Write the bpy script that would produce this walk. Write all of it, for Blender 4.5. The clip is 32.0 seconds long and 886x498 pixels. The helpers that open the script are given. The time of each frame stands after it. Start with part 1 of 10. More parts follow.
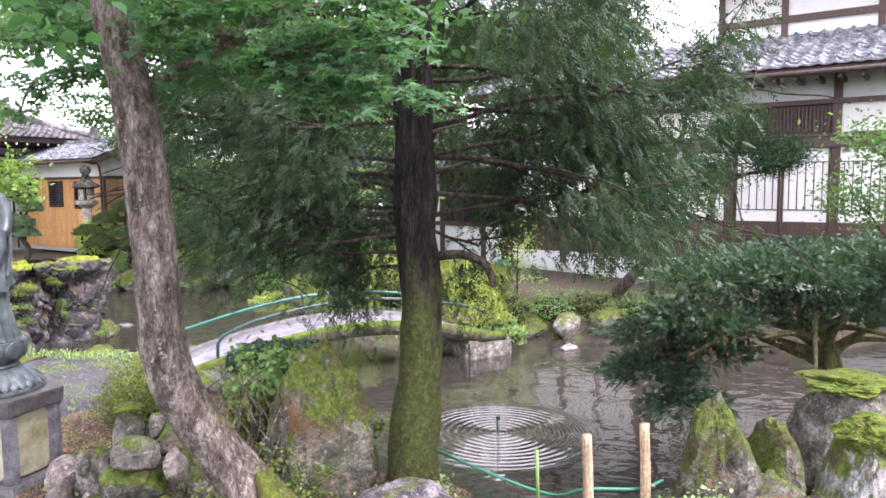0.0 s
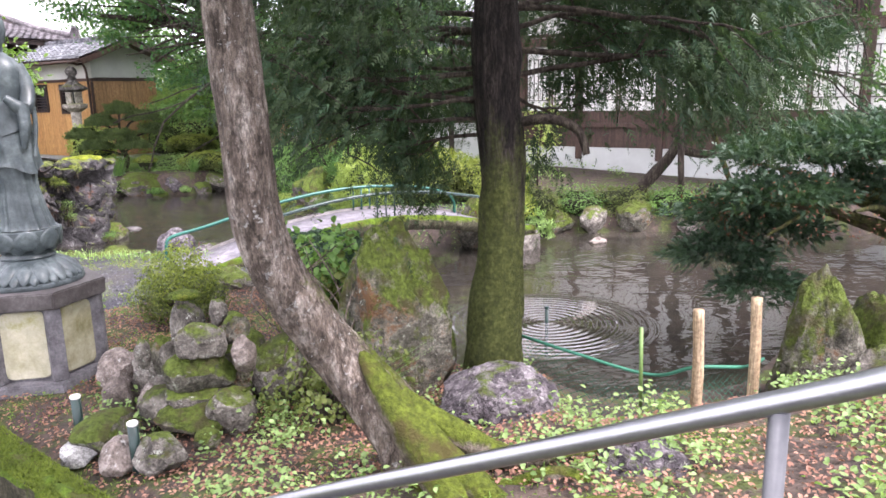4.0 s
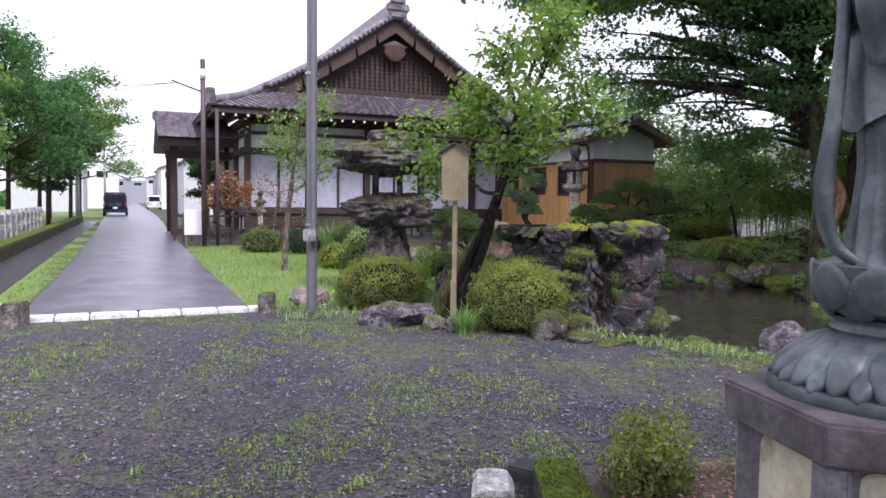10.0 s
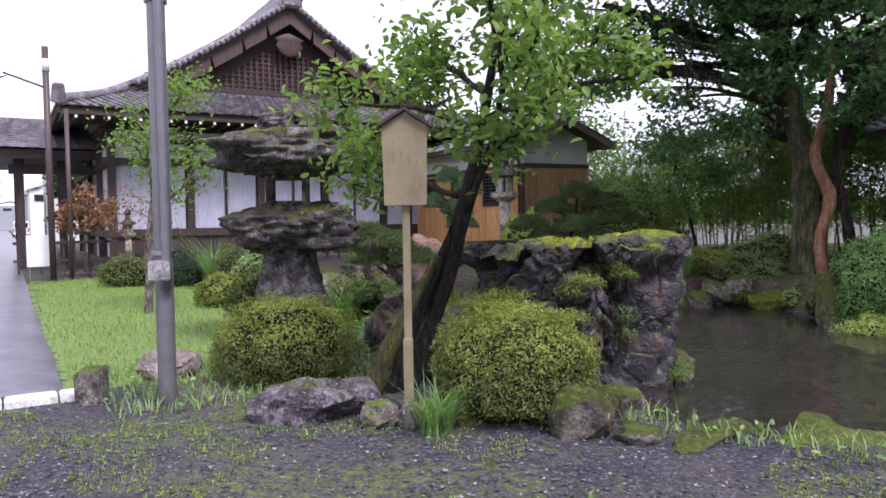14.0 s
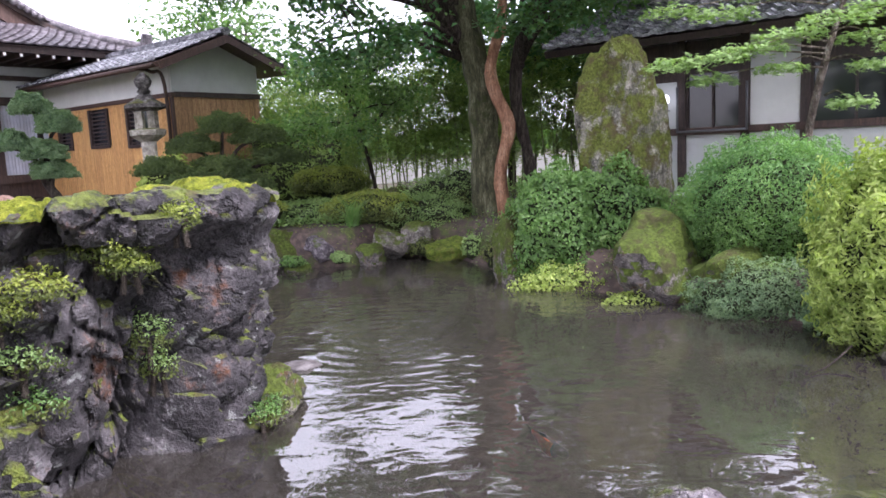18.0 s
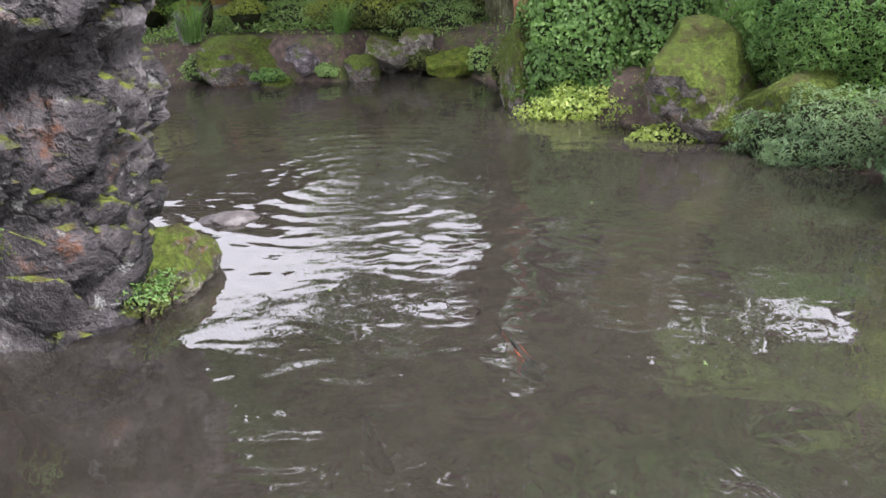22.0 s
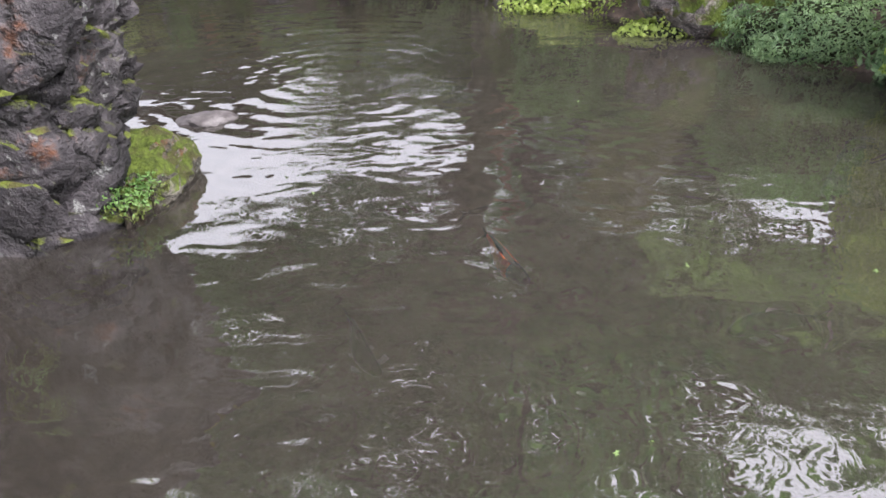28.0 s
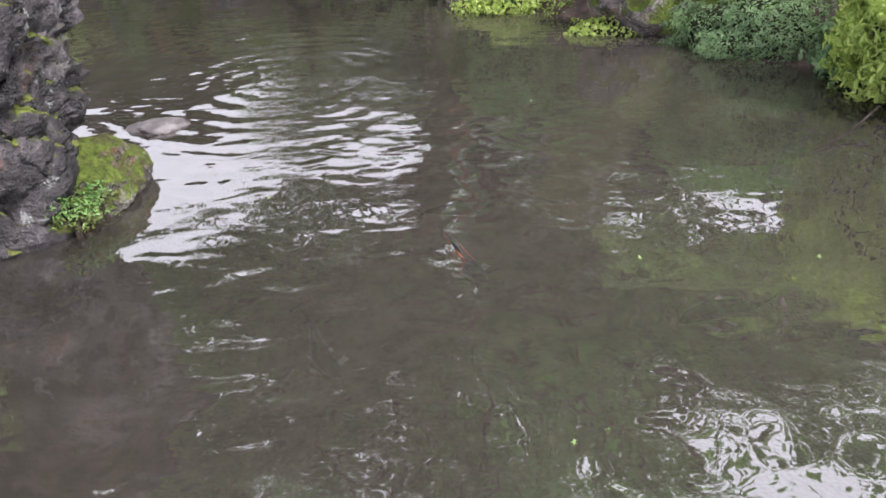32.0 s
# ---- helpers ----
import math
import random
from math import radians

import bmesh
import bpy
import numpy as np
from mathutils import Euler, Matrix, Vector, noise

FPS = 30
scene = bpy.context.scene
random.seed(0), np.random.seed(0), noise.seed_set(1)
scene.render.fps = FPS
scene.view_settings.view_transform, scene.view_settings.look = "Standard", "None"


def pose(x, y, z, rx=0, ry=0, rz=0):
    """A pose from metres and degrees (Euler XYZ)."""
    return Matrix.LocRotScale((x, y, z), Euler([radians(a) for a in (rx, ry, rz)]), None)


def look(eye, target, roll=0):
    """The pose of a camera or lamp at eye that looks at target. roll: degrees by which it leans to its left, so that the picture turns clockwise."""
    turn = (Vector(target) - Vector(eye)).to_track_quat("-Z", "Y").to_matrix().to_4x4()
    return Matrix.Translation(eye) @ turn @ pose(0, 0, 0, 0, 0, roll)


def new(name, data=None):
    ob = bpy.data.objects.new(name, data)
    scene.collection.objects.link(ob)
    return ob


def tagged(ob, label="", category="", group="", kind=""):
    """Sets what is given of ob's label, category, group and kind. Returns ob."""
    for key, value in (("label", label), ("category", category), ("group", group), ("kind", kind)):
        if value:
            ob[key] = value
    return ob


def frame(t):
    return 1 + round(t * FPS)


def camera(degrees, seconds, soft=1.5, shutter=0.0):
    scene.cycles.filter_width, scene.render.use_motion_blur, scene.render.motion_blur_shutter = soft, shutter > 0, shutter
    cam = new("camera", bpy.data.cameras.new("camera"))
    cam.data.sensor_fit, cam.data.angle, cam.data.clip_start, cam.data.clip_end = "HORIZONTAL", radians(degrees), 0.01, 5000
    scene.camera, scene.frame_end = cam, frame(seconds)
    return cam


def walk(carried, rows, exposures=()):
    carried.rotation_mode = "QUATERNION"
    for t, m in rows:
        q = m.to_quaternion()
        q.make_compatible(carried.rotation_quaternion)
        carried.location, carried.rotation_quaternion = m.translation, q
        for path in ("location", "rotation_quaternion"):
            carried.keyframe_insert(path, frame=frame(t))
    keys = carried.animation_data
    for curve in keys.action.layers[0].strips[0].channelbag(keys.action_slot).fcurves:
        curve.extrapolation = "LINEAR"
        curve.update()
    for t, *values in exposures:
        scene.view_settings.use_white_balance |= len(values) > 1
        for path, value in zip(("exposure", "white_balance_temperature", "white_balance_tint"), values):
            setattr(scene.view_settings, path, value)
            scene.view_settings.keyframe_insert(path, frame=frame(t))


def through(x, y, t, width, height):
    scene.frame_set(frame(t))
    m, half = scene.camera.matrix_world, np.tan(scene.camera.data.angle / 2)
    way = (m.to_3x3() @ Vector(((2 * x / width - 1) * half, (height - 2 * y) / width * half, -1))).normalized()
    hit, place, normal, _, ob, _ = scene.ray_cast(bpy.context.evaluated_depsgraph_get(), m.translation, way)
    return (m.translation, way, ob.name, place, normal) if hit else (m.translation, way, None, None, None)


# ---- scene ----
cam = camera(62.90, 32.0, soft=1.6)
# seconds, eye x, y, z, yaw, pitch, roll
ROWS = [
    (0.0, -0.000, 0.000, 2.548, -0.00, -5.04, 0.38),
    (0.5, 0.011, 0.013, 2.554, -1.10, -5.14, 0.43),
    (1.0, 0.010, 0.019, 2.560, -2.75, -5.62, 0.59),
    (1.5, -0.012, 0.032, 2.561, -4.04, -6.12, 0.59),
    (2.0, -0.019, 0.045, 2.559, -3.58, -6.50, 0.55),
    (2.5, -0.044, 0.059, 2.545, -3.88, -6.87, 0.51),
    (4.5, -0.920, 0.634, 2.093, 0.12, -13.61, 1.31),
    (5.0, -1.185, 0.797, 1.952, 1.20, -14.00, 1.15),
    (5.5, -1.491, 0.931, 1.785, 2.55, -14.19, 1.18),
    (6.0, -1.709, 1.108, 1.648, 4.56, -14.49, 1.19),
    (6.5, -1.931, 1.270, 1.548, 6.83, -14.38, 1.12),
    (7.0, -2.172, 1.371, 1.469, 10.11, -14.13, 1.03),
    (7.5, -2.337, 1.560, 1.368, 16.91, -13.90, 0.68),
    (8.0, -2.603, 1.812, 1.370, 22.64, -13.40, 0.11),
    (8.5, -2.880, 2.128, 1.394, 27.21, -12.20, -0.13),
    (9.0, -3.164, 2.480, 1.443, 30.48, -9.13, -0.57),
    (9.5, -3.466, 2.821, 1.472, 31.76, -5.98, -0.60),
    (10.0, -3.725, 3.181, 1.481, 31.74, -3.71, -0.71),
    (10.5, -4.119, 3.477, 1.419, 31.28, -2.53, -0.73),
    (11.0, -4.447, 3.772, 1.376, 30.51, -2.14, -0.49),
    (11.5, -4.747, 4.073, 1.389, 30.94, -2.17, -0.39),
    (12.0, -5.086, 4.394, 1.382, 30.63, -2.20, -0.29),
    (12.5, -5.324, 4.766, 1.361, 29.60, -2.52, -0.04),
    (13.0, -5.544, 5.129, 1.371, 28.05, -2.49, 0.02),
    (13.5, -5.732, 5.519, 1.403, 26.26, -2.50, 0.43),
    (15.5, -5.854, 7.337, 1.377, 15.18, -2.49, 1.98),
    (16.0, -5.805, 7.794, 1.360, 12.80, -3.21, 2.15),
    (16.5, -5.680, 8.229, 1.350, 9.56, -4.28, 2.43),
    (17.0, -5.508, 8.627, 1.370, 6.69, -5.44, 2.52),
    (17.5, -5.363, 9.035, 1.383, 3.76, -6.74, 2.60),
    (18.0, -5.209, 9.363, 1.350, 2.53, -7.85, 2.81),
    (18.5, -5.107, 9.651, 1.348, 2.51, -8.86, 2.61),
    (19.0, -5.026, 9.964, 1.334, 3.31, -10.02, 2.53),
    (19.5, -4.959, 10.175, 1.319, 3.56, -11.19, 2.41),
    (20.0, -4.888, 10.385, 1.292, 4.13, -13.14, 2.36),
    (20.5, -4.875, 10.480, 1.264, 4.78, -15.31, 2.33),
    (21.0, -4.921, 10.659, 1.253, 4.28, -17.69, 2.38),
    (21.5, -4.923, 10.736, 1.231, 4.28, -20.26, 2.46),
    (22.0, -4.872, 10.762, 1.231, 5.26, -22.69, 2.39),
    (22.5, -4.827, 10.770, 1.226, 4.36, -24.53, 2.41),
    (23.0, -4.786, 10.766, 1.225, 2.70, -25.82, 2.46),
    (23.5, -4.756, 10.753, 1.227, 0.72, -26.79, 2.70),
    (24.0, -4.757, 10.754, 1.225, -1.68, -27.49, 2.84),
    (24.5, -4.793, 10.755, 1.215, -2.61, -27.97, 2.93),
    (25.0, -4.881, 10.777, 1.212, -2.02, -28.80, 2.76),
    (25.5, -4.906, 10.779, 1.212, -0.92, -29.41, 2.73),
    (26.0, -4.919, 10.781, 1.214, 0.50, -30.09, 2.54),
    (26.5, -4.930, 10.773, 1.209, 2.48, -30.43, 2.43),
    (28.5, -4.876, 10.795, 1.258, 3.93, -30.93, 2.01),
    (29.0, -4.877, 10.787, 1.255, 2.85, -30.77, 2.09),
    (29.5, -4.873, 10.780, 1.253, 2.26, -30.69, 2.07),
    (30.0, -4.872, 10.774, 1.251, 1.95, -30.69, 2.17),
    (30.5, -4.865, 10.760, 1.256, 1.68, -30.66, 2.12),
    (31.0, -4.859, 10.760, 1.253, 1.24, -30.70, 2.13),
    (31.5, -4.857, 10.764, 1.248, 0.70, -30.76, 2.10),
    (32.0, -4.857, 10.769, 1.242, 0.47, -30.74, 2.09),
]
EXPOSURES = [(0.0, 2.2, 6250, 25), (4.5, 2.05, 6400, 22), (7.0, 1.75, 6200, 25), (9.0, 1.15, 6050, 28), (10.0, 0.85, 6000, 28), (13.0, 0.75, 5950, 28), (16.0, 1.55, 5950, 30), (17.5, 1.75, 6000, 27), (20.0, 1.75, 6300, 20), (24.0, 1.75, 6400, 18), (32.0, 1.75, 6350, 18)]
walk(cam, [(t, pose(x, y, z, 90 + pitch, roll, yaw)) for t, x, y, z, yaw, pitch, roll in ROWS], EXPOSURES)

# ---- light: a bright, hazy overcast sky ----
world = bpy.data.worlds.new("world")
scene.world = world
world.use_nodes = True
wn = world.node_tree.nodes
sky = wn.new("ShaderNodeTexSky")
sky.sky_type, sky.sun_disc = "NISHITA", False
sky.sun_elevation, sky.sun_rotation = radians(50), radians(200)
sky.air_density, sky.dust_density, sky.ozone_density = 1.0, 1.5, 1.0
veil = wn.new("ShaderNodeMix")
veil.data_type = "RGBA"
veil.inputs[0].default_value = 0.8
veil.inputs[7].default_value = (9.0, 9.1, 9.4, 1)
world.node_tree.links.new(sky.outputs[0], veil.inputs[6])
world.node_tree.links.new(veil.outputs[2], wn["Background"].inputs[0])
wn["Background"].inputs[1].default_value = 0.1
sun = new("sun", bpy.data.lights.new("sun", "SUN"))
sun.data.energy, sun.data.angle, sun.data.color = 2.2, radians(20), (1.0, 0.975, 0.94)
sun.matrix_world = look((0, 0, 30), (0 - 9, 0 + 9 * 0.5, 30 - 14))


# ---- materials ----
def nodes(name):
    m = bpy.data.materials.new(name)
    m.use_nodes = True
    nt = m.node_tree
    return m, nt, nt.nodes["Principled BSDF"]


def coords(nt, scale=1.0, stretch=(1, 1, 1)):
    c = nt.nodes.new("ShaderNodeNewGeometry")
    mp = nt.nodes.new("ShaderNodeMapping")
    mp.inputs["Scale"].default_value = [scale * s for s in stretch]
    nt.links.new(c.outputs["Position"], mp.inputs[0])
    return mp.outputs[0]


def noise_of(nt, scale, detail=6.0, rough=0.6, stretch=(1, 1, 1)):
    n = nt.nodes.new("ShaderNodeTexNoise")
    n.inputs["Scale"].default_value, n.inputs["Detail"].default_value, n.inputs["Roughness"].default_value = scale, detail, rough
    nt.links.new(coords(nt, 1.0, stretch), n.inputs["Vector"])
    return n.outputs[0]


def ramp(nt, fac, stops):
    r = nt.nodes.new("ShaderNodeValToRGB")
    e = r.color_ramp.elements
    while len(e) < len(stops):
        e.new(0.5)
    for k, (p, c) in zip(e, stops):
        k.position, k.color = p, (*c, 1)
    nt.links.new(fac, r.inputs[0])
    return r.outputs[0]


def mixed(nt, fac, a, b, mode="MIX"):
    m = nt.nodes.new("ShaderNodeMix")
    m.data_type, m.blend_type = "RGBA", mode
    for k, v in ((0, fac), (6, a), (7, b)):
        if isinstance(v, (int, float)):
            m.inputs[k].default_value = v
        elif isinstance(v, tuple):
            m.inputs[k].default_value = (*v, 1)
        else:
            nt.links.new(v, m.inputs[k])
    return m.outputs[2]


def bump(nt, bsdf, height, strength=0.4, distance=0.02):
    b = nt.nodes.new("ShaderNodeBump")
    b.inputs["Strength"].default_value, b.inputs["Distance"].default_value = strength, distance
    nt.links.new(height, b.inputs["Height"])
    nt.links.new(b.outputs[0], bsdf.inputs["Normal"])


def grey(nt, fac, lo, hi):
    return ramp(nt, fac, [(lo, (0, 0, 0)), (hi, (1, 1, 1))])


def calc(nt, op, *args):
    a = nt.nodes.new("ShaderNodeMath")
    a.operation = op
    for k, v in enumerate(args):
        if isinstance(v, (int, float)):
            a.inputs[k].default_value = v
        else:
            nt.links.new(v, a.inputs[k])
    return a.outputs[0]


def facing_up(nt):
    g = nt.nodes.new("ShaderNodeNewGeometry")
    s = nt.nodes.new("ShaderNodeSeparateXYZ")
    nt.links.new(g.outputs["Normal"], s.inputs[0])
    return s.outputs[2]


def rough_surface(name, dark, mid, light, scale=6.0, rough=0.8, relief=0.4, depth=0.02, moss=None, moss_at=(0.3, 0.8), patch=None, stretch=(1, 1, 1), vary=0.0, moss_noise=3.0, cracks=0.0, lichen=None, grain=1.0, patch_at=(0.54, 0.62)):
    """Mottled mineral or bark surface at three scales, with optional cracks, lichen spots, stains and moss on its upper sides."""
    m, nt, b = nodes(name)
    n1 = noise_of(nt, scale, 8, 0.68, stretch)
    n2 = noise_of(nt, scale * 6, 5, 0.65, stretch)
    n3 = noise_of(nt, scale * 22, 3, 0.6)
    col = ramp(nt, n1, [(0.34, dark), (0.5, mid), (0.66, light)])
    col = mixed(nt, 0.6 * grain, col, ramp(nt, n2, [(0.36, (0.18,) * 3), (0.64, (0.8,) * 3)]), "OVERLAY")
    col = mixed(nt, 0.45 * grain, col, ramp(nt, n3, [(0.36, (0.22,) * 3), (0.64, (0.8,) * 3)]), "OVERLAY")
    height = calc(nt, "MULTIPLY_ADD", n2, 0.55, calc(nt, "MULTIPLY_ADD", n3, 0.22, n1))
    if patch:
        col = mixed(nt, grey(nt, noise_of(nt, scale * 0.5, 7, 0.75), *patch_at), col, patch)
    if lichen:
        col = mixed(nt, grey(nt, noise_of(nt, scale * 2.6, 6, 0.72), 0.6, 0.64), col, lichen)
    if cracks:
        line = calc(nt, "ABSOLUTE", calc(nt, "SUBTRACT", noise_of(nt, scale * 0.9, 6, 0.6, stretch), 0.5))
        gap = grey(nt, line, 0.0, 0.035)
        col = mixed(nt, cracks, col, gap, "MULTIPLY")
        height = calc(nt, "MULTIPLY_ADD", gap, cracks * 0.5, height)
    if moss:
        score = calc(nt, "MULTIPLY_ADD", noise_of(nt, moss_noise, 7, 0.72), 2.2, facing_up(nt))
        score = calc(nt, "MULTIPLY_ADD", noise_of(nt, 40, 3, 0.6), 0.5, score)
        c = (sum(moss_at) / 2 + 1.35 + 1.5) / 5
        grow = grey(nt, calc(nt, "MULTIPLY", calc(nt, "ADD", score, 1.5), 0.2), c - 0.02, c + 0.03)
        green = ramp(nt, noise_of(nt, 30, 6, 0.7), [(0.3, tuple(0.3 * k for k in moss)), (0.52, moss), (0.7, tuple(1.7 * k for k in moss))])
        green = mixed(nt, grey(nt, noise_of(nt, 5, 5, 0.7), 0.5, 0.62), green, (moss[0] * 0.75, moss[1] * 0.5, moss[2] * 1.2))
        col = mixed(nt, grow, col, green)
        height = calc(nt, "MULTIPLY_ADD", grow, 0.12, height)
        height = calc(nt, "MULTIPLY_ADD", noise_of(nt, 90, 3, 0.6), 0.18, height)
    if vary:
        o = nt.nodes.new("ShaderNodeObjectInfo")
        col = mixed(nt, vary, col, ramp(nt, o.outputs["Random"], [(0, (0.2, 0.2, 0.2)), (1, (0.8, 0.8, 0.8))]), "OVERLAY")
    nt.links.new(col, b.inputs["Base Color"])
    b.inputs["Roughness"].default_value = rough
    if rough > 0.7:
        b.inputs["Specular IOR Level"].default_value = 0.28
    bump(nt, b, height, min(1.0, relief * 1.3), depth * 1.3)
    return m


def leafy(name, dark, light, gloss=0.45, through=0.35):
    m, nt, b = nodes(name)
    g = nt.nodes.new("ShaderNodeNewGeometry")
    n = noise_of(nt, 2.2, 3)
    col = mixed(nt, 0.5, ramp(nt, g.outputs["Random Per Island"], [(0.0, dark), (0.75, light), (1.0, tuple(min(1, c * 1.3) for c in light))]), ramp(nt, n, [(0.35, dark), (0.65, light)]))
    nt.links.new(col, b.inputs["Base Color"])
    b.inputs["Roughness"].default_value = gloss
    b.inputs["Specular IOR Level"].default_value = 0.28
    t = nt.nodes.new("ShaderNodeBsdfTranslucent")
    nt.links.new(mixed(nt, 1.0, col, (1.5, 1.7, 0.8), "MULTIPLY"), t.inputs[0])
    mx = nt.nodes.new("ShaderNodeMixShader")
    mx.inputs[0].default_value = through
    nt.links.new(b.outputs[0], mx.inputs[1])
    nt.links.new(t.outputs[0], mx.inputs[2])
    nt.links.new(mx.outputs[0], nt.nodes["Material Output"].inputs[0])
    return m


def plain(name, c, rough=0.5, metal=0.0, spread=0.25, scale=9.0, relief=0.08):
    m, nt, b = nodes(name)
    n = noise_of(nt, scale, 6, 0.65)
    nt.links.new(ramp(nt, n, [(0.3, tuple(x * (1 - spread) for x in c)), (0.7, tuple(min(1, x * (1 + spread)) for x in c))]), b.inputs["Base Color"])
    b.inputs["Roughness"].default_value, b.inputs["Metallic"].default_value = rough, metal
    bump(nt, b, noise_of(nt, scale * 5, 4), relief, 0.01)
    return m


def wood(name, dark, light, rough=0.6, stretch=(9, 9, 0.6)):
    return rough_surface(name, dark, tuple((a + b) / 2 for a, b in zip(dark, light)), light, 2.2, rough, 0.25, 0.006, stretch=stretch, vary=0.25)


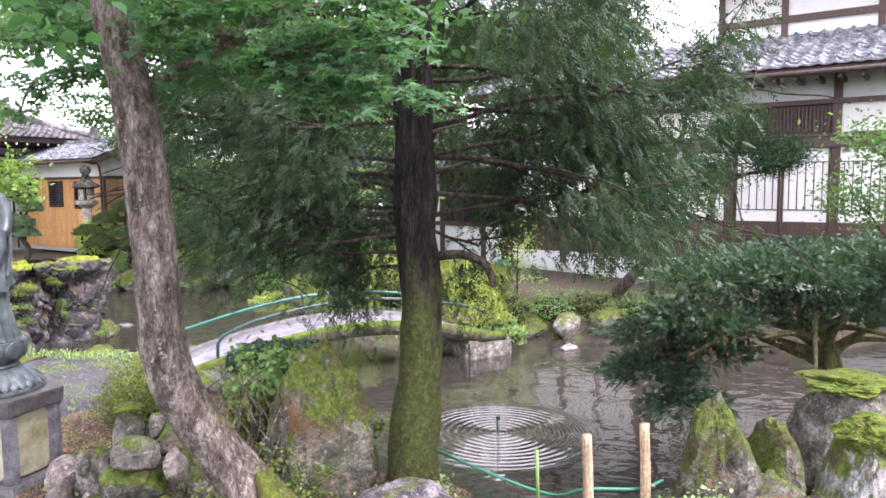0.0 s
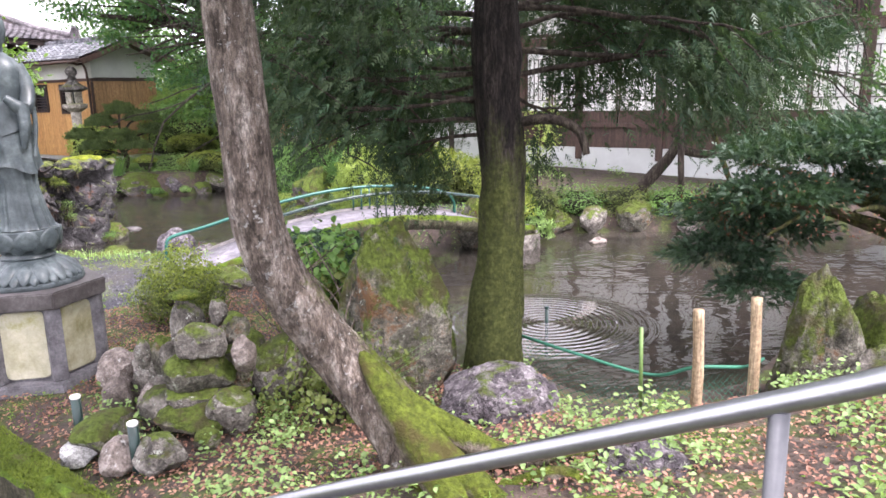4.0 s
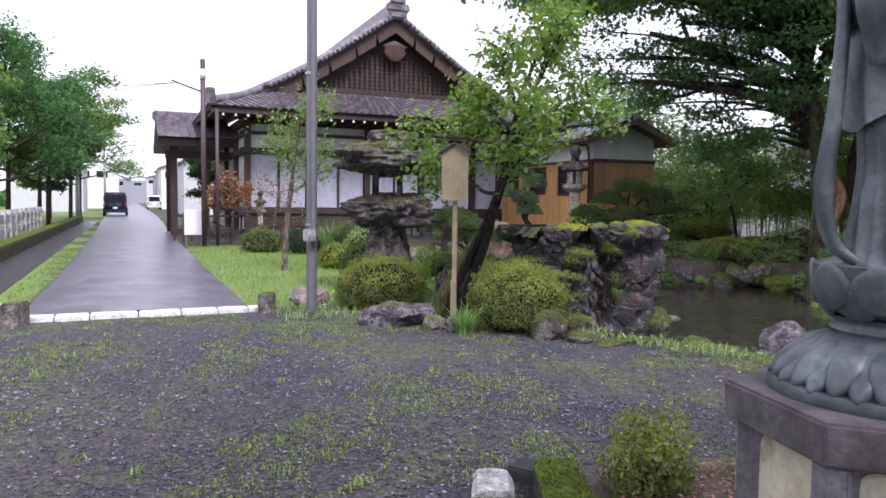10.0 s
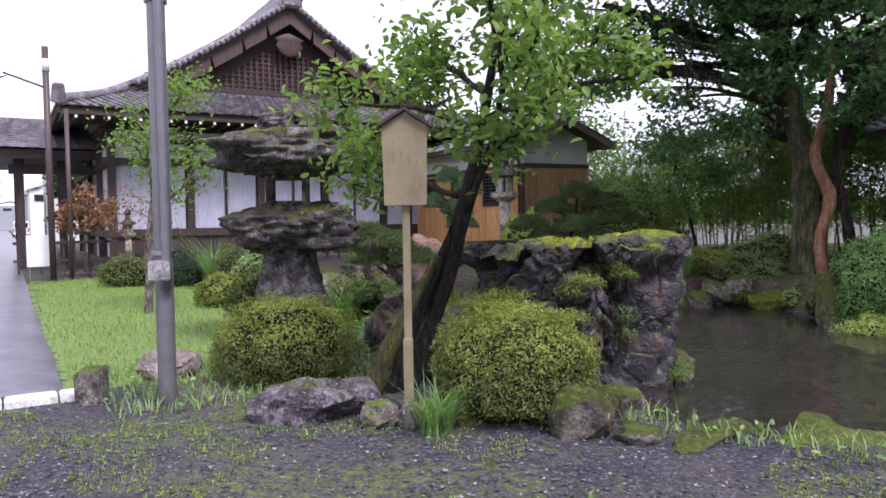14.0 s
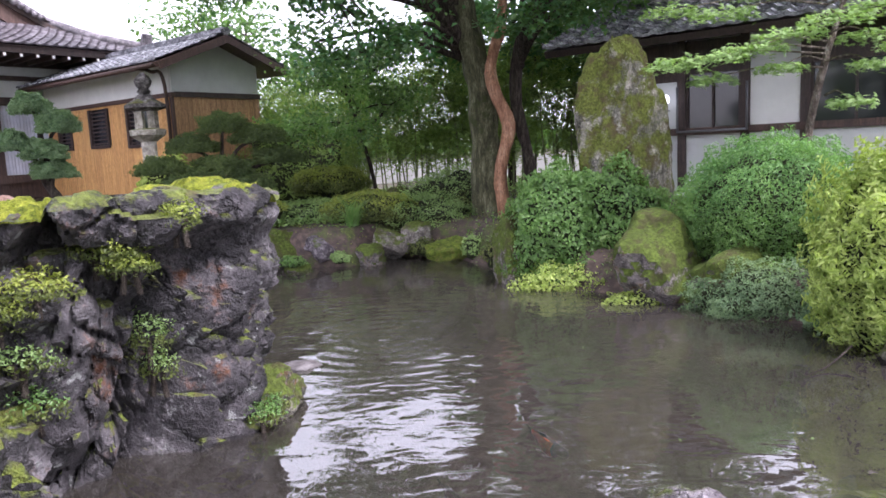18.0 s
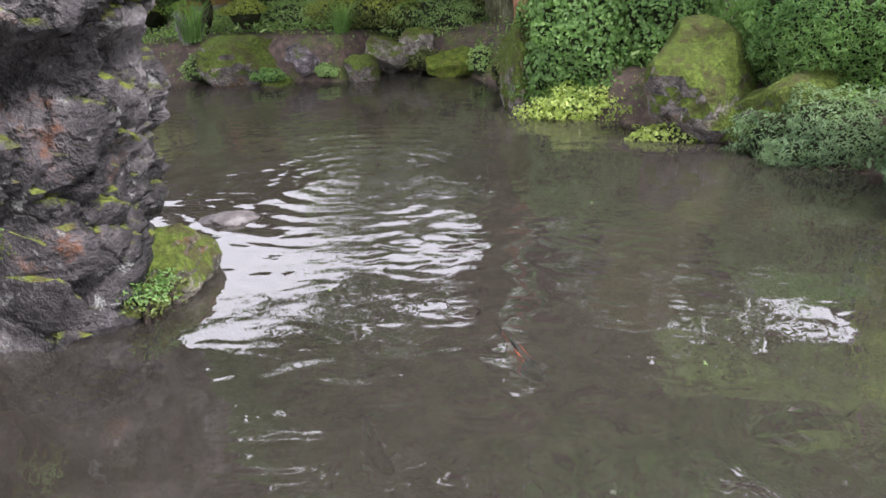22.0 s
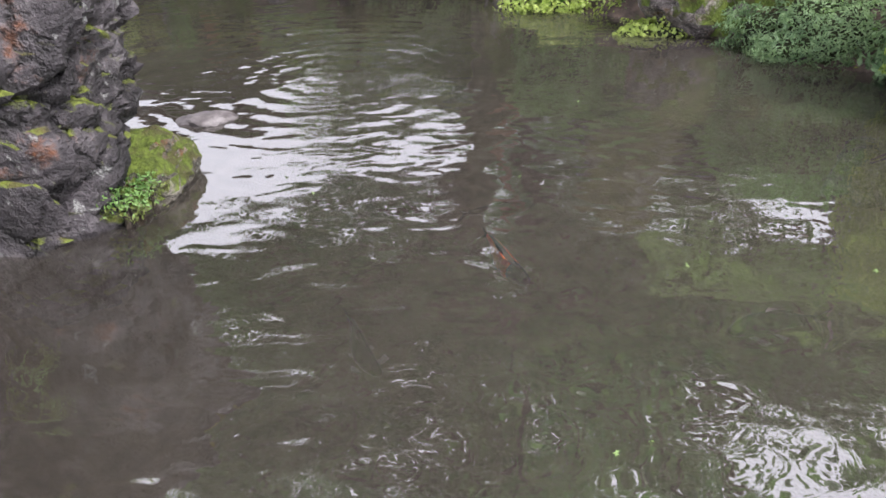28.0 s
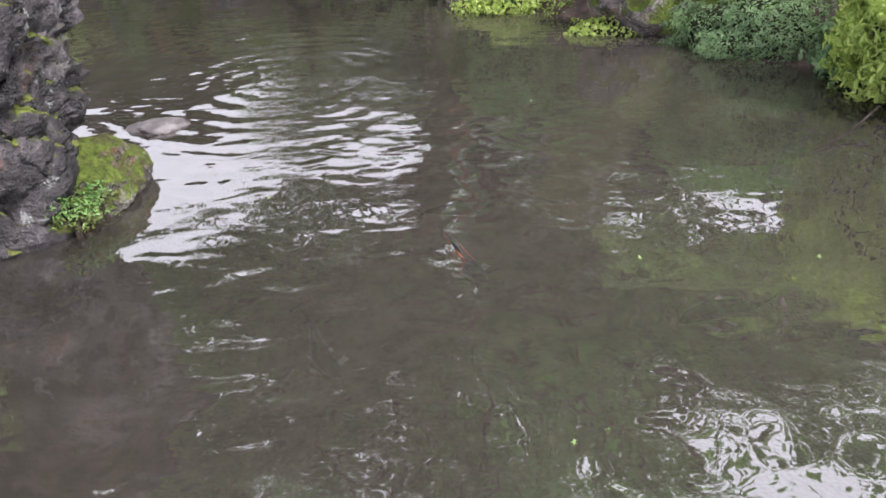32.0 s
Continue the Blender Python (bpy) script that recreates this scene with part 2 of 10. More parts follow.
MOSS = (0.088, 0.12, 0.02)
M = {
    "karst": rough_surface("karst_stone", (0.009, 0.008, 0.009), (0.05, 0.044, 0.048), (0.18, 0.166, 0.172), 2.2, 0.65, 1.0, 0.06, moss=(0.12, 0.15, 0.02), moss_at=(0.6, 0.85), patch=(0.15, 0.055, 0.022), patch_at=(0.55, 0.62), cracks=0.7, lichen=(0.24, 0.245, 0.235), grain=0.85),
    "brightmoss": rough_surface("yellow_green_moss", (0.06, 0.085, 0.008), (0.2, 0.235, 0.02), (0.36, 0.38, 0.05), 14, 0.95, 0.9, 0.03),
    "mossy": rough_surface("mossy_stone", (0.05, 0.046, 0.036), (0.14, 0.13, 0.105), (0.30, 0.28, 0.24), 7, 0.9, 0.8, 0.03, moss=MOSS, moss_at=(0.0, 0.4), patch=(0.17, 0.09, 0.045), cracks=0.4, lichen=(0.32, 0.33, 0.28)),
    "stone": rough_surface("grey_stone", (0.06, 0.053, 0.047), (0.165, 0.148, 0.13), (0.34, 0.315, 0.285), 8, 0.85, 0.7, 0.02, moss=MOSS, moss_at=(0.5, 0.8), vary=0.35, cracks=0.4, lichen=(0.42, 0.43, 0.38)),
    "round": rough_surface("round_stone", (0.09, 0.072, 0.064), (0.185, 0.152, 0.136), (0.31, 0.27, 0.245), 9, 0.75, 0.4, 0.01, vary=0.4, lichen=(0.4, 0.38, 0.36)),
    "lantern": rough_surface("weathered_lantern_stone", (0.035, 0.031, 0.03), (0.125, 0.112, 0.108), (0.32, 0.3, 0.285), 7, 0.9, 1.0, 0.05, moss=(0.13, 0.15, 0.03), moss_at=(0.7, 0.9), cracks=0.5, lichen=(0.33, 0.34, 0.30)),
    "pedestal": rough_surface("grey_granite", (0.075, 0.071, 0.077), (0.14, 0.133, 0.143), (0.215, 0.205, 0.22), 9, 0.75, 0.3, 0.005, grain=0.45),
    "slab": rough_surface("brown_stained_slab", (0.04, 0.034, 0.033), (0.08, 0.07, 0.07), (0.14, 0.126, 0.128), 6, 0.55, 0.3, 0.005, grain=0.4),
    "panel": rough_surface("stained_plaster_panel", (0.20, 0.185, 0.095), (0.40, 0.375, 0.26), (0.55, 0.525, 0.41), 2.6, 0.8, 0.2, 0.004, patch=(0.33, 0.31, 0.15), grain=0.2),
    "bronze": rough_surface("patinated_bronze", (0.03, 0.039, 0.043), (0.062, 0.078, 0.084), (0.13, 0.155, 0.16), 5, 0.42, 0.15, 0.003, grain=0.35),
    "curb": rough_surface("old_concrete_curb", (0.17, 0.165, 0.155), (0.36, 0.355, 0.345), (0.56, 0.555, 0.54), 9, 0.9, 0.6, 0.012, moss=(0.08, 0.10, 0.02), moss_at=(1.2, 1.5), moss_noise=3.0),
    "mosscurb": rough_surface("moss_grown_curb", (0.022, 0.02, 0.012), (0.06, 0.056, 0.034), (0.14, 0.13, 0.09), 8, 0.95, 0.9, 0.03, moss=(0.095, 0.155, 0.013), moss_at=(0.15, 0.5), moss_noise=2.5),
    "white_kerb": rough_surface("pale_kerb_stone", (0.42, 0.42, 0.40), (0.68, 0.68, 0.66), (0.85, 0.85, 0.83), 9, 0.8, 0.3, 0.006),
    "asphalt": rough_surface("wet_asphalt", (0.042, 0.04, 0.05), (0.085, 0.081, 0.098), (0.15, 0.144, 0.17), 1.4, 0.34, 0.5, 0.004, grain=0.6),
    "bark": rough_surface("bark_with_lichen", (0.06, 0.046, 0.037), (0.19, 0.15, 0.125), (0.42, 0.365, 0.325), 9, 0.9, 0.9, 0.03, stretch=(1.6, 1.6, 0.6), moss=(0.10, 0.13, 0.012), moss_at=(0.5, 0.75), moss_noise=2.4, cracks=0.5, lichen=(0.42, 0.40, 0.38)),
    "dark_bark": rough_surface("dark_bark", (0.018, 0.014, 0.011), (0.055, 0.042, 0.034), (0.12, 0.10, 0.08), 8, 0.95, 0.9, 0.04, stretch=(3, 3, 0.6)),
    "moss_bark": rough_surface("moss_covered_bark", (0.025, 0.024, 0.012), (0.075, 0.08, 0.026), (0.16, 0.17, 0.055), 8, 0.95, 0.8, 0.03, stretch=(2.5, 2.5, 0.7), patch=(0.10, 0.075, 0.05)),
    "red_bark": rough_surface("reddish_smooth_bark", (0.12, 0.05, 0.025), (0.27, 0.13, 0.07), (0.42, 0.25, 0.16), 5, 0.7, 0.4, 0.02, stretch=(2, 2, 0.5)),
    "steel": plain("brushed_steel", (0.40, 0.40, 0.43), 0.33, 1.0, 0.1, 30),
    # Posts' shade and dark reflections are put into this darker steel
    "post_steel": plain("shaded_grey_steel", (0.16, 0.16, 0.17), 0.5, 0.6, 0.1, 30),
    "galvanised": plain("galvanised_pole", (0.17, 0.17, 0.18), 0.45, 0.4, 0.15, 12),
    "brown_paint": plain("brown_painted_pole", (0.07, 0.045, 0.045), 0.5),
    "green_rail": plain("green_painted_rail", (0.02, 0.11, 0.085), 0.35, 0.0, 0.3, 14),
    "dark_rail": plain("dark_green_rail", (0.016, 0.04, 0.036), 0.35, 0.0, 0.3, 14),
    "old_wood": plain("weathered_wood", (0.235, 0.195, 0.115), 0.8, 0.0, 0.22, 5.0, 0.15),
    "stake": wood("pale_stake_wood", (0.25, 0.17, 0.10), (0.48, 0.36, 0.24), 0.8),
    "dark_wood": wood("dark_stained_wood", (0.022, 0.014, 0.012), (0.06, 0.037, 0.031), 0.6),
    "brown_wood": wood("brown_stained_wood", (0.045, 0.024, 0.019), (0.10, 0.057, 0.044), 0.6),
    "orange_wood": wood("honey_cedar_boards", (0.42, 0.21, 0.07), (0.62, 0.36, 0.14), 0.55),
    "tan_wood": wood("brown_cedar_boards", (0.24, 0.13, 0.06), (0.40, 0.24, 0.12), 0.6),
    "plaster": plain("white_plaster", (0.74, 0.73, 0.70), 0.85, 0, 0.06, 3),
    "greyplaster": plain("grey_plaster", (0.55, 0.56, 0.55), 0.85, 0, 0.08, 3),
    "far_wall": plain("grey_town_wall", (0.3, 0.31, 0.34), 0.85, 0, 0.1, 2),
    "paper": plain("shoji_paper", (0.80, 0.79, 0.76), 0.8, 0, 0.05, 4),
    "curtain": plain("white_curtain", (0.46, 0.47, 0.54), 0.8, 0, 0.12, 5),
    "tile": rough_surface("grey_roof_tile", (0.08, 0.08, 0.092), (0.22, 0.22, 0.24), (0.52, 0.52, 0.55), 4, 0.2, 0.2, 0.006, vary=0.0),
    "browntile": rough_surface("brown_grey_roof_tile", (0.06, 0.054, 0.06), (0.14, 0.124, 0.135), (0.27, 0.245, 0.26), 4, 0.3, 0.2, 0.006),
    "dark_glass": plain("dark_window_glass", (0.018, 0.02, 0.024), 0.08, 0, 0.2, 3, 0.0),
}


def leafmats(*rows):
    for key, name, d, l, g, t in rows:
        M[key] = leafy(name, d, l, g, t)


leafmats(
    ("maple", "maple_leaves", (0.04, 0.105, 0.05), (0.10, 0.21, 0.09), 0.45, 0.4),
    ("conifer", "drooping_conifer_sprays", (0.018, 0.036, 0.018), (0.058, 0.09, 0.042), 0.7, 0.25),
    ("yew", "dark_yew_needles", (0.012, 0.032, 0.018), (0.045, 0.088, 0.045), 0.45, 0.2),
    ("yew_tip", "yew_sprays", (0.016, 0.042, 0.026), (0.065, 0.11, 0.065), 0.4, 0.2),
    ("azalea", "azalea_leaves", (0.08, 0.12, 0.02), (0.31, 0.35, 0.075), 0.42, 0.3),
    # Dark leaf of some shrubs; also puts shade on clipped azaleas' sides
    ("azalea_low", "dark_and_shaded_azalea_leaves", (0.05, 0.072, 0.02), (0.17, 0.2, 0.062), 0.42, 0.3),
    ("plum", "plum_leaves", (0.07, 0.14, 0.035), (0.21, 0.30, 0.09), 0.42, 0.45),
    ("broad", "dark_broad_leaves", (0.034, 0.078, 0.034), (0.12, 0.205, 0.08), 0.35, 0.5),
    ("pale", "pale_green_leaves", (0.18, 0.25, 0.06), (0.42, 0.49, 0.17), 0.42, 0.4),
    ("ivy", "ivy_leaves", (0.06, 0.13, 0.04), (0.2, 0.33, 0.11), 0.32, 0.35),
    ("bamboo", "bamboo_leaves", (0.1, 0.17, 0.05), (0.28, 0.37, 0.13), 0.42, 0.45),
    ("pine", "pine_needles", (0.04, 0.07, 0.028), (0.16, 0.215, 0.075), 0.55, 0.2),
    ("weed", "weed_leaves", (0.11, 0.185, 0.06), (0.31, 0.43, 0.18), 0.42, 0.35),
    ("grass", "grass_blades", (0.085, 0.15, 0.028), (0.24, 0.36, 0.085), 0.5, 0.35),
    ("mossgrass", "dry_moss_tufts", (0.10, 0.13, 0.02), (0.27, 0.30, 0.06), 0.7, 0.2),
    ("litter", "fallen_brown_leaves", (0.14, 0.06, 0.048), (0.42, 0.235, 0.175), 0.7, 0.15),
    ("rusty_tip", "red_brown_yew_tips", (0.08, 0.025, 0.018), (0.2, 0.085, 0.05), 0.6, 0.2),
    ("rust", "reddish_dry_foliage", (0.15, 0.06, 0.04), (0.36, 0.21, 0.12), 0.6, 0.25),
)
M["asphalt"].node_tree.nodes["Principled BSDF"].inputs["IOR"].default_value = 2.0
rnd = np.random.RandomState(7)


# ---- building helpers ----
def part(name, bm, material, parent=None, label="", smooth=False):
    me = bpy.data.meshes.new(name)
    bm.to_mesh(me)
    bm.free()
    ob = new(name, me)
    if material:
        me.materials.append(material)
    if smooth:
        for p in me.polygons:
            p.use_smooth = True
    if parent:
        ob.parent = parent
    if label:
        ob["label"] = label
    return ob


def mesh_of(name, verts, faces, material, parent=None, label="", smooth=False):
    me = bpy.data.meshes.new(name)
    me.from_pydata(verts, [], faces)
    me.materials.append(material)
    if smooth:
        me.polygons.foreach_set("use_smooth", [True] * len(me.polygons))
    ob = new(name, me)
    if parent:
        ob.parent = parent
    if label:
        ob["label"] = label
    return ob


def thing(name, m, label, category, group="", kind=""):
    e = new(name)
    e.empty_display_size = 0.2
    e.matrix_basis = m if isinstance(m, Matrix) else pose(*m)
    return tagged(e, label, category, group, kind)


def box(bm, x0, y0, z0, x1, y1, z1, bevel=0.0):
    r = bmesh.ops.create_cube(bm, size=1.0, matrix=Matrix.Translation(((x0 + x1) / 2, (y0 + y1) / 2, (z0 + z1) / 2)) @ Matrix.Diagonal((abs(x1 - x0), abs(y1 - y0), abs(z1 - z0), 1)))
    if bevel:
        es = list({e for v in r["verts"] for e in v.link_edges})
        bmesh.ops.bevel(bm, geom=es, offset=bevel, segments=2, affect="EDGES")


def boxed(*a, bevel=0.0):
    bm = bmesh.new()
    box(bm, *a, bevel=bevel)
    return bm


def prism(bm, sides, r0, r1, z0, z1, cx=0, cy=0, turn=0.0, bevel=0.0):
    r = bmesh.ops.create_cone(bm, cap_ends=True, segments=sides, radius1=r0, radius2=r1, depth=z1 - z0, matrix=Matrix.Translation((cx, cy, (z0 + z1) / 2)) @ Matrix.Rotation(turn, 4, "Z"))
    if bevel:
        bmesh.ops.bevel(bm, geom=list({e for v in r["verts"] for e in v.link_edges}), offset=bevel, segments=2, affect="EDGES")


def turned(profile, sides=32, petals=0, depth=0.0, where=(0, 1e9)):
    """A lathe body from (radius, height) pairs, with optional petal flutes between two heights."""
    bm = bmesh.new()
    rings = []
    for r, z in profile:
        ring = []
        for i in range(sides):
            a = 2 * math.pi * i / sides
            k = 1.0
            if petals and where[0] <= z <= where[1]:
                k += depth * (abs(math.cos(a * petals / 2)) ** 0.6 - 0.5)
            ring.append(bm.verts.new((r * k * math.cos(a), r * k * math.sin(a), z)))
        rings.append(ring)
    for a, b in zip(rings, rings[1:]):
        for i in range(sides):
            bm.faces.new((a[i], a[(i + 1) % sides], b[(i + 1) % sides], b[i]))
    bm.faces.new(rings[0][::-1])
    bm.faces.new(rings[-1])
    return bm


def tube(bm, points, radii, sides=10, wobble=0.0, seed=0):
    """A limb along a smoothed run of points with radii along it."""
    pts = [Vector(p) for p in points]
    if isinstance(radii, (int, float)):
        radii = [radii] * len(pts)
    path, rad = [], []
    for i in range(len(pts) - 1):
        p0, p1, p2, p3 = pts[max(i - 1, 0)], pts[i], pts[i + 1], pts[min(i + 2, len(pts) - 1)]
        n = 6 if len(pts) > 2 else 1
        for k in range(n):
            t = k / n
            path.append(0.5 * ((2 * p1) + (p2 - p0) * t + (2 * p0 - 5 * p1 + 4 * p2 - p3) * t * t + (3 * p1 - p0 - 3 * p2 + p3) * t ** 3))
            rad.append(radii[i] * (1 - t) + radii[i + 1] * t)
    path.append(pts[-1])
    rad.append(radii[-1])
    rings = []
    side = None
    for i, p in enumerate(path):
        d = (path[min(i + 1, len(path) - 1)] - path[max(i - 1, 0)]).normalized()
        if side is None:
            side = d.orthogonal().normalized()
        side = (side - d * side.dot(d)).normalized()
        other = d.cross(side)
        ring = []
        for k in range(sides):
            a = 2 * math.pi * k / sides
            w = 1.0
            if wobble:
                q = p * 2.3 + Vector((math.cos(a), math.sin(a), seed)) * 0.9
                w += wobble * noise.noise(q) + 0.5 * wobble * noise.noise(q * 3.1)
            ring.append(bm.verts.new(p + (side * math.cos(a) + other * math.sin(a)) * rad[i] * w))
        rings.append(ring)
    for a, b in zip(rings, rings[1:]):
        for k in range(sides):
            bm.faces.new((a[k], a[(k + 1) % sides], b[(k + 1) % sides], b[k]))
    bm.faces.new(rings[0][::-1])
    bm.faces.new(rings[-1])


def limb(name, points, radii, material, parent, sides=10, wobble=0.0, label="", seed=0):
    bm = bmesh.new()
    tube(bm, points, radii, sides, wobble, seed)
    return part(name, bm, material, parent, label, smooth=True)


def leaves(name, P, N, size, material, parent, aspect=0.55, droop=0.0, label="", spread=0.4):
    """Folded leaves, each of two triangles, at the places P, facing N."""
    n = len(P)
    P, N = np.asarray(P, float), np.asarray(N, float) + rnd.normal(0, spread, (n, 3))
    N /= np.linalg.norm(N, axis=1)[:, None] + 1e-9
    t = rnd.normal(0, 1, (n, 3))
    t[:, 2] -= droop
    t -= N * np.sum(t * N, 1)[:, None]
    t /= np.linalg.norm(t, axis=1)[:, None] + 1e-9
    s = np.cross(N, t)
    L = (size * rnd.uniform(0.65, 1.25, n))[:, None]
    W = L * aspect * 0.5
    up = N * L * 0.12
    i = np.arange(n)[:, None]
    if n < 26000:
        V = np.stack([P - t * L * 0.5, P - t * L * 0.2 + s * W * 0.85 + up, P + t * L * 0.18 + s * W * 0.8 + up, P + t * L * 0.5 - up * 0.5, P + t * L * 0.18 - s * W * 0.8 + up, P - t * L * 0.2 - s * W * 0.85 + up], 1).reshape(-1, 3)
        F = np.concatenate([i * 6 + [0, 1, 2], i * 6 + [0, 2, 3], i * 6 + [0, 3, 4], i * 6 + [0, 4, 5]], 1).reshape(-1, 3)
    else:
        V = np.stack([P - t * L * 0.5, P + s * W + up, P + t * L * 0.5, P - s * W + up], 1).reshape(-1, 3)
        F = np.concatenate([i * 4 + [0, 1, 2], i * 4 + [0, 2, 3]], 1).reshape(-1, 3)
    me = bpy.data.meshes.new(name)
    me.vertices.add(len(V))
    me.vertices.foreach_set("co", V.ravel())
    me.loops.add(F.size)
    me.loops.foreach_set("vertex_index", F.ravel())
    me.polygons.add(len(F))
    me.polygons.foreach_set("loop_start", np.arange(0, F.size, 3))
    me.polygons.foreach_set("loop_total", np.full(len(F), 3))
    me.materials.append(material)
    me.update(calc_edges=True)
    ob = new(name, me)
    if parent:
        ob.parent = parent
    if label:
        ob["label"] = label
    return ob


def lump(P, seed, scale=1.0):
    return np.array([noise.noise(Vector(p) * scale + Vector((seed * 3.7, seed * 1.3, seed))) for p in P])


def dome(n, radii, seed, uneven=0.12, low=-0.35, depth=0.14, freq=2.2):
    """Places and normals over an uneven rounded crown."""
    d = rnd.normal(0, 1, (int(n * 2.2), 3))
    d /= np.linalg.norm(d, axis=1)[:, None]
    d = d[d[:, 2] > low][:n]
    k = 1 + uneven * lump(d * freq, seed) + uneven * 0.6 * lump(d * freq * 2.6, seed + 5)
    k *= 1 - depth * rnd.uniform(0, 1, len(d)) ** 2
    P = d * k[:, None] * np.array(radii)
    N = d / np.array(radii)
    return P, N / np.linalg.norm(N, axis=1)[:, None]


def bush(name, x, y, z, radii, label, leaf="azalea", n=4000, size=0.035, uneven=0.14, category="bush", low=-0.45, under=None, aspect=0.5, group="", stems=5, depth=0.16, rot=0.0, freq=2.2, core=True):
    seed = int(abs(x * 31 + y * 17)) % 97
    e = thing(name, (x, y, z, 0, 0, rot), label, category, group)
    rx, ry, rz = radii
    P, N = dome(n, radii, seed, uneven, low, depth, freq)
    P[:, 2] += rz * 0.55
    # Tops get fresh growth; darker `under` leaves put side and inner shade into colour
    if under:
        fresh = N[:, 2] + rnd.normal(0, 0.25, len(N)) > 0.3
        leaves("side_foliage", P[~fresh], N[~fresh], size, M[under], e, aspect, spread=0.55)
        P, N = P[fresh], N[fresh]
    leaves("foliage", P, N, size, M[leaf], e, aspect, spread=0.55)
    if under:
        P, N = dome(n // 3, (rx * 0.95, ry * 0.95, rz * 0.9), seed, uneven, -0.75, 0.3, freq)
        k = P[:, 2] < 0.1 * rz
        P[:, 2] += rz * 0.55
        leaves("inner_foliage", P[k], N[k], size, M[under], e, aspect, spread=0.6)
    # Dark solid inside the leaves stands in for the bush's inner shade
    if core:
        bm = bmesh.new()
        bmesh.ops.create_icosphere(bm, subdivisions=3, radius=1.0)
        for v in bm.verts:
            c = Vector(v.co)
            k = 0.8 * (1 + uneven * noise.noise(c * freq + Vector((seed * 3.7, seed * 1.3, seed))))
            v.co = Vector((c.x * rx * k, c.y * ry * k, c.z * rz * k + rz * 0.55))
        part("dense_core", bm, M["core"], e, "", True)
    for i in range(stems):
        a = 2 * math.pi * i / stems + seed
        limb("stem", [(0.05 * math.cos(a), 0.05 * math.sin(a), -0.1), (0.25 * rx * math.cos(a), 0.25 * ry * math.sin(a), 0.25 * rz), (0.5 * rx * math.cos(a), 0.5 * ry * math.sin(a), 0.5 * rz)], [0.018, 0.015, 0.01], M["dark_bark"], e, 6)
    return e


# near-black green that puts the shade of a bush's middle into colour
M["core"] = rough_surface("bush_inner_shade", (0.012, 0.016, 0.007), (0.025, 0.032, 0.012), (0.05, 0.055, 0.02), 20, 0.95, 0.9, 0.03)


def boulder(name, x, y, z, radii, label, material="stone", rot=0.0, seed=None, sub=4, uneven=0.22, flat=0.0, category="rock", group="", sharp=1.0, tilt=0.0, facets=7):
    """A stone: a ball cut by a few random planes, then roughened at three scales. z is the height of its middle."""
    seed = int(abs(x * 53 + y * 29) * 3) % 211 if seed is None else seed
    r = np.random.RandomState(seed + 11)
    bm = bmesh.new()
    bmesh.ops.create_icosphere(bm, subdivisions=sub, radius=1.0)
    cuts = []
    for i in range(facets):
        d = r.normal(0, 1, 3)
        cuts.append((Vector(d).normalized(), r.uniform(0.62, 0.9)))
    off = Vector((seed * 2.1, seed * 0.7, seed * 1.9))
    for v in bm.verts:
        c = Vector(v.co)
        for d, h in cuts:
            s = c.dot(d) - h
            if s > 0:
                c -= d * s * 0.95 * sharp
        k = 1 + uneven * noise.noise(c * 1.4 + off) + uneven * 0.45 * noise.noise(c * 3.4 + off) + uneven * 0.25 * (1 - 2 * abs(noise.noise(c * 6 + off))) + uneven * 0.14 * noise.noise(c * 15 + off)
        c *= k
        if flat and c.z > 1 - flat:
            c.z = 1 - flat + (c.z - 1 + flat) * 0.2
        v.co = (c.x * radii[0], c.y * radii[1], c.z * radii[2])
    ob = part(name, bm, M[material], None, "", True)
    ob.data.set_sharp_from_angle(angle=radians(24))
    ob.matrix_basis = pose(x, y, z, tilt, 0, rot)
    return tagged(ob, label, category, group)


# ---- the ground, one sheet: gravel yard, planted mound, grass verge, pond bed ----
WATER = -0.35
POND = [(-7.45, 13.2), (-7.25, 12.3), (-6.75, 11.65), (-6.0, 11.3), (-5.2, 11.25), (-4.3, 11.3), (-3.6, 11.2), (-3.1, 10.55), (-2.4, 9.7), (-1.7, 8.8), (-1.1, 7.6), (-0.6, 6.6), (-0.1, 5.95), (0.7, 5.7), (1.5, 5.85), (2.2, 6.6),
        (3.2, 7.1), (5.0, 8.0), (7.5, 10.2), (9.5, 12.6), (8.4, 13.6), (6.6, 12.7), (5.0, 13.0), (3.3, 13.45), (1.3, 13.5), (0.6, 12.3), (-0.2, 12.7), (-1.2, 13.2), (-2.0, 14.2), (-2.3, 14.9), (-2.15, 15.7),
        (-2.9, 16.0), (-3.0, 16.85), (-4.2, 17.7), (-4.85, 18.7), (-5.1, 19.5), (-5.6, 20.6), (-6.5, 20.9), (-7.1, 20.1), (-8.5, 20.2), (-10.0, 20.4), (-12.0, 20.5), (-14.0, 20.8), (-16.4, 24.3),
        (-18.4, 25.3), (-17.0, 22.6), (-14.6, 19.2), (-12.4, 17.2), (-10.6, 15.8), (-9.2, 15.3), (-7.9, 15.0), (-7.1, 14.6)]
BED = [(-5.12, 6.72), (-4.82, 6.22), (-4.02, 5.27), (-2.29, 3.82), (-1.62, 3.2), (-1.2, 2.72), (0.2, 1.75), (3.0, 0.2), (8, -2), (12, 4), (9, 9), (3.2, 7.4), (0.6, 7), (-1.0, 8), (-2.3, 9.3), (-2.9, 9.2), (-3.6, 8.1), (-4.5, 7.3)]


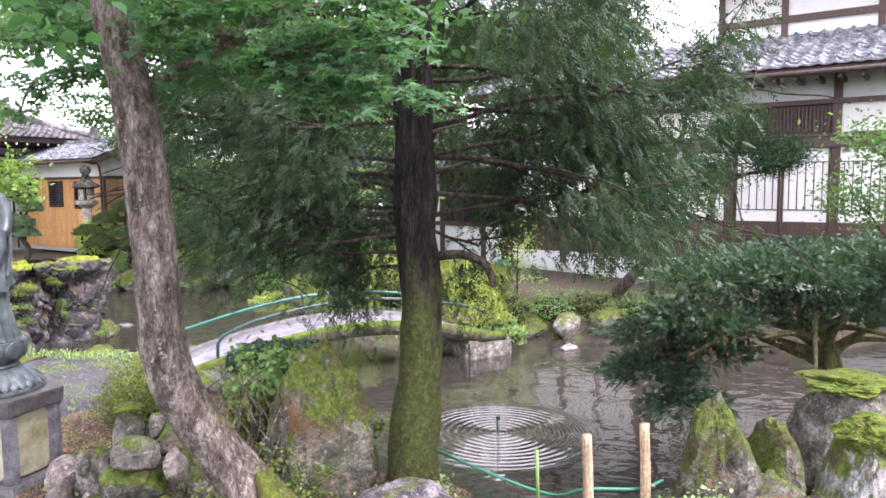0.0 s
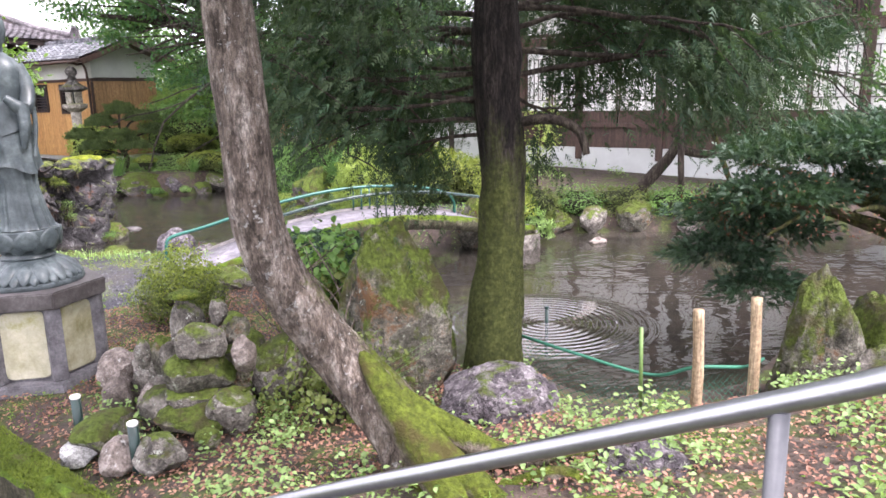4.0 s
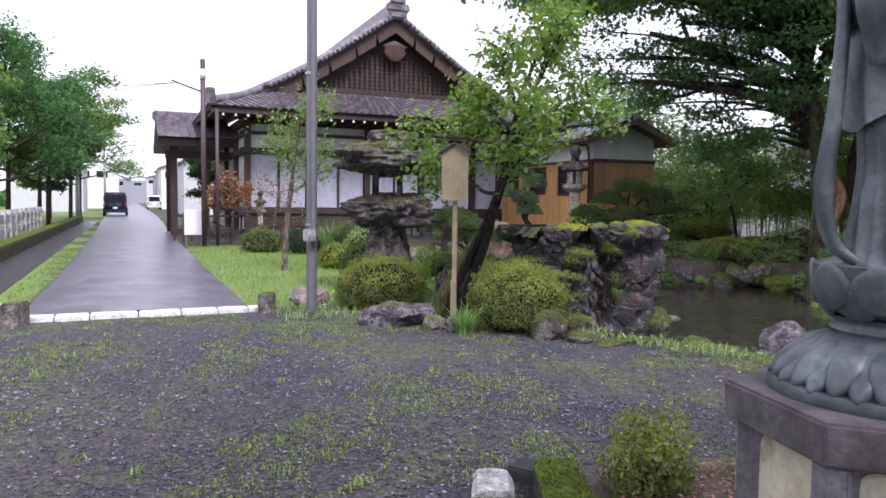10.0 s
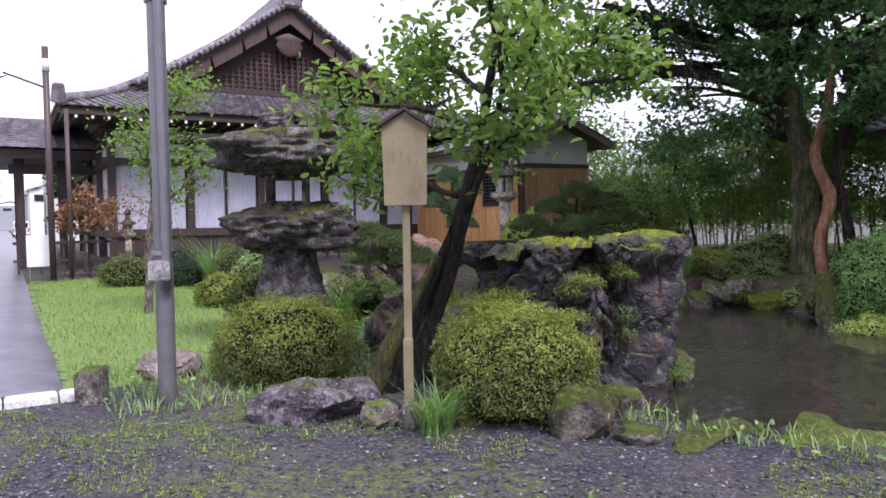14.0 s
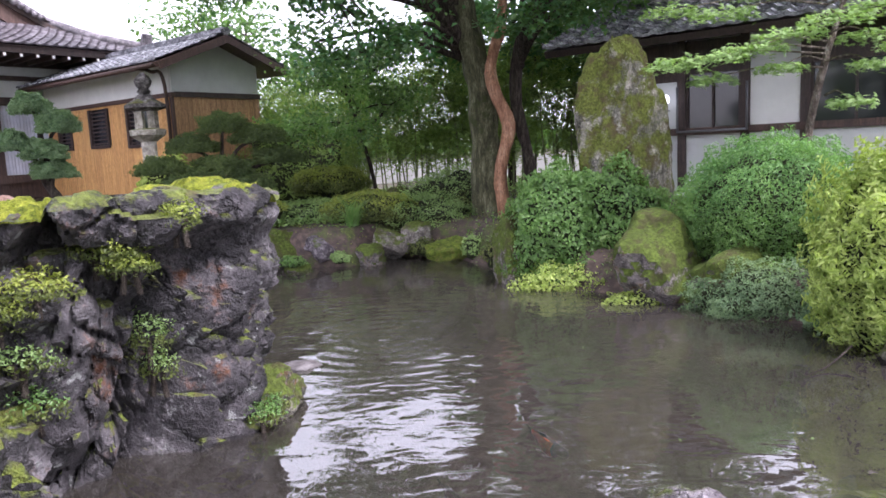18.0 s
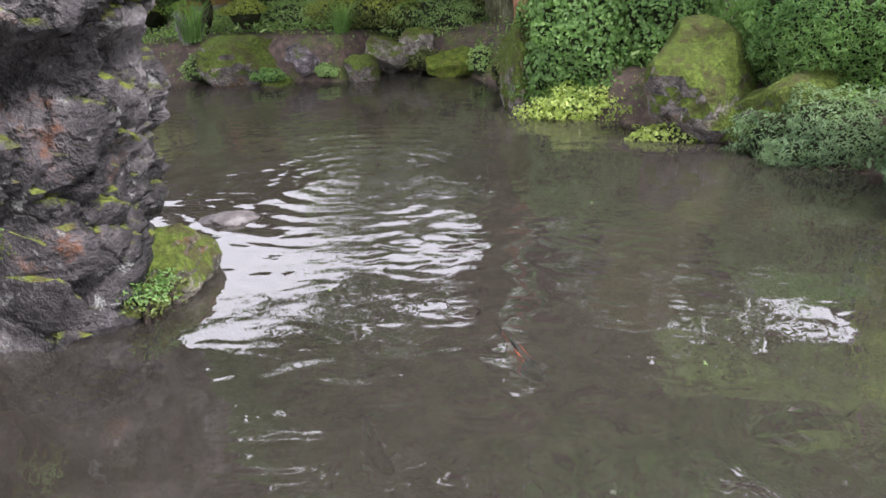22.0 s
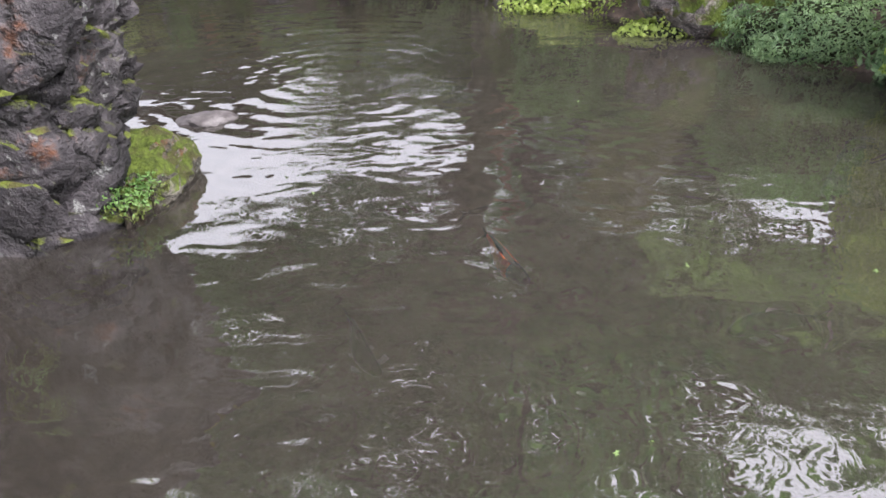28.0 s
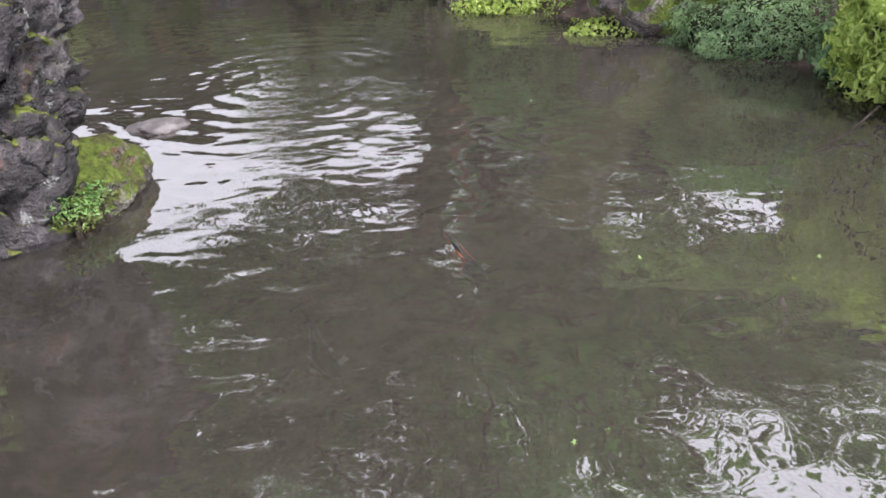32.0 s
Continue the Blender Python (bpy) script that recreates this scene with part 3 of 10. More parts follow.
def polygon_distance(X, Y, poly):
    """Distance to the outline, negative inside."""
    best, inside = np.full(X.shape, 1e9), np.zeros(X.shape, bool)
    for (x0, y0), (x1, y1) in zip(poly, poly[1:] + poly[:1]):
        dx, dy = x1 - x0, y1 - y0
        t = np.clip(((X - x0) * dx + (Y - y0) * dy) / (dx * dx + dy * dy), 0, 1)
        best = np.minimum(best, np.hypot(X - x0 - t * dx, Y - y0 - t * dy))
        cross = ((y0 > Y) != (y1 > Y)) & (X < (x1 - x0) * (Y - y0) / (dy if dy else 1e-9) + x0)
        inside ^= cross
    return np.where(inside, -best, best)


SITE = pose(-10.82, 9.94, 0, 0, 0, 55.05)
TO_SITE = SITE.inverted()


def to_site(X, Y):
    c, s = math.cos(radians(55.05)), math.sin(radians(55.05))
    x, y = X + 10.82, Y - 9.94
    return c * x + s * y, -s * x + c * y


def smooth(a, lo, hi):
    t = np.clip((a - lo) / (hi - lo), 0, 1)
    return t * t * (3 - 2 * t)


def ground_height(X, Y):
    X, Y = np.asarray(X, float), np.asarray(Y, float)
    pond, bed = polygon_distance(X, Y, POND), polygon_distance(X, Y, BED)
    q = 0.6 * X - 0.8 * Y
    mound = np.clip(1.05 + 0.19 * q, 0.14, 1.15)
    mound = mound - (mound - 0.06) * smooth(Y - 0.12 * X, 3.95, 4.75) * smooth(X, -0.1, 0.5)
    steps = np.clip(1.05 * (1 + (X * 0.83 - Y * 0.56) / 2.7), 0, 1.05) * (Y < 4) * (X > -4)
    h = np.where(bed < 0, 0.02 + (mound - 0.02) * smooth(-bed, 0.0, 0.25), steps)
    v, u = to_site(X, Y)
    far = smooth(Y, 16, 21) * smooth(X, -12, -8)
    h = h + 0.22 * far + 0.12 * smooth(X + 0.4 * Y, 5, 9) * (Y > 9)
    h = np.where(pond < 0.45, h * smooth(pond, 0.0, 0.45) + (WATER - 0.12) * (1 - smooth(pond, -0.05, 0.4)), h)
    return np.where(pond < 0, WATER - 0.12 - 0.55 * smooth(-pond, 0, 0.9), h)


def gz(x, y):
    return float(ground_height(np.array([x]), np.array([y]))[0])


def axis(lo, hi, step, reach):
    fine = np.arange(lo, hi + 1e-6, step)
    out = step * np.cumsum(1.35 ** np.arange(1, 40))
    out = out[out < reach]
    return np.concatenate([(lo - out)[::-1], fine, hi + out])


gx, gy = axis(-15.5, 7.0, 0.13, 1500), axis(-1.5, 22.0, 0.13, 1500)
GX, GY = np.meshgrid(gx, gy)
GH = ground_height(GX, GY)
near_yard = np.exp(-((GX + 6) ** 2 + (GY - 7) ** 2) / 400)
GH = GH + 0.012 * near_yard * lump(np.stack([GX.ravel() * 0.9, GY.ravel() * 0.9, 0 * GX.ravel()], 1), 3).reshape(GX.shape)
verts = np.stack([GX, GY, GH], 2).reshape(-1, 3)
nx, ny = len(gx), len(gy)
ii = (np.arange(ny - 1)[:, None] * nx + np.arange(nx - 1)).ravel()
ground = mesh_of("ground", verts.tolist(), np.stack([ii, ii + 1, ii + nx + 1, ii + nx], 1).tolist(), None, smooth=True)
tagged(ground, "dark gravel yard with moss, soil beds and grass verge", "ground", kind="structure")
pd, bd = polygon_distance(GX, GY, POND), polygon_distance(GX, GY, BED)
sv, su = to_site(GX, GY)
soil = np.where(bd < 0, 1.0, 0.0)
soil = np.maximum(soil, smooth(-np.abs(pd), -1.3, -0.5) * (pd > 0) * (GY > 11.5))
soil = np.maximum(soil, (GY > 15) * (GX > -12) * (sv > 1.0) * 1.0)
soil = np.maximum(soil, (sv > 1.9) * (su > 0.4) * 1.0)
soil = np.maximum(soil, (GX > 0.6) * (GY > 9) * 0.7)
verge = ((sv > 0) & (sv < 1.9 + 0.12 * su) & (su > 0.35) & (su < 14)) * 1.0
verge = np.maximum(verge, ((sv < -2.8) & (su > 0.2)) * 0.8)
bottom = smooth(-pd, -0.05, 0.15)
att = ground.data.color_attributes.new("zone", "FLOAT_COLOR", "POINT")
att.data.foreach_set("color", np.stack([soil, verge, bottom, np.ones_like(soil)], 2).astype(np.float32).ravel())

m, nt, b = nodes("yard_ground")
za = nt.nodes.new("ShaderNodeAttribute")
za.attribute_name = "zone"
zs = nt.nodes.new("ShaderNodeSeparateColor")
nt.links.new(za.outputs["Color"], zs.inputs[0])
vor = nt.nodes.new("ShaderNodeTexVoronoi")
vor.inputs["Scale"].default_value = 48
nt.links.new(coords(nt), vor.inputs["Vector"])
fine = nt.nodes.new("ShaderNodeTexVoronoi")
fine.inputs["Scale"].default_value = 120
nt.links.new(coords(nt), fine.inputs["Vector"])
pick = nt.nodes.new("ShaderNodeSeparateColor")
nt.links.new(vor.outputs["Color"], pick.inputs[0])
pick2 = nt.nodes.new("ShaderNodeSeparateColor")
nt.links.new(fine.outputs["Color"], pick2.inputs[0])
gravel = mixed(nt, 0.5, ramp(nt, pick.outputs[0], [(0.0, (0.012, 0.0115, 0.016)), (0.55, (0.044, 0.042, 0.056)), (0.85, (0.07, 0.066, 0.088)), (0.98, (0.2, 0.195, 0.22))]), ramp(nt, pick2.outputs[0], [(0.0, (0.01, 0.0095, 0.013)), (0.6, (0.044, 0.042, 0.056)), (0.9, (0.085, 0.081, 0.102)), (1.0, (0.27, 0.265, 0.28))]))
gravel = mixed(nt, 0.8, gravel, ramp(nt, vor.outputs["Distance"], [(0.35, (1, 1, 1)), (0.75, (0.25, 0.24, 0.25))]), "MULTIPLY")
earth = mixed(nt, 0.5, ramp(nt, noise_of(nt, 6, 8, 0.75), [(0.3, (0.035, 0.03, 0.022)), (0.55, (0.095, 0.084, 0.06)), (0.75, (0.17, 0.15, 0.11))]), gravel)
gravel = mixed(nt, mixed(nt, 1.0, grey(nt, noise_of(nt, 0.55, 7, 0.7), 0.46, 0.58), (0.8, 0.8, 0.8), "MULTIPLY"), gravel, earth)
green = ramp(nt, noise_of(nt, 26, 6, 0.75), [(0.3, (0.03, 0.042, 0.01)), (0.55, (0.095, 0.125, 0.025)), (0.75, (0.21, 0.24, 0.06))])
gravel = mixed(nt, mixed(nt, 1.0, grey(nt, noise_of(nt, 0.7, 8, 0.78), 0.48, 0.58), grey(nt, noise_of(nt, 14, 6, 0.75), 0.43, 0.55), "MULTIPLY"), gravel, green)
dirt = mixed(nt, grey(nt, noise_of(nt, 2.2, 7, 0.75), 0.5, 0.57), ramp(nt, noise_of(nt, 9, 7, 0.7), [(0.3, (0.018, 0.013, 0.011)), (0.5, (0.055, 0.038, 0.031)), (0.7, (0.13, 0.09, 0.072))]), ramp(nt, noise_of(nt, 24, 6, 0.75), [(0.3, (0.02, 0.028, 0.008)), (0.55, (0.065, 0.085, 0.018)), (0.75, (0.15, 0.17, 0.04))]))
lawn = ramp(nt, noise_of(nt, 14, 6, 0.7), [(0.3, (0.06, 0.10, 0.022)), (0.52, (0.14, 0.215, 0.045)), (0.75, (0.26, 0.35, 0.085))])
mud = ramp(nt, noise_of(nt, 2.5, 8, 0.65), [(0.3, (0.08, 0.066, 0.045)), (0.52, (0.19, 0.16, 0.11)), (0.72, (0.3, 0.255, 0.17))])
wob = noise_of(nt, 4, 5, 0.7)


def edge(zone):
    a = nt.nodes.new("ShaderNodeMath")
    a.operation = "MULTIPLY_ADD"
    nt.links.new(wob, a.inputs[0])
    a.inputs[1].default_value = 0.8
    nt.links.new(zone, a.inputs[2])
    return grey(nt, a.outputs[0], 0.75, 0.95)


col = mixed(nt, edge(zs.outputs[0]), gravel, dirt)
col = mixed(nt, edge(zs.outputs[1]), col, lawn)
col = mixed(nt, zs.outputs[2], col, mud)
nt.links.new(col, b.inputs["Base Color"])
b.inputs["Roughness"].default_value = 0.85
bump(nt, b, mixed(nt, 0.5, vor.outputs["Distance"], noise_of(nt, 50, 5)), 0.9, 0.014)
ground.data.materials.clear()
ground.data.materials.append(m)

# ---- pond water: murky, ripple-broken gloss ----
SPOUT = (0.63, 8.3)
m, nt, b = nodes("murky_pond_water")
nt.nodes.remove(b)
murk = nt.nodes.new("ShaderNodeBsdfDiffuse")
nt.links.new(ramp(nt, noise_of(nt, 0.5, 4), [(0.3, (0.064, 0.058, 0.05)), (0.7, (0.09, 0.08, 0.068))]), murk.inputs[0])
clear = nt.nodes.new("ShaderNodeBsdfTransparent")
body = nt.nodes.new("ShaderNodeMixShader")
body.inputs[0].default_value = 0.55
nt.links.new(murk.outputs[0], body.inputs[1])
nt.links.new(clear.outputs[0], body.inputs[2])
gloss = nt.nodes.new("ShaderNodeBsdfGlossy")
gloss.inputs["Roughness"].default_value = 0.0
fres = nt.nodes.new("ShaderNodeFresnel")
fres.inputs[0].default_value = 3.1
top = nt.nodes.new("ShaderNodeMixShader")
nt.links.new(fres.outputs[0], top.inputs[0])
nt.links.new(body.outputs[0], top.inputs[1])
nt.links.new(gloss.outputs[0], top.inputs[2])
nt.links.new(top.outputs[0], nt.nodes["Material Output"].inputs[0])


def ripple(cx, cy, rings, reach, strength):
    mp = nt.nodes.new("ShaderNodeMapping")
    mp.inputs["Location"].default_value = (-cx, -cy, -WATER)
    g = nt.nodes.new("ShaderNodeNewGeometry")
    nt.links.new(g.outputs["Position"], mp.inputs[0])
    w = nt.nodes.new("ShaderNodeTexWave")
    w.wave_type, w.rings_direction, w.wave_profile = "RINGS", "SPHERICAL", "SIN"
    w.inputs["Scale"].default_value, w.inputs["Distortion"].default_value, w.inputs["Detail"].default_value, w.inputs["Detail Scale"].default_value = rings, 1.2, 1.0, 0.8
    nt.links.new(mp.outputs[0], w.inputs[0])
    ln = nt.nodes.new("ShaderNodeVectorMath")
    ln.operation = "LENGTH"
    nt.links.new(mp.outputs[0], ln.inputs[0])
    fade = ramp(nt, ln.outputs["Value"], [(0.0, (strength,) * 3), (1.0, (0, 0, 0))])
    sc = nt.nodes.new("ShaderNodeMath")
    sc.operation = "DIVIDE"
    sc.inputs[1].default_value = reach
    nt.links.new(ln.outputs["Value"], sc.inputs[0])
    nt.links.new(sc.outputs[0], fade.node.inputs[0])
    return mixed(nt, 1.0, w.outputs[0], fade, "MULTIPLY")


def swell(scale, strength, lo, hi, detail=2.0, distort=0.8, stretch=(1, 1, 1)):
    """Wavelets that come and go in patches."""
    n = nt.nodes.new("ShaderNodeTexNoise")
    n.inputs["Scale"].default_value, n.inputs["Detail"].default_value, n.inputs["Roughness"].default_value, n.inputs["Distortion"].default_value = scale, detail, 0.5, distort
    nt.links.new(coords(nt, 1.0, stretch), n.inputs["Vector"])
    return calc(nt, "MULTIPLY", n.outputs[0], calc(nt, "MULTIPLY_ADD", grey(nt, noise_of(nt, 0.45, 3), lo, hi), strength, strength * 0.25))


waves = mixed(nt, 1.0, ripple(*SPOUT, 3.3, 1.25, 2.0), ripple(-6.1, 15.9, 1.7, 2.4, 0.13), "ADD")
for w_ in (swell(2.0, 0.5, 0.4, 0.6, 0.0), swell(5.5, 0.26, 0.42, 0.6, 0.0, 1.0, (0.75, 1.3, 1)), swell(13, 0.05, 0.45, 0.6, 0.0, 0.6)):
    waves = mixed(nt, 1.0, waves, w_, "ADD")
bp = nt.nodes.new("ShaderNodeBump")
bp.inputs["Strength"].default_value, bp.inputs["Distance"].default_value = 0.55, 0.035
nt.links.new(waves, bp.inputs["Height"])
for n_ in (gloss, fres, murk):
    nt.links.new(bp.outputs[0], n_.inputs["Normal"])
M["water"] = m
bm = bmesh.new()
cx, cy = -4.0, 15.0
ring = [bm.verts.new((x + (x - cx) * 0.02, y + (y - cy) * 0.02, WATER)) for x, y in POND]
bm.faces.new(ring)
bmesh.ops.triangulate(bm, faces=bm.faces[:])
pond = tagged(part("water", bm, M["water"]), "murky brown pond water with ripples", "pond", kind="structure")

# ---- the lane ----
def lane_piece(name, v0, v1, u0, u1, z, material, label, category, widen=0.0, steps=40):
    bm = bmesh.new()
    rows_ = []
    for i in range(steps + 1):
        t = (i / steps) ** 1.6
        u = u0 + (u1 - u0) * t
        w = widen * smooth(np.array(u), 10, 60)
        j = 0.06 * noise.noise(Vector((u * 0.8, v1, 0)))
        rows_.append([bm.verts.new(SITE @ Vector((a, u, zz))) for a, zz in ((v0 - w + j, z - 0.02), (v0 + 0.15 - w, z), ((v0 + v1) / 2, z + 0.025), (v1 - 0.15 + w, z), (v1 + w - j, z - 0.02))])
    for a, c in zip(rows_, rows_[1:]):
        for k in range(4):
            bm.faces.new((a[k], a[k + 1], c[k + 1], c[k]))
    return tagged(part(name, bm, material, None, "", True), label, category, kind="structure")


lane_piece("road", -2.75, 0.0, 0.28, 260, 0.035, M["asphalt"], "narrow wet grey asphalt lane", "road", 0.6)
kerb = thing("kerb", SITE, "row of pale kerb stones across the lane end", "kerb", kind="structure")
a = -2.75
for L in (0.42, 0.38, 0.55, 0.5, 0.45, 0.38, 0.22):
    bm = boxed(a + 0.008, -0.02 + 0.02 * math.sin(a * 9), -0.1, min(a + L, 0.1) - 0.008, 0.2, 0.065, bevel=0.012)
    part("kerb_stone", bm, M["white_kerb"], kerb)
    a += L


# ---- tiled roofs ----
def tile_field(name, a, b, c, d, pitch_across, pitch_up, material, parent, lift=0.05):
    """Pantiles over the slope a-b (eave) to d-c (top), each with its curl and its step over the next row."""
    a, b, c, d = (np.array(p, float) for p in (a, b, c, d))
    cols = max(2, int(round(max(np.linalg.norm(b - a), np.linalg.norm(c - d)) / pitch_across)))
    rows_ = max(2, int(round((np.linalg.norm(d - a) + np.linalg.norm(c - b)) / 2 / pitch_up)))
    nrm = np.cross(b - a, d - a)
    nrm /= np.linalg.norm(nrm)
    if nrm[2] < 0:
        nrm = -nrm
    sx = np.array([0.0, 0.18, 0.42, 0.68, 0.86, 1.02])
    sz = np.array([0.55, 0.12, 0.0, 0.22, 0.85, 0.55]) * lift * 1.3
    I, J = np.meshgrid(np.arange(cols), np.arange(rows_))
    I, J = I.ravel()[:, None], J.ravel()[:, None]
    S = (I + sx) / cols
    out = []
    for t, z in (((J - 0.12) / rows_, lift * 0.9), ((J - 0.12) / rows_, lift * 0.25), ((J + 1.0) / rows_, 0.0)):
        T = np.clip(t, -0.02, 1) + 0 * S
        q = (a * (1 - S)[..., None] + b * S[..., None]) * (1 - T)[..., None] + (d * (1 - S)[..., None] + c * S[..., None]) * T[..., None]
        q = q + nrm * (sz * (0.4 if z == lift * 0.25 else 1) + z + 0.006 * rnd.rand(len(I), 1))[..., None]
        out.append(q)
    n, k = len(I), len(sx)
    V = np.concatenate([out[1], out[0], out[2]], 1).reshape(-1, 3)
    base = np.arange(n)[:, None] * (3 * k)
    F = []
    for r in (0, 1):
        for s in range(k - 1):
            F.append(base + [r * k + s, r * k + s + 1, (r + 1) * k + s + 1, (r + 1) * k + s])
    F = np.concatenate(F, 0)
    ob = mesh_of(name, V.tolist(), F.tolist(), material, parent)
    ob["kind"] = "stuff"
    return ob


def slab(bm, quad, thick):
    """A thick sheet under four corners."""
    q = [Vector(p) for p in quad]
    n = (q[1] - q[0]).cross(q[3] - q[0]).normalized()
    if n.z < 0:
        n = -n
    t = [bm.verts.new(p) for p in q]
    l = [bm.verts.new(p - n * thick) for p in q]
    bm.faces.new(t)
    bm.faces.new(l[::-1])
    for i in range(4):
        j = (i + 1) % 4
        bm.faces.new((t[i], t[j], l[j], l[i]))


def slabbed(quad, thick):
    bm = bmesh.new()
    slab(bm, quad, thick)
    return bm


# ---- main hall: hip-and-gable roof, gable towards the yard ----
hall = thing("temple_hall", SITE, "dark timber temple hall with brown tiled hip-and-gable roof", "building")
U0, V0, V1 = 16.7, 2.35, 13.4
for v in (2.35, 4.55, 6.75, 8.95, 11.15, 13.35):
    part("post", boxed(v - 0.11, U0 - 0.1, 0.3, v + 0.11, U0 + 0.12, 4.3, bevel=0.01), M["dark_wood"], hall)
for u in (19.5, 22.5, 26.5):
    part("post", boxed(V0 - 0.11, u - 0.1, 0.3, V0 + 0.11, u + 0.12, 4.3, bevel=0.01), M["dark_wood"], hall)
for z0, z1, name in ((3.12, 3.32, "lintel"), (3.78, 3.9, "tie_beam"), (4.15, 4.42, "wall_plate"), (1.0, 1.22, "sill_beam")):
    part(name, boxed(V0 - 0.25, U0 - 0.13, z0, V1 + 0.2, U0 + 0.05, z1), M["dark_wood"], hall)
    part(name, boxed(V0 - 0.13, U0 + 0.06, z0, V0 + 0.05, 28, z1), M["dark_wood"], hall)
for i, v in enumerate((2.35, 4.55, 6.75, 8.95, 11.15)):
    part("upper_panel", boxed(v + 0.11, U0 - 0.02, 3.32, v + 2.09, U0 + 0.1, 3.78), M["greyplaster"], hall)
    part("upper_panel", boxed(v + 0.11, U0 - 0.02, 3.9, v + 2.09, U0 + 0.1, 4.15), M["greyplaster"], hall)
    part("plinth_board", boxed(v + 0.11, U0 - 0.05, 0.55, v + 2.09, U0 + 0.06, 1.0), M["dark_wood"], hall)
    for k in range(2):
        x0, x1 = v + 0.13 + k * 1.0, v + 0.13 + k * 1.0 + 0.93
        bm = bmesh.new()
        n = 40
        rowz = [[bm.verts.new((x0 + (x1 - x0) * j / n, U0 + 0.05 + 0.022 * math.sin(j * 1.75 + i) + 0.01 * math.sin(j * 0.6), z)) for j in range(n + 1)] for z in (1.23, 3.1)]
        for j in range(n):
            bm.faces.new((rowz[0][j], rowz[0][j + 1], rowz[1][j + 1], rowz[1][j]))
        part("curtain", bm, M["curtain"], hall, "gathered white curtain behind the sliding window", True)
    part("window_stile", boxed(v + 1.06, U0 - 0.03, 1.22, v + 1.13, U0 + 0.03, 3.12), M["dark_wood"], hall)
part("back_wall", boxed(V0 + 0.1, U0 + 0.3, 0.2, V1 - 0.1, U0 + 0.4, 4.4), M["greyplaster"], hall)
part("side_wall", boxed(V0 + 0.06, U0 + 0.45, 0.3, V0 + 0.16, 28, 4.2), M["greyplaster"], hall)
for k in range(26):
    v = V0 + 0.3 + k * 0.42
    part("foundation_slat", boxed(v, U0 - 0.06, 0.12, v + 0.06, U0 - 0.01, 0.55), M["dark_wood"], hall)
EV0, EV1, EU, EZ = 0.95, 14.9, 15.05, 4.5
GU, GZ, RV, RZ = 17.25, 5.5, 7.9, 8.5


def slope_z(s):
    return 4.6 + (RZ - 4.6) * (1 - min(s, 6.95) / 6.95) ** 1.28


part("skirt_roof", slabbed([(EV0, EU, EZ), (EV1, EU, EZ), (12.7, GU + 0.3, GZ + 0.1), (3.1, GU + 0.3, GZ + 0.1)], 0.16), M["dark_wood"], hall)
tile_field("roof_tiles", (EV0, EU - 0.03, EZ + 0.02), (EV1, EU - 0.03, EZ + 0.02), (12.7, GU + 0.3, GZ + 0.12), (3.1, GU + 0.3, GZ + 0.12), 0.27, 0.26, M["browntile"], hall)
for k in range(34):
    v = EV0 + 0.35 + k * 0.4
    part("rafter", boxed(v, EU + 0.02, EZ - 0.3, v + 0.09, U0, EZ - 0.19), M["dark_wood"], hall)
    part("rafter_end", boxed(v + 0.015, EU + 0.005, EZ - 0.28, v + 0.075, EU + 0.02, EZ - 0.21), M["plaster"], hall)
part("soffit", boxed(EV0 + 0.1, EU + 0.1, EZ - 0.175, EV1 - 0.1, U0 + 0.35, EZ - 0.1), M["dark_wood"], hall)
part("eave_board", boxed(EV0, EU + 0.03, EZ - 0.18, EV1, EU + 0.09, EZ - 0.06), M["dark_wood"], hall)
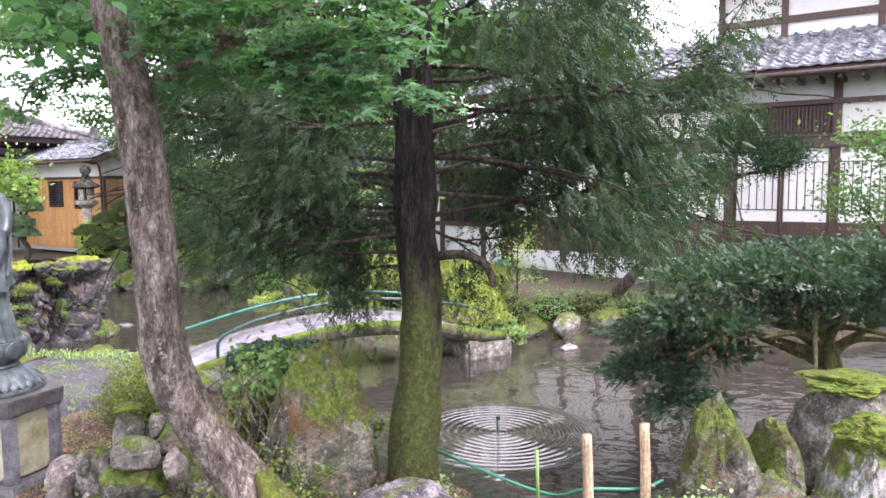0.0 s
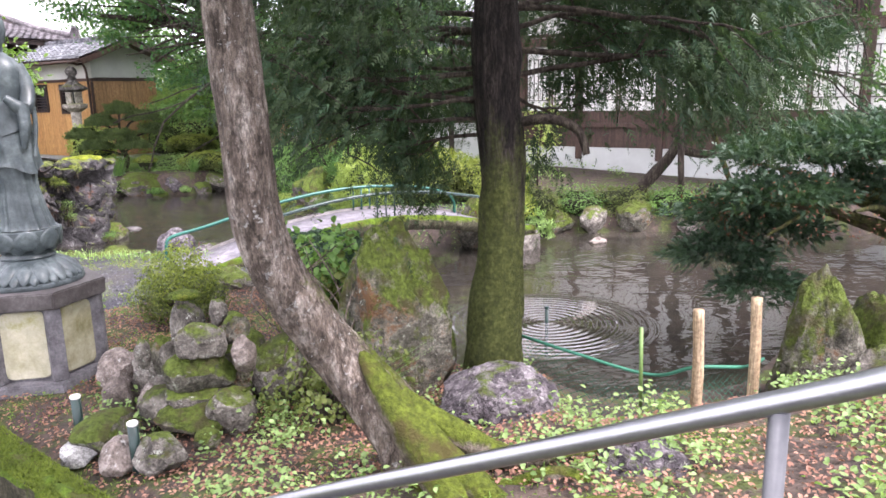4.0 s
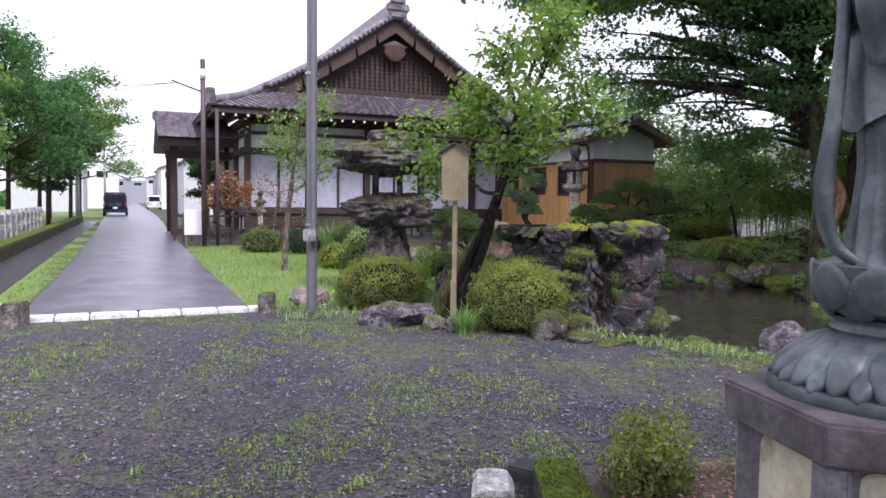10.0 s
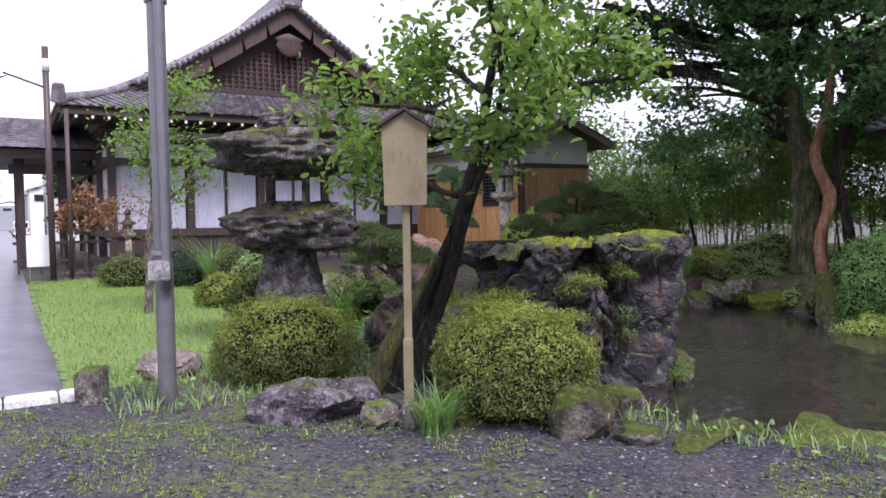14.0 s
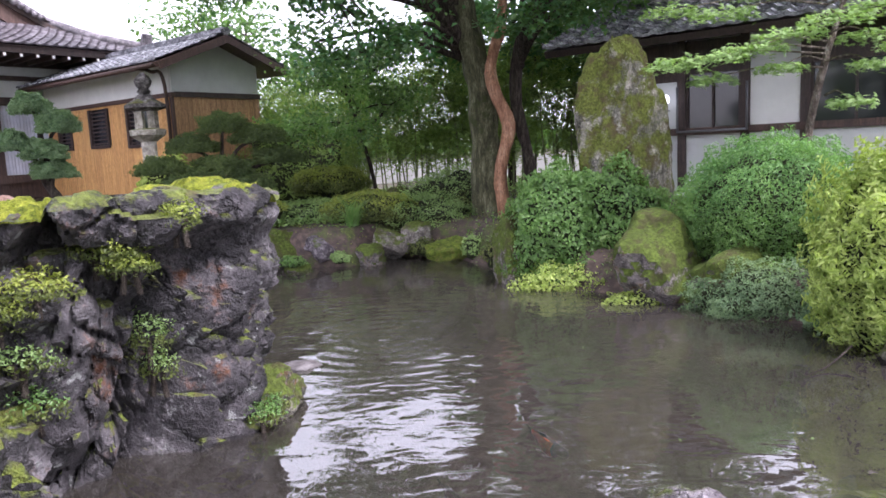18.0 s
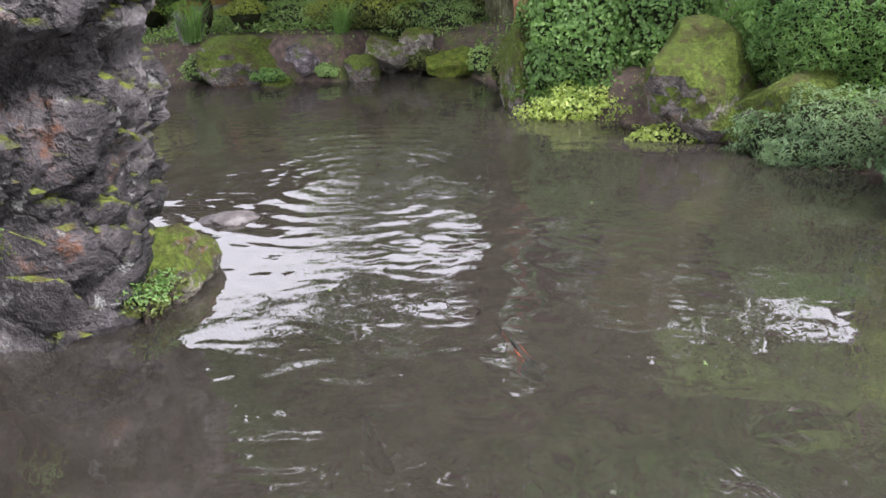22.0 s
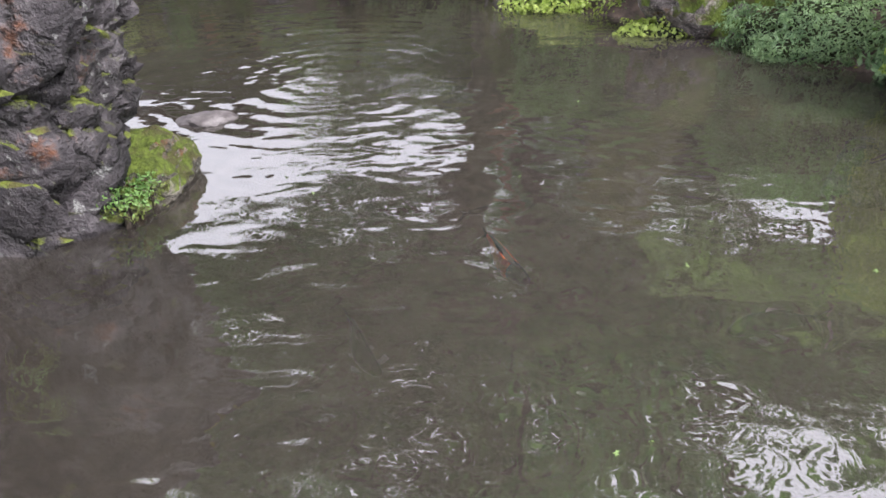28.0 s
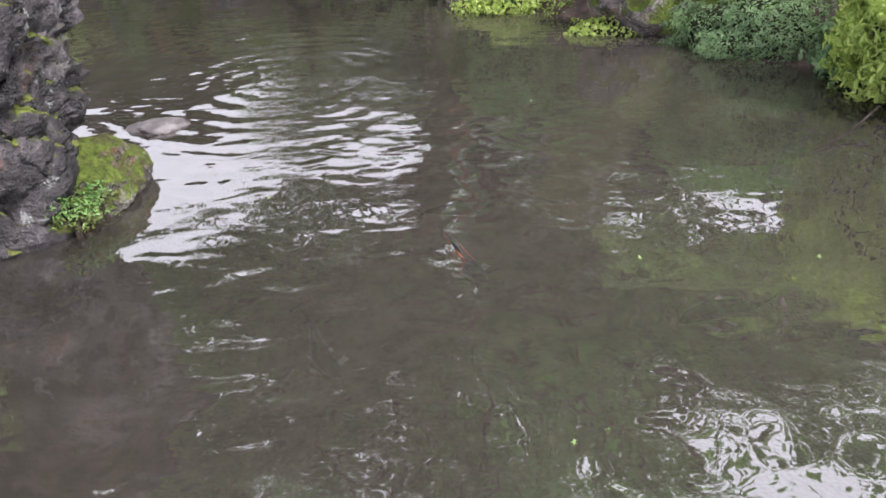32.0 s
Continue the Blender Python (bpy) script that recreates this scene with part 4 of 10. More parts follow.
for sgn in (-1, 1):
    prof = [(RV + sgn * s, slope_z(s)) for s in (0, 1.0, 2.0, 3.0, 4.0, 5.0, 6.0, 6.95)]
    for (v0, z0), (v1, z1) in zip(prof, prof[1:]):
        lowu = GU - 0.55 if abs(v1 - RV) < 4.9 else GU - 0.55 - (abs(v1 - RV) - 4.9) * 0.8
        lowu0 = GU - 0.55 if abs(v0 - RV) < 4.9 else GU - 0.55 - (abs(v0 - RV) - 4.9) * 0.8
        part("main_roof", slabbed([(v1, lowu, z1), (v1, 29.5, z1), (v0, 29.5, z0), (v0, lowu0, z0)], 0.14), M["dark_wood"], hall)
        tile_field("roof_tiles", (v1, lowu, z1 + 0.01), (v1, 29.5, z1 + 0.01), (v0, 29.5, z0 + 0.01), (v0, lowu0, z0 + 0.01), 0.3, 0.28, M["browntile"], hall)
    vp = [(RV + sgn * s, GU - 0.5, slope_z(s)) for s in (0, 0.8, 1.6, 2.6, 3.6, 4.9)]
    bm = bmesh.new()
    for p, q in zip(vp, vp[1:]):
        wd = 0.42
        q4 = [Vector(p) + Vector((0, 0, -0.1)), Vector(q) + Vector((0, 0, -0.1)), Vector(q) + Vector((-sgn * 0.12, 0, -0.1 - wd)), Vector(p) + Vector((0, 0, -0.1 - wd * 1.25))]
        f = [bm.verts.new(x) for x in q4]
        g = [bm.verts.new(x + Vector((0, 0.1, 0))) for x in q4]
        bm.faces.new(f)
        bm.faces.new(g[::-1])
        for i in range(4):
            bm.faces.new((f[i], f[(i + 1) % 4], g[(i + 1) % 4], g[i]))
    part("bargeboard", bm, M["brown_wood"], hall)
    limb("verge_tiles", [(x, y + 0.05, z + 0.1) for x, y, z in vp], 0.13, M["browntile"], hall, 8)
    for i in range(28):
        s = 0.3 + i * 0.165
        z = slope_z(s)
        bm = bmesh.new()
        prism(bm, 8, 0.085, 0.085, -0.05, 0.3)
        o = part("verge_tile_end", bm, M["browntile"], hall, "", True)
        o.matrix_basis = pose(RV + sgn * s, GU - 0.42, z + 0.05, 90, 0, 0)
    limb("hip_ridge", [(RV + sgn * 4.7, GU - 0.1, slope_z(4.7) + 0.12), (RV + sgn * 5.8, GU - 1.2, 5.05), (RV + sgn * 6.95, EU + 0.05, EZ + 0.2)], [0.16, 0.15, 0.14], M["browntile"], hall, 8)
    bm = bmesh.new()
    prism(bm, 6, 0.22, 0.16, -0.1, 0.4, bevel=0.03)
    o = part("corner_ornament_tile", bm, M["browntile"], hall)
    o.matrix_basis = pose(RV + sgn * 6.95, EU + 0.05, EZ + 0.2, 15, 0, 0)
# gable lattice, frame and ridge end
bm = bmesh.new()
f = [bm.verts.new(p) for p in ((3.7, GU + 0.1, 5.55), (12.1, GU + 0.1, 5.55), (RV + 0.6, GU + 0.1, 8.0), (RV, GU + 0.1, 8.2), (RV - 0.6, GU + 0.1, 8.0))]
bm.faces.new(f)
part("gable_backing", bm, M["dark_wood"], hall)
for k in range(29):
    v = RV - 2.8 + k * 0.2
    top = min(7.35, slope_z(abs(v - RV)) - 0.95)
    if top > 5.8:
        part("lattice_bar", boxed(v - 0.035, GU - 0.02, 5.72, v + 0.035, GU + 0.04, top), M["brown_wood"], hall)
for k in range(11):
    z = 5.8 + k * 0.155
    half = min(3.0, 6.95 * (1 - ((z + 0.95 - 4.6) / (RZ - 4.6)) ** (1 / 1.28)))
    if half > 0.15:
        part("lattice_rail", boxed(RV - half, GU - 0.035, z, RV + half, GU - 0.022, z + 0.035), M["brown_wood"], hall)
part("gable_sill", boxed(3.6, GU - 0.15, 5.52, 12.2, GU + 0.05, 5.7), M["dark_wood"], hall)
part("gable_flashing", slabbed([(3.3, GU - 0.35, 5.36), (12.5, GU - 0.35, 5.36), (12.3, GU - 0.05, 5.55), (3.5, GU - 0.05, 5.55)], 0.06), M["browntile"], hall)
bm = turned([(0.02, -0.4), (0.18, -0.3), (0.3, -0.05), (0.26, 0.12), (0.34, 0.2), (0.12, 0.34), (0.02, 0.4)], 12)
o = part("gable_pendant", bm, M["brown_wood"], hall, "carved wooden gable pendant", True)
o.matrix_basis = pose(RV, GU - 0.35, 7.2) @ Matrix.Diagonal((1.6, 0.25, 1, 1))
for i, (w, z) in enumerate(((0.36, 8.35), (0.46, 8.62), (0.3, 8.9), (0.16, 9.15))):
    part("ridge_end_tile", boxed(RV - w, GU - 0.75, z, RV + w, GU - 0.5, z + 0.3, bevel=0.06), M["browntile"], hall)
part("main_ridge", boxed(RV - 0.2, GU - 0.5, RZ, RV + 0.2, 29.4, RZ + 0.55, bevel=0.06), M["browntile"], hall)

# porch on the lane side of the hall
porch = thing("entrance_porch", SITE, "tiled entrance porch on timber posts beside the hall", "porch")
for v, u in ((0.1, 20.6), (0.1, 24.2), (1.3, 20.6)):
    part("post", boxed(v - 0.12, u - 0.12, 0.05, v + 0.12, u + 0.12, 3.5, bevel=0.015), M["dark_wood"], porch)
part("beam", boxed(-0.2, 20.45, 3.05, 2.3, 20.75, 3.35), M["dark_wood"], porch)
part("beam", boxed(-0.05, 20.4, 3.35, 0.25, 24.6, 3.65), M["dark_wood"], porch)
part("front_slope", slabbed([(-0.5, 19.5, 3.75), (2.3, 19.5, 3.75), (2.3, 22.4, 4.7), (-0.5, 22.4, 4.7)], 0.3), M["dark_wood"], porch)
tile_field("roof_tiles", (-0.5, 19.45, 3.8), (2.3, 19.45, 3.8), (2.3, 22.4, 4.75), (-0.5, 22.4, 4.75), 0.27, 0.26, M["browntile"], porch, 0.03)
part("back_slope", slabbed([(-0.5, 22.4, 4.7), (2.3, 22.4, 4.7), (2.3, 25.3, 3.75), (-0.5, 25.3, 3.75)], 0.3), M["browntile"], porch)
part("ridge", boxed(-0.6, 22.2, 4.65, 2.3, 22.6, 5.05, bevel=0.06), M["browntile"], porch)

# ---- cedar-boarded annex ----
annex = thing("annex_house", SITE, "small annex with honey cedar boards, white upper wall and tiled roof", "building")
AV, AU, AV2, AU2 = 12.45, 10.3, 14.95, 16.6
wins = [(11.35, 12.3, 1.8, 2.78), (13.25, 14.15, 1.85, 2.8), (15.2, 15.9, 1.85, 2.78)]
u = AU + 0.06
k = 0
while u < AU2 - 0.05:
    u1 = min(u + 0.2, AU2)
    hit = [w for w in wins if w[0] < (u + u1) / 2 < w[1]]
    spans = [(0.25, hit[0][2]), (hit[0][3], 2.85)] if hit else [(0.25, 2.85)]
    for z0, z1 in spans:
        if z1 - z0 > 0.03:
            part("cedar_board", boxed(AV, u + 0.004, z0, AV + 0.05, u1 - 0.004, z1), M["orange_wood"], annex)
    u, k = u1, k + 1
for w in wins:
    win = part("window", boxed(AV + 0.05, w[0], w[2], AV + 0.09, w[1], w[3]), M["dark_glass"], annex, "dark window")
    for j in range(9):
        z = w[2] + 0.06 + j * (w[3] - w[2] - 0.1) / 8.5
        part("louvre", boxed(AV + 0.01, w[0] + 0.05, z, AV + 0.045, w[1] - 0.05, z + 0.03), M["dark_wood"], win)
    for y0, y1, z0, z1 in ((w[0] - 0.05, w[0] + 0.05, w[2] - 0.05, w[3]), (w[1] - 0.05, w[1] + 0.05, w[2] - 0.05, w[3]), (w[0] + 0.05, w[1] - 0.05, w[2] - 0.05, w[2] + 0.03)):
        part("window_frame", boxed(AV - 0.03, y0, z0, AV + 0.06, y1, z1), M["dark_wood"], win)
v = AV + 0.06
while v < AV2 - 0.02:
    part("cedar_board", boxed(v + 0.004, AU, 0.25, min(v + 0.16, AV2) - 0.004, AU + 0.05, 2.85), M["tan_wood"], annex)
    v += 0.16
part("core_wall", boxed(AV + 0.1, AU + 0.06, 0.1, AV2 - 0.02, AU2, 3.7), M["greyplaster"], annex)
part("upper_wall", boxed(AV + 0.02, AU + 0.05, 2.95, AV + 0.1, AU2, 3.75), M["plaster"], annex)
bm = bmesh.new()
f = [bm.verts.new(p) for p in ((AV + 0.06, AU + 0.03, 2.95), (AV2, AU + 0.03, 2.95), (AV2, AU + 0.03, 3.7), ((AV + AV2) / 2, AU + 0.03, 4.2), (AV + 0.06, AU + 0.03, 3.7))]
g = [bm.verts.new(x.co + Vector((0, 0.1, 0))) for x in f]
bm.faces.new(f)
bm.faces.new(g[::-1])
for i in range(5):
    bm.faces.new((f[i], f[(i + 1) % 5], g[(i + 1) % 5], g[i]))
part("gable_wall", bm, M["greyplaster"], annex)
part("band_beam", boxed(AV - 0.03, AU - 0.03, 2.85, AV + 0.08, AU2, 2.95), M["brown_wood"], annex)
part("band_beam", boxed(AV + 0.09, AU - 0.03, 2.85, AV2 + 0.02, AU + 0.02, 2.97), M["dark_wood"], annex)
part("corner_post", boxed(AV - 0.02, AU - 0.02, 0.2, AV + 0.05, AU + 0.05, 2.84), M["brown_wood"], annex)
AR = (AV + AV2) / 2
for e0, nm in ((AV - 0.62, "front_slope"), (AV2 + 0.62, "back_slope")):
    q = [(e0, AU - 0.55, 3.55), (e0, AU2 + 0.3, 3.55), (AR, AU2 + 0.3, 4.28), (AR, AU - 0.55, 4.28)]
    part(nm, slabbed(q, 0.12), M["brown_wood"], annex)
    tile_field("roof_tiles", *[(x, y, z + 0.02) for x, y, z in q], 0.26, 0.24, M["tile"], annex, 0.035)
    part("verge_board", slabbed([(e0, AU - 0.58, 3.53), (e0, AU - 0.54, 3.53), (AR, AU - 0.54, 4.26), (AR, AU - 0.58, 4.26)], 0.16), M["brown_wood"], annex)
part("ridge", boxed(AR - 0.13, AU - 0.6, 4.27, AR + 0.13, AU2 + 0.3, 4.45, bevel=0.05), M["tile"], annex)
limb("gutter", [(AV - 0.69, AU - 0.5, 3.48), (AV - 0.69, AU2, 3.44)], 0.05, M["brown_wood"], annex, 8)
limb("downpipe", [(AV - 0.67, AU + 0.1, 3.45), (AV - 0.4, AU + 0.1, 3.4), (AV - 0.08, AU + 0.1, 3.1), (AV - 0.08, AU + 0.1, 0.3)], 0.04, M["brown_wood"], annex, 8)

# ---- long residence along the far side of the pond ----
house = thing("residence", SITE, "long timber residence with white plaster, paper screens and grey tiled roofs", "building")
RV0 = 15.4


def bay(u0, u1, z0, z1, material, name, proud=0.0, label=""):
    return part(name, boxed(RV0 - proud, u0, z0, RV0 + 0.12, u1, z1), M[material], house, label)


# tall part, u from -19 to -5
bay(-19, -4.6, 0.1, 0.8, "greyplaster", "foundation", 0.02)
bay(-19, -4.6, 0.8, 1.36, "brown_wood", "veranda_board", 0.03)
for u in (-19, -16.7, -14.6, -12.55, -10.45, -8.35, -6.3, -4.7):
    part("post", boxed(RV0 - 0.09, u - 0.08, 0.5, RV0 + 0.12, u + 0.08, 5.0), M["brown_wood"], house)
for z0, z1 in ((3.3, 3.5), (3.52, 3.6), (4.2, 4.3), (1.3, 1.4)):
    part("beam", boxed(RV0 - 0.12, -19, z0, RV0 - 0.01, -4.6, z1), M["brown_wood"], house)
for i, u in enumerate((-18.9, -16.6, -14.5, -12.47, -10.37, -8.27, -6.22)):
    w = 1.95 if i < 6 else 1.45
    bay(u, u + w, 4.3, 4.95, "greyplaster", "upper_panel")
    if i == 3:
        g = bay(u, u + w, 3.6, 4.2, "dark_wood", "grille")
        for k in range(26):
            part("slat", boxed(RV0 - 0.05, u + 0.05 + k * 0.073, 3.63, RV0 - 0.02, u + 0.085 + k * 0.073, 4.17), M["brown_wood"], g)
    else:
        bay(u, u + w, 3.6, 4.2, "plaster", "upper_panel")
    for k in range(2):
        x0 = u + k * w / 2
        s = bay(x0 + 0.02, x0 + w / 2 - 0.02, 1.7, 3.28, "paper", "paper_screen")
        part("kickboard", boxed(RV0 - 0.03, x0 + 0.02, 1.4, RV0 + 0.03, x0 + w / 2 - 0.02, 1.7), M["brown_wood"], s)
        for y in (x0 + 0.02, x0 + w / 2 - 0.06):
            part("stile", boxed(RV0 - 0.035, y, 1.7, RV0 - 0.002, y + 0.04, 3.28), M["brown_wood"], s)
        for j in range(1, 6):
            y = x0 + j * w / 12
            part("muntin", boxed(RV0 - 0.02, y - 0.009, 1.95, RV0 - 0.003, y + 0.009, 3.0), M["dark_wood"], s)
        for z in (1.95, 2.98):
            part("muntin", boxed(RV0 - 0.022, x0 + 0.06, z, RV0 - 0.003, x0 + w / 2 - 0.06, z + 0.018), M["dark_wood"], s)
part("inner_wall", boxed(RV0 + 0.13, -19, 0.1, RV0 + 0.25, -4.6, 5.0), M["greyplaster"], house)
q = [(RV0 - 1.0, -20, 4.85), (RV0 - 1.0, -3.9, 4.85), (RV0 + 2.2, -3.9, 6.1), (RV0 + 2.2, -20, 6.1)]
part("eave_roof", slabbed(q, 0.14), M["brown_wood"], house)
tile_field("roof_tiles", *[(x, y, z + 0.02) for x, y, z in q], 0.3, 0.28, M["tile"], house, 0.06)
for k in range(40):
    u = -19.9 + k * 0.4
    part("rafter", boxed(RV0 - 0.95, u, 4.62, RV0 + 0.1, u + 0.07, 4.72), M["brown_wood"], house)
limb("gutter", [(RV0 - 1.06, -20, 4.76), (RV0 - 1.06, -3.9, 4.74)], 0.055, M["dark_wood"], house, 8)
part("upper_storey_wall", boxed(RV0 + 1.9, -20, 5.2, RV0 + 2.1, -9.6, 7.6), M["plaster"], house)
for u in (-18, -15.5, -13.2, -11.2, -9.75):
    part("upper_post", boxed(RV0 + 1.82, u, 5.6, RV0 + 1.9, u + 0.14, 7.6), M["brown_wood"], house)
part("upper_beam", boxed(RV0 + 1.8, -20, 6.35, RV0 + 1.89, -9.6, 6.5), M["brown_wood"], house)
q = [(RV0 + 0.8, -21, 7.5), (RV0 + 0.8, -8.9, 7.5), (RV0 + 4.5, -8.9, 9.4), (RV0 + 4.5, -21, 9.4)]
part("upper_roof", slabbed(q, 0.18), M["brown_wood"], house)
tile_field("roof_tiles", *[(x, y, z + 0.02) for x, y, z in q], 0.3, 0.28, M["tile"], house, 0.05)
# low wing, u from -4.5 to 0.9
bay(-4.5, 0.9, 0.1, 1.38, "greyplaster", "foundation")
bay(-4.5, 0.9, 1.38, 1.5, "brown_wood", "sill_beam", 0.06)
for u in (-4.5, -3.83, -2.43, -1.53, -0.48, 0.85):
    part("post", boxed(RV0 - 0.06, u - 0.07, 0.4, RV0 + 0.12, u + 0.07, 3.0), M["dark_wood"], house)
bay(-2.36, -1.6, 1.5, 2.35, "plaster", "wall_panel")
bay(-2.36, -1.6, 2.35, 2.95, "greyplaster", "wall_panel")
for u0, u1 in ((-1.46, -0.55), (-3.76, -2.5), (-4.43, -3.9)):
    w = part("window", boxed(RV0 + 0.02, u0, 1.5, RV0 + 0.06, u1, 2.4), M["dark_glass"], house, "dark sliding window")
    for y in (u0, (u0 + u1) / 2 - 0.02, u1 - 0.04):
        part("sash", boxed(RV0 - 0.02, y, 1.5, RV0 + 0.02, y + 0.04, 2.4), M["dark_wood"], w)
    part("transom", boxed(RV0 - 0.03, u0, 2.4, RV0 + 0.05, u1, 2.48), M["dark_wood"], w)
    bay(u0, u1, 2.48, 2.95, "dark_wood", "upper_panel")
bay(-0.41, 0.78, 1.5, 2.3, "greyplaster", "side_panel")
bay(-0.41, 0.78, 2.3, 2.95, "dark_wood", "upper_panel")
part("inner_wall", boxed(RV0 + 0.13, -4.6, 0.1, RV0 + 0.25, 0.9, 3.0), M["greyplaster"], house)
part("end_wall", boxed(RV0 + 0.13, 0.92, 0.1, RV0 + 4, 1.04, 3.0), M["greyplaster"], house)
for pts in ([(-1.6, 1.42), (-1.6, 2.2)], [(-0.46, 1.42), (-0.46, 2.2)]):
    limb("rail_post", [(RV0 - 0.2, y, z) for y, z in pts], 0.02, M["galvanised"], house, 6)
limb("window_rail", [(RV0 - 0.2, -1.6, 1.44), (RV0 - 0.2, -0.46, 1.44)], 0.02, M["galvanised"], house, 6)
q = [(RV0 - 0.9, -4.6, 2.98), (RV0 - 0.9, 1.7, 2.98), (RV0 + 2.5, 1.7, 4.3), (RV0 + 2.5, -4.6, 4.3)]
part("low_roof", slabbed(q, 0.12), M["dark_wood"], house)
tile_field("roof_tiles", *[(x, y, z + 0.02) for x, y, z in q], 0.28, 0.27, M["tile"], house, 0.06)
M["allmoss"] = rough_surface("thick_moss", (0.035, 0.05, 0.008), (0.10, 0.145, 0.016), (0.22, 0.25, 0.04), 14, 0.95, 1.0, 0.03, patch=(0.10, 0.085, 0.035))
M["edgemix"] = rough_surface("gritty_concrete_edge", (0.028, 0.026, 0.028), (0.07, 0.065, 0.068), (0.16, 0.15, 0.155), 14, 0.9, 0.8, 0.012, patch=(0.07, 0.075, 0.025))
M["deck"] = rough_surface("purple_grey_asphalt", (0.10, 0.092, 0.105), (0.16, 0.148, 0.168), (0.23, 0.215, 0.24), 8, 0.7, 0.5, 0.004, grain=0.4)
# Near-black wet gravel stands in for the shade of a deeper channel
M["gutterbed"] = rough_surface("wet_shaded_gutter_gravel", (0.008, 0.007, 0.008), (0.026, 0.024, 0.027), (0.09, 0.085, 0.09), 30, 0.25, 0.9, 0.02)
M["net"] = plain("green_net", (0.03, 0.16, 0.10), 0.6)
M["weed_stem"] = plain("green_stem", (0.16, 0.26, 0.08), 0.5)
M["whiterock"] = rough_surface("white_streaked_rock", (0.12, 0.115, 0.105), (0.27, 0.262, 0.25), (0.5, 0.49, 0.475), 6, 0.85, 0.8, 0.03, moss=MOSS, moss_at=(0.0, 0.4), cracks=0.5, stretch=(1, 1, 0.4))
M["mossrock"] = rough_surface("moss_grown_rock", (0.06, 0.052, 0.05), (0.17, 0.15, 0.145), (0.38, 0.34, 0.33), 7, 0.9, 0.9, 0.03, moss=(0.078, 0.112, 0.017), moss_at=(-0.3, 0.1), moss_noise=8.0, patch=(0.15, 0.1, 0.06), cracks=0.5, lichen=(0.4, 0.4, 0.37))
M["purple"] = rough_surface("purple_grey_rock", (0.05, 0.042, 0.05), (0.14, 0.12, 0.135), (0.32, 0.29, 0.31), 8, 0.8, 0.9, 0.03, moss=MOSS, moss_at=(0.9, 1.1), cracks=0.6, lichen=(0.36, 0.36, 0.33))
M["ink"] = plain("faded_ink", (0.23, 0.185, 0.11), 0.8)
M["red"] = plain("red_lens", (0.4, 0.02, 0.02), 0.3)
M["tyre"] = plain("tyre_rubber", (0.02, 0.02, 0.02), 0.8)
M["navy"] = plain("dark_blue_paint", (0.015, 0.022, 0.045), 0.25)
M["black_paint"] = plain("black_paint", (0.012, 0.012, 0.014), 0.25)
M["pinkrock"] = rough_surface("pinkish_rock", (0.16, 0.09, 0.06), (0.34, 0.22, 0.17), (0.52, 0.40, 0.34), 3, 0.85, 0.5, 0.03)
M["monolith"] = rough_surface("lichen_standing_stone", (0.09, 0.085, 0.07), (0.2, 0.19, 0.16), (0.4, 0.37, 0.32), 5, 0.9, 0.9, 0.03, moss=(0.10, 0.12, 0.022), moss_at=(-0.25, 0.15), moss_noise=2.8, cracks=0.6, lichen=(0.4, 0.39, 0.34), stretch=(1, 1, 0.6))
M["cane"] = plain("bamboo_cane", (0.17, 0.19, 0.08), 0.5)
M["bluefish"] = rough_surface("blue_grey_scales", (0.05, 0.05, 0.07), (0.1, 0.1, 0.14), (0.2, 0.2, 0.26), 8, 0.4, 0.1, 0.002)
M["palefin"] = plain("pale_fin", (0.4, 0.36, 0.3), 0.5)
M["redfish"] = rough_surface("red_grey_scales", (0.4, 0.05, 0.02), (0.62, 0.085, 0.02), (0.72, 0.17, 0.05), 5, 0.4, 0.1, 0.002)
M["greyfish"] = rough_surface("grey_brown_scales", (0.018, 0.016, 0.013), (0.04, 0.035, 0.027), (0.09, 0.075, 0.055), 8, 0.4, 0.1, 0.002)
m_, nt_, b_ = nodes("gravel_stone")
g_ = nt_.nodes.new("ShaderNodeNewGeometry")
nt_.links.new(ramp(nt_, g_.outputs["Random Per Island"], [(0.0, (0.016, 0.015, 0.02)), (0.5, (0.055, 0.052, 0.068)), (0.9, (0.1, 0.095, 0.12)), (1.0, (0.26, 0.255, 0.28))]), b_.inputs["Base Color"])
b_.inputs["Roughness"].default_value = 0.7
M["pebble"] = m_
M["juniper"] = leafy("juniper_leaves", (0.07, 0.13, 0.065), (0.24, 0.34, 0.19), 0.45, 0.25)
M["yewgreen"] = leafy("fresh_green_needles", (0.05, 0.13, 0.045), (0.2, 0.36, 0.12), 0.4, 0.3)
M["teal"] = plain("teal_plastic", (0.05, 0.22, 0.17), 0.45)
M["enamel"] = plain("white_enamel", (0.78, 0.79, 0.8), 0.35, 0, 0.03)
M["pale_stone"] = rough_surface("pale_lantern_stone", (0.16, 0.145, 0.12), (0.34, 0.315, 0.265), (0.52, 0.49, 0.43), 7, 0.9, 0.5, 0.02, moss=(0.13, 0.15, 0.03), moss_at=(0.8, 1.0))


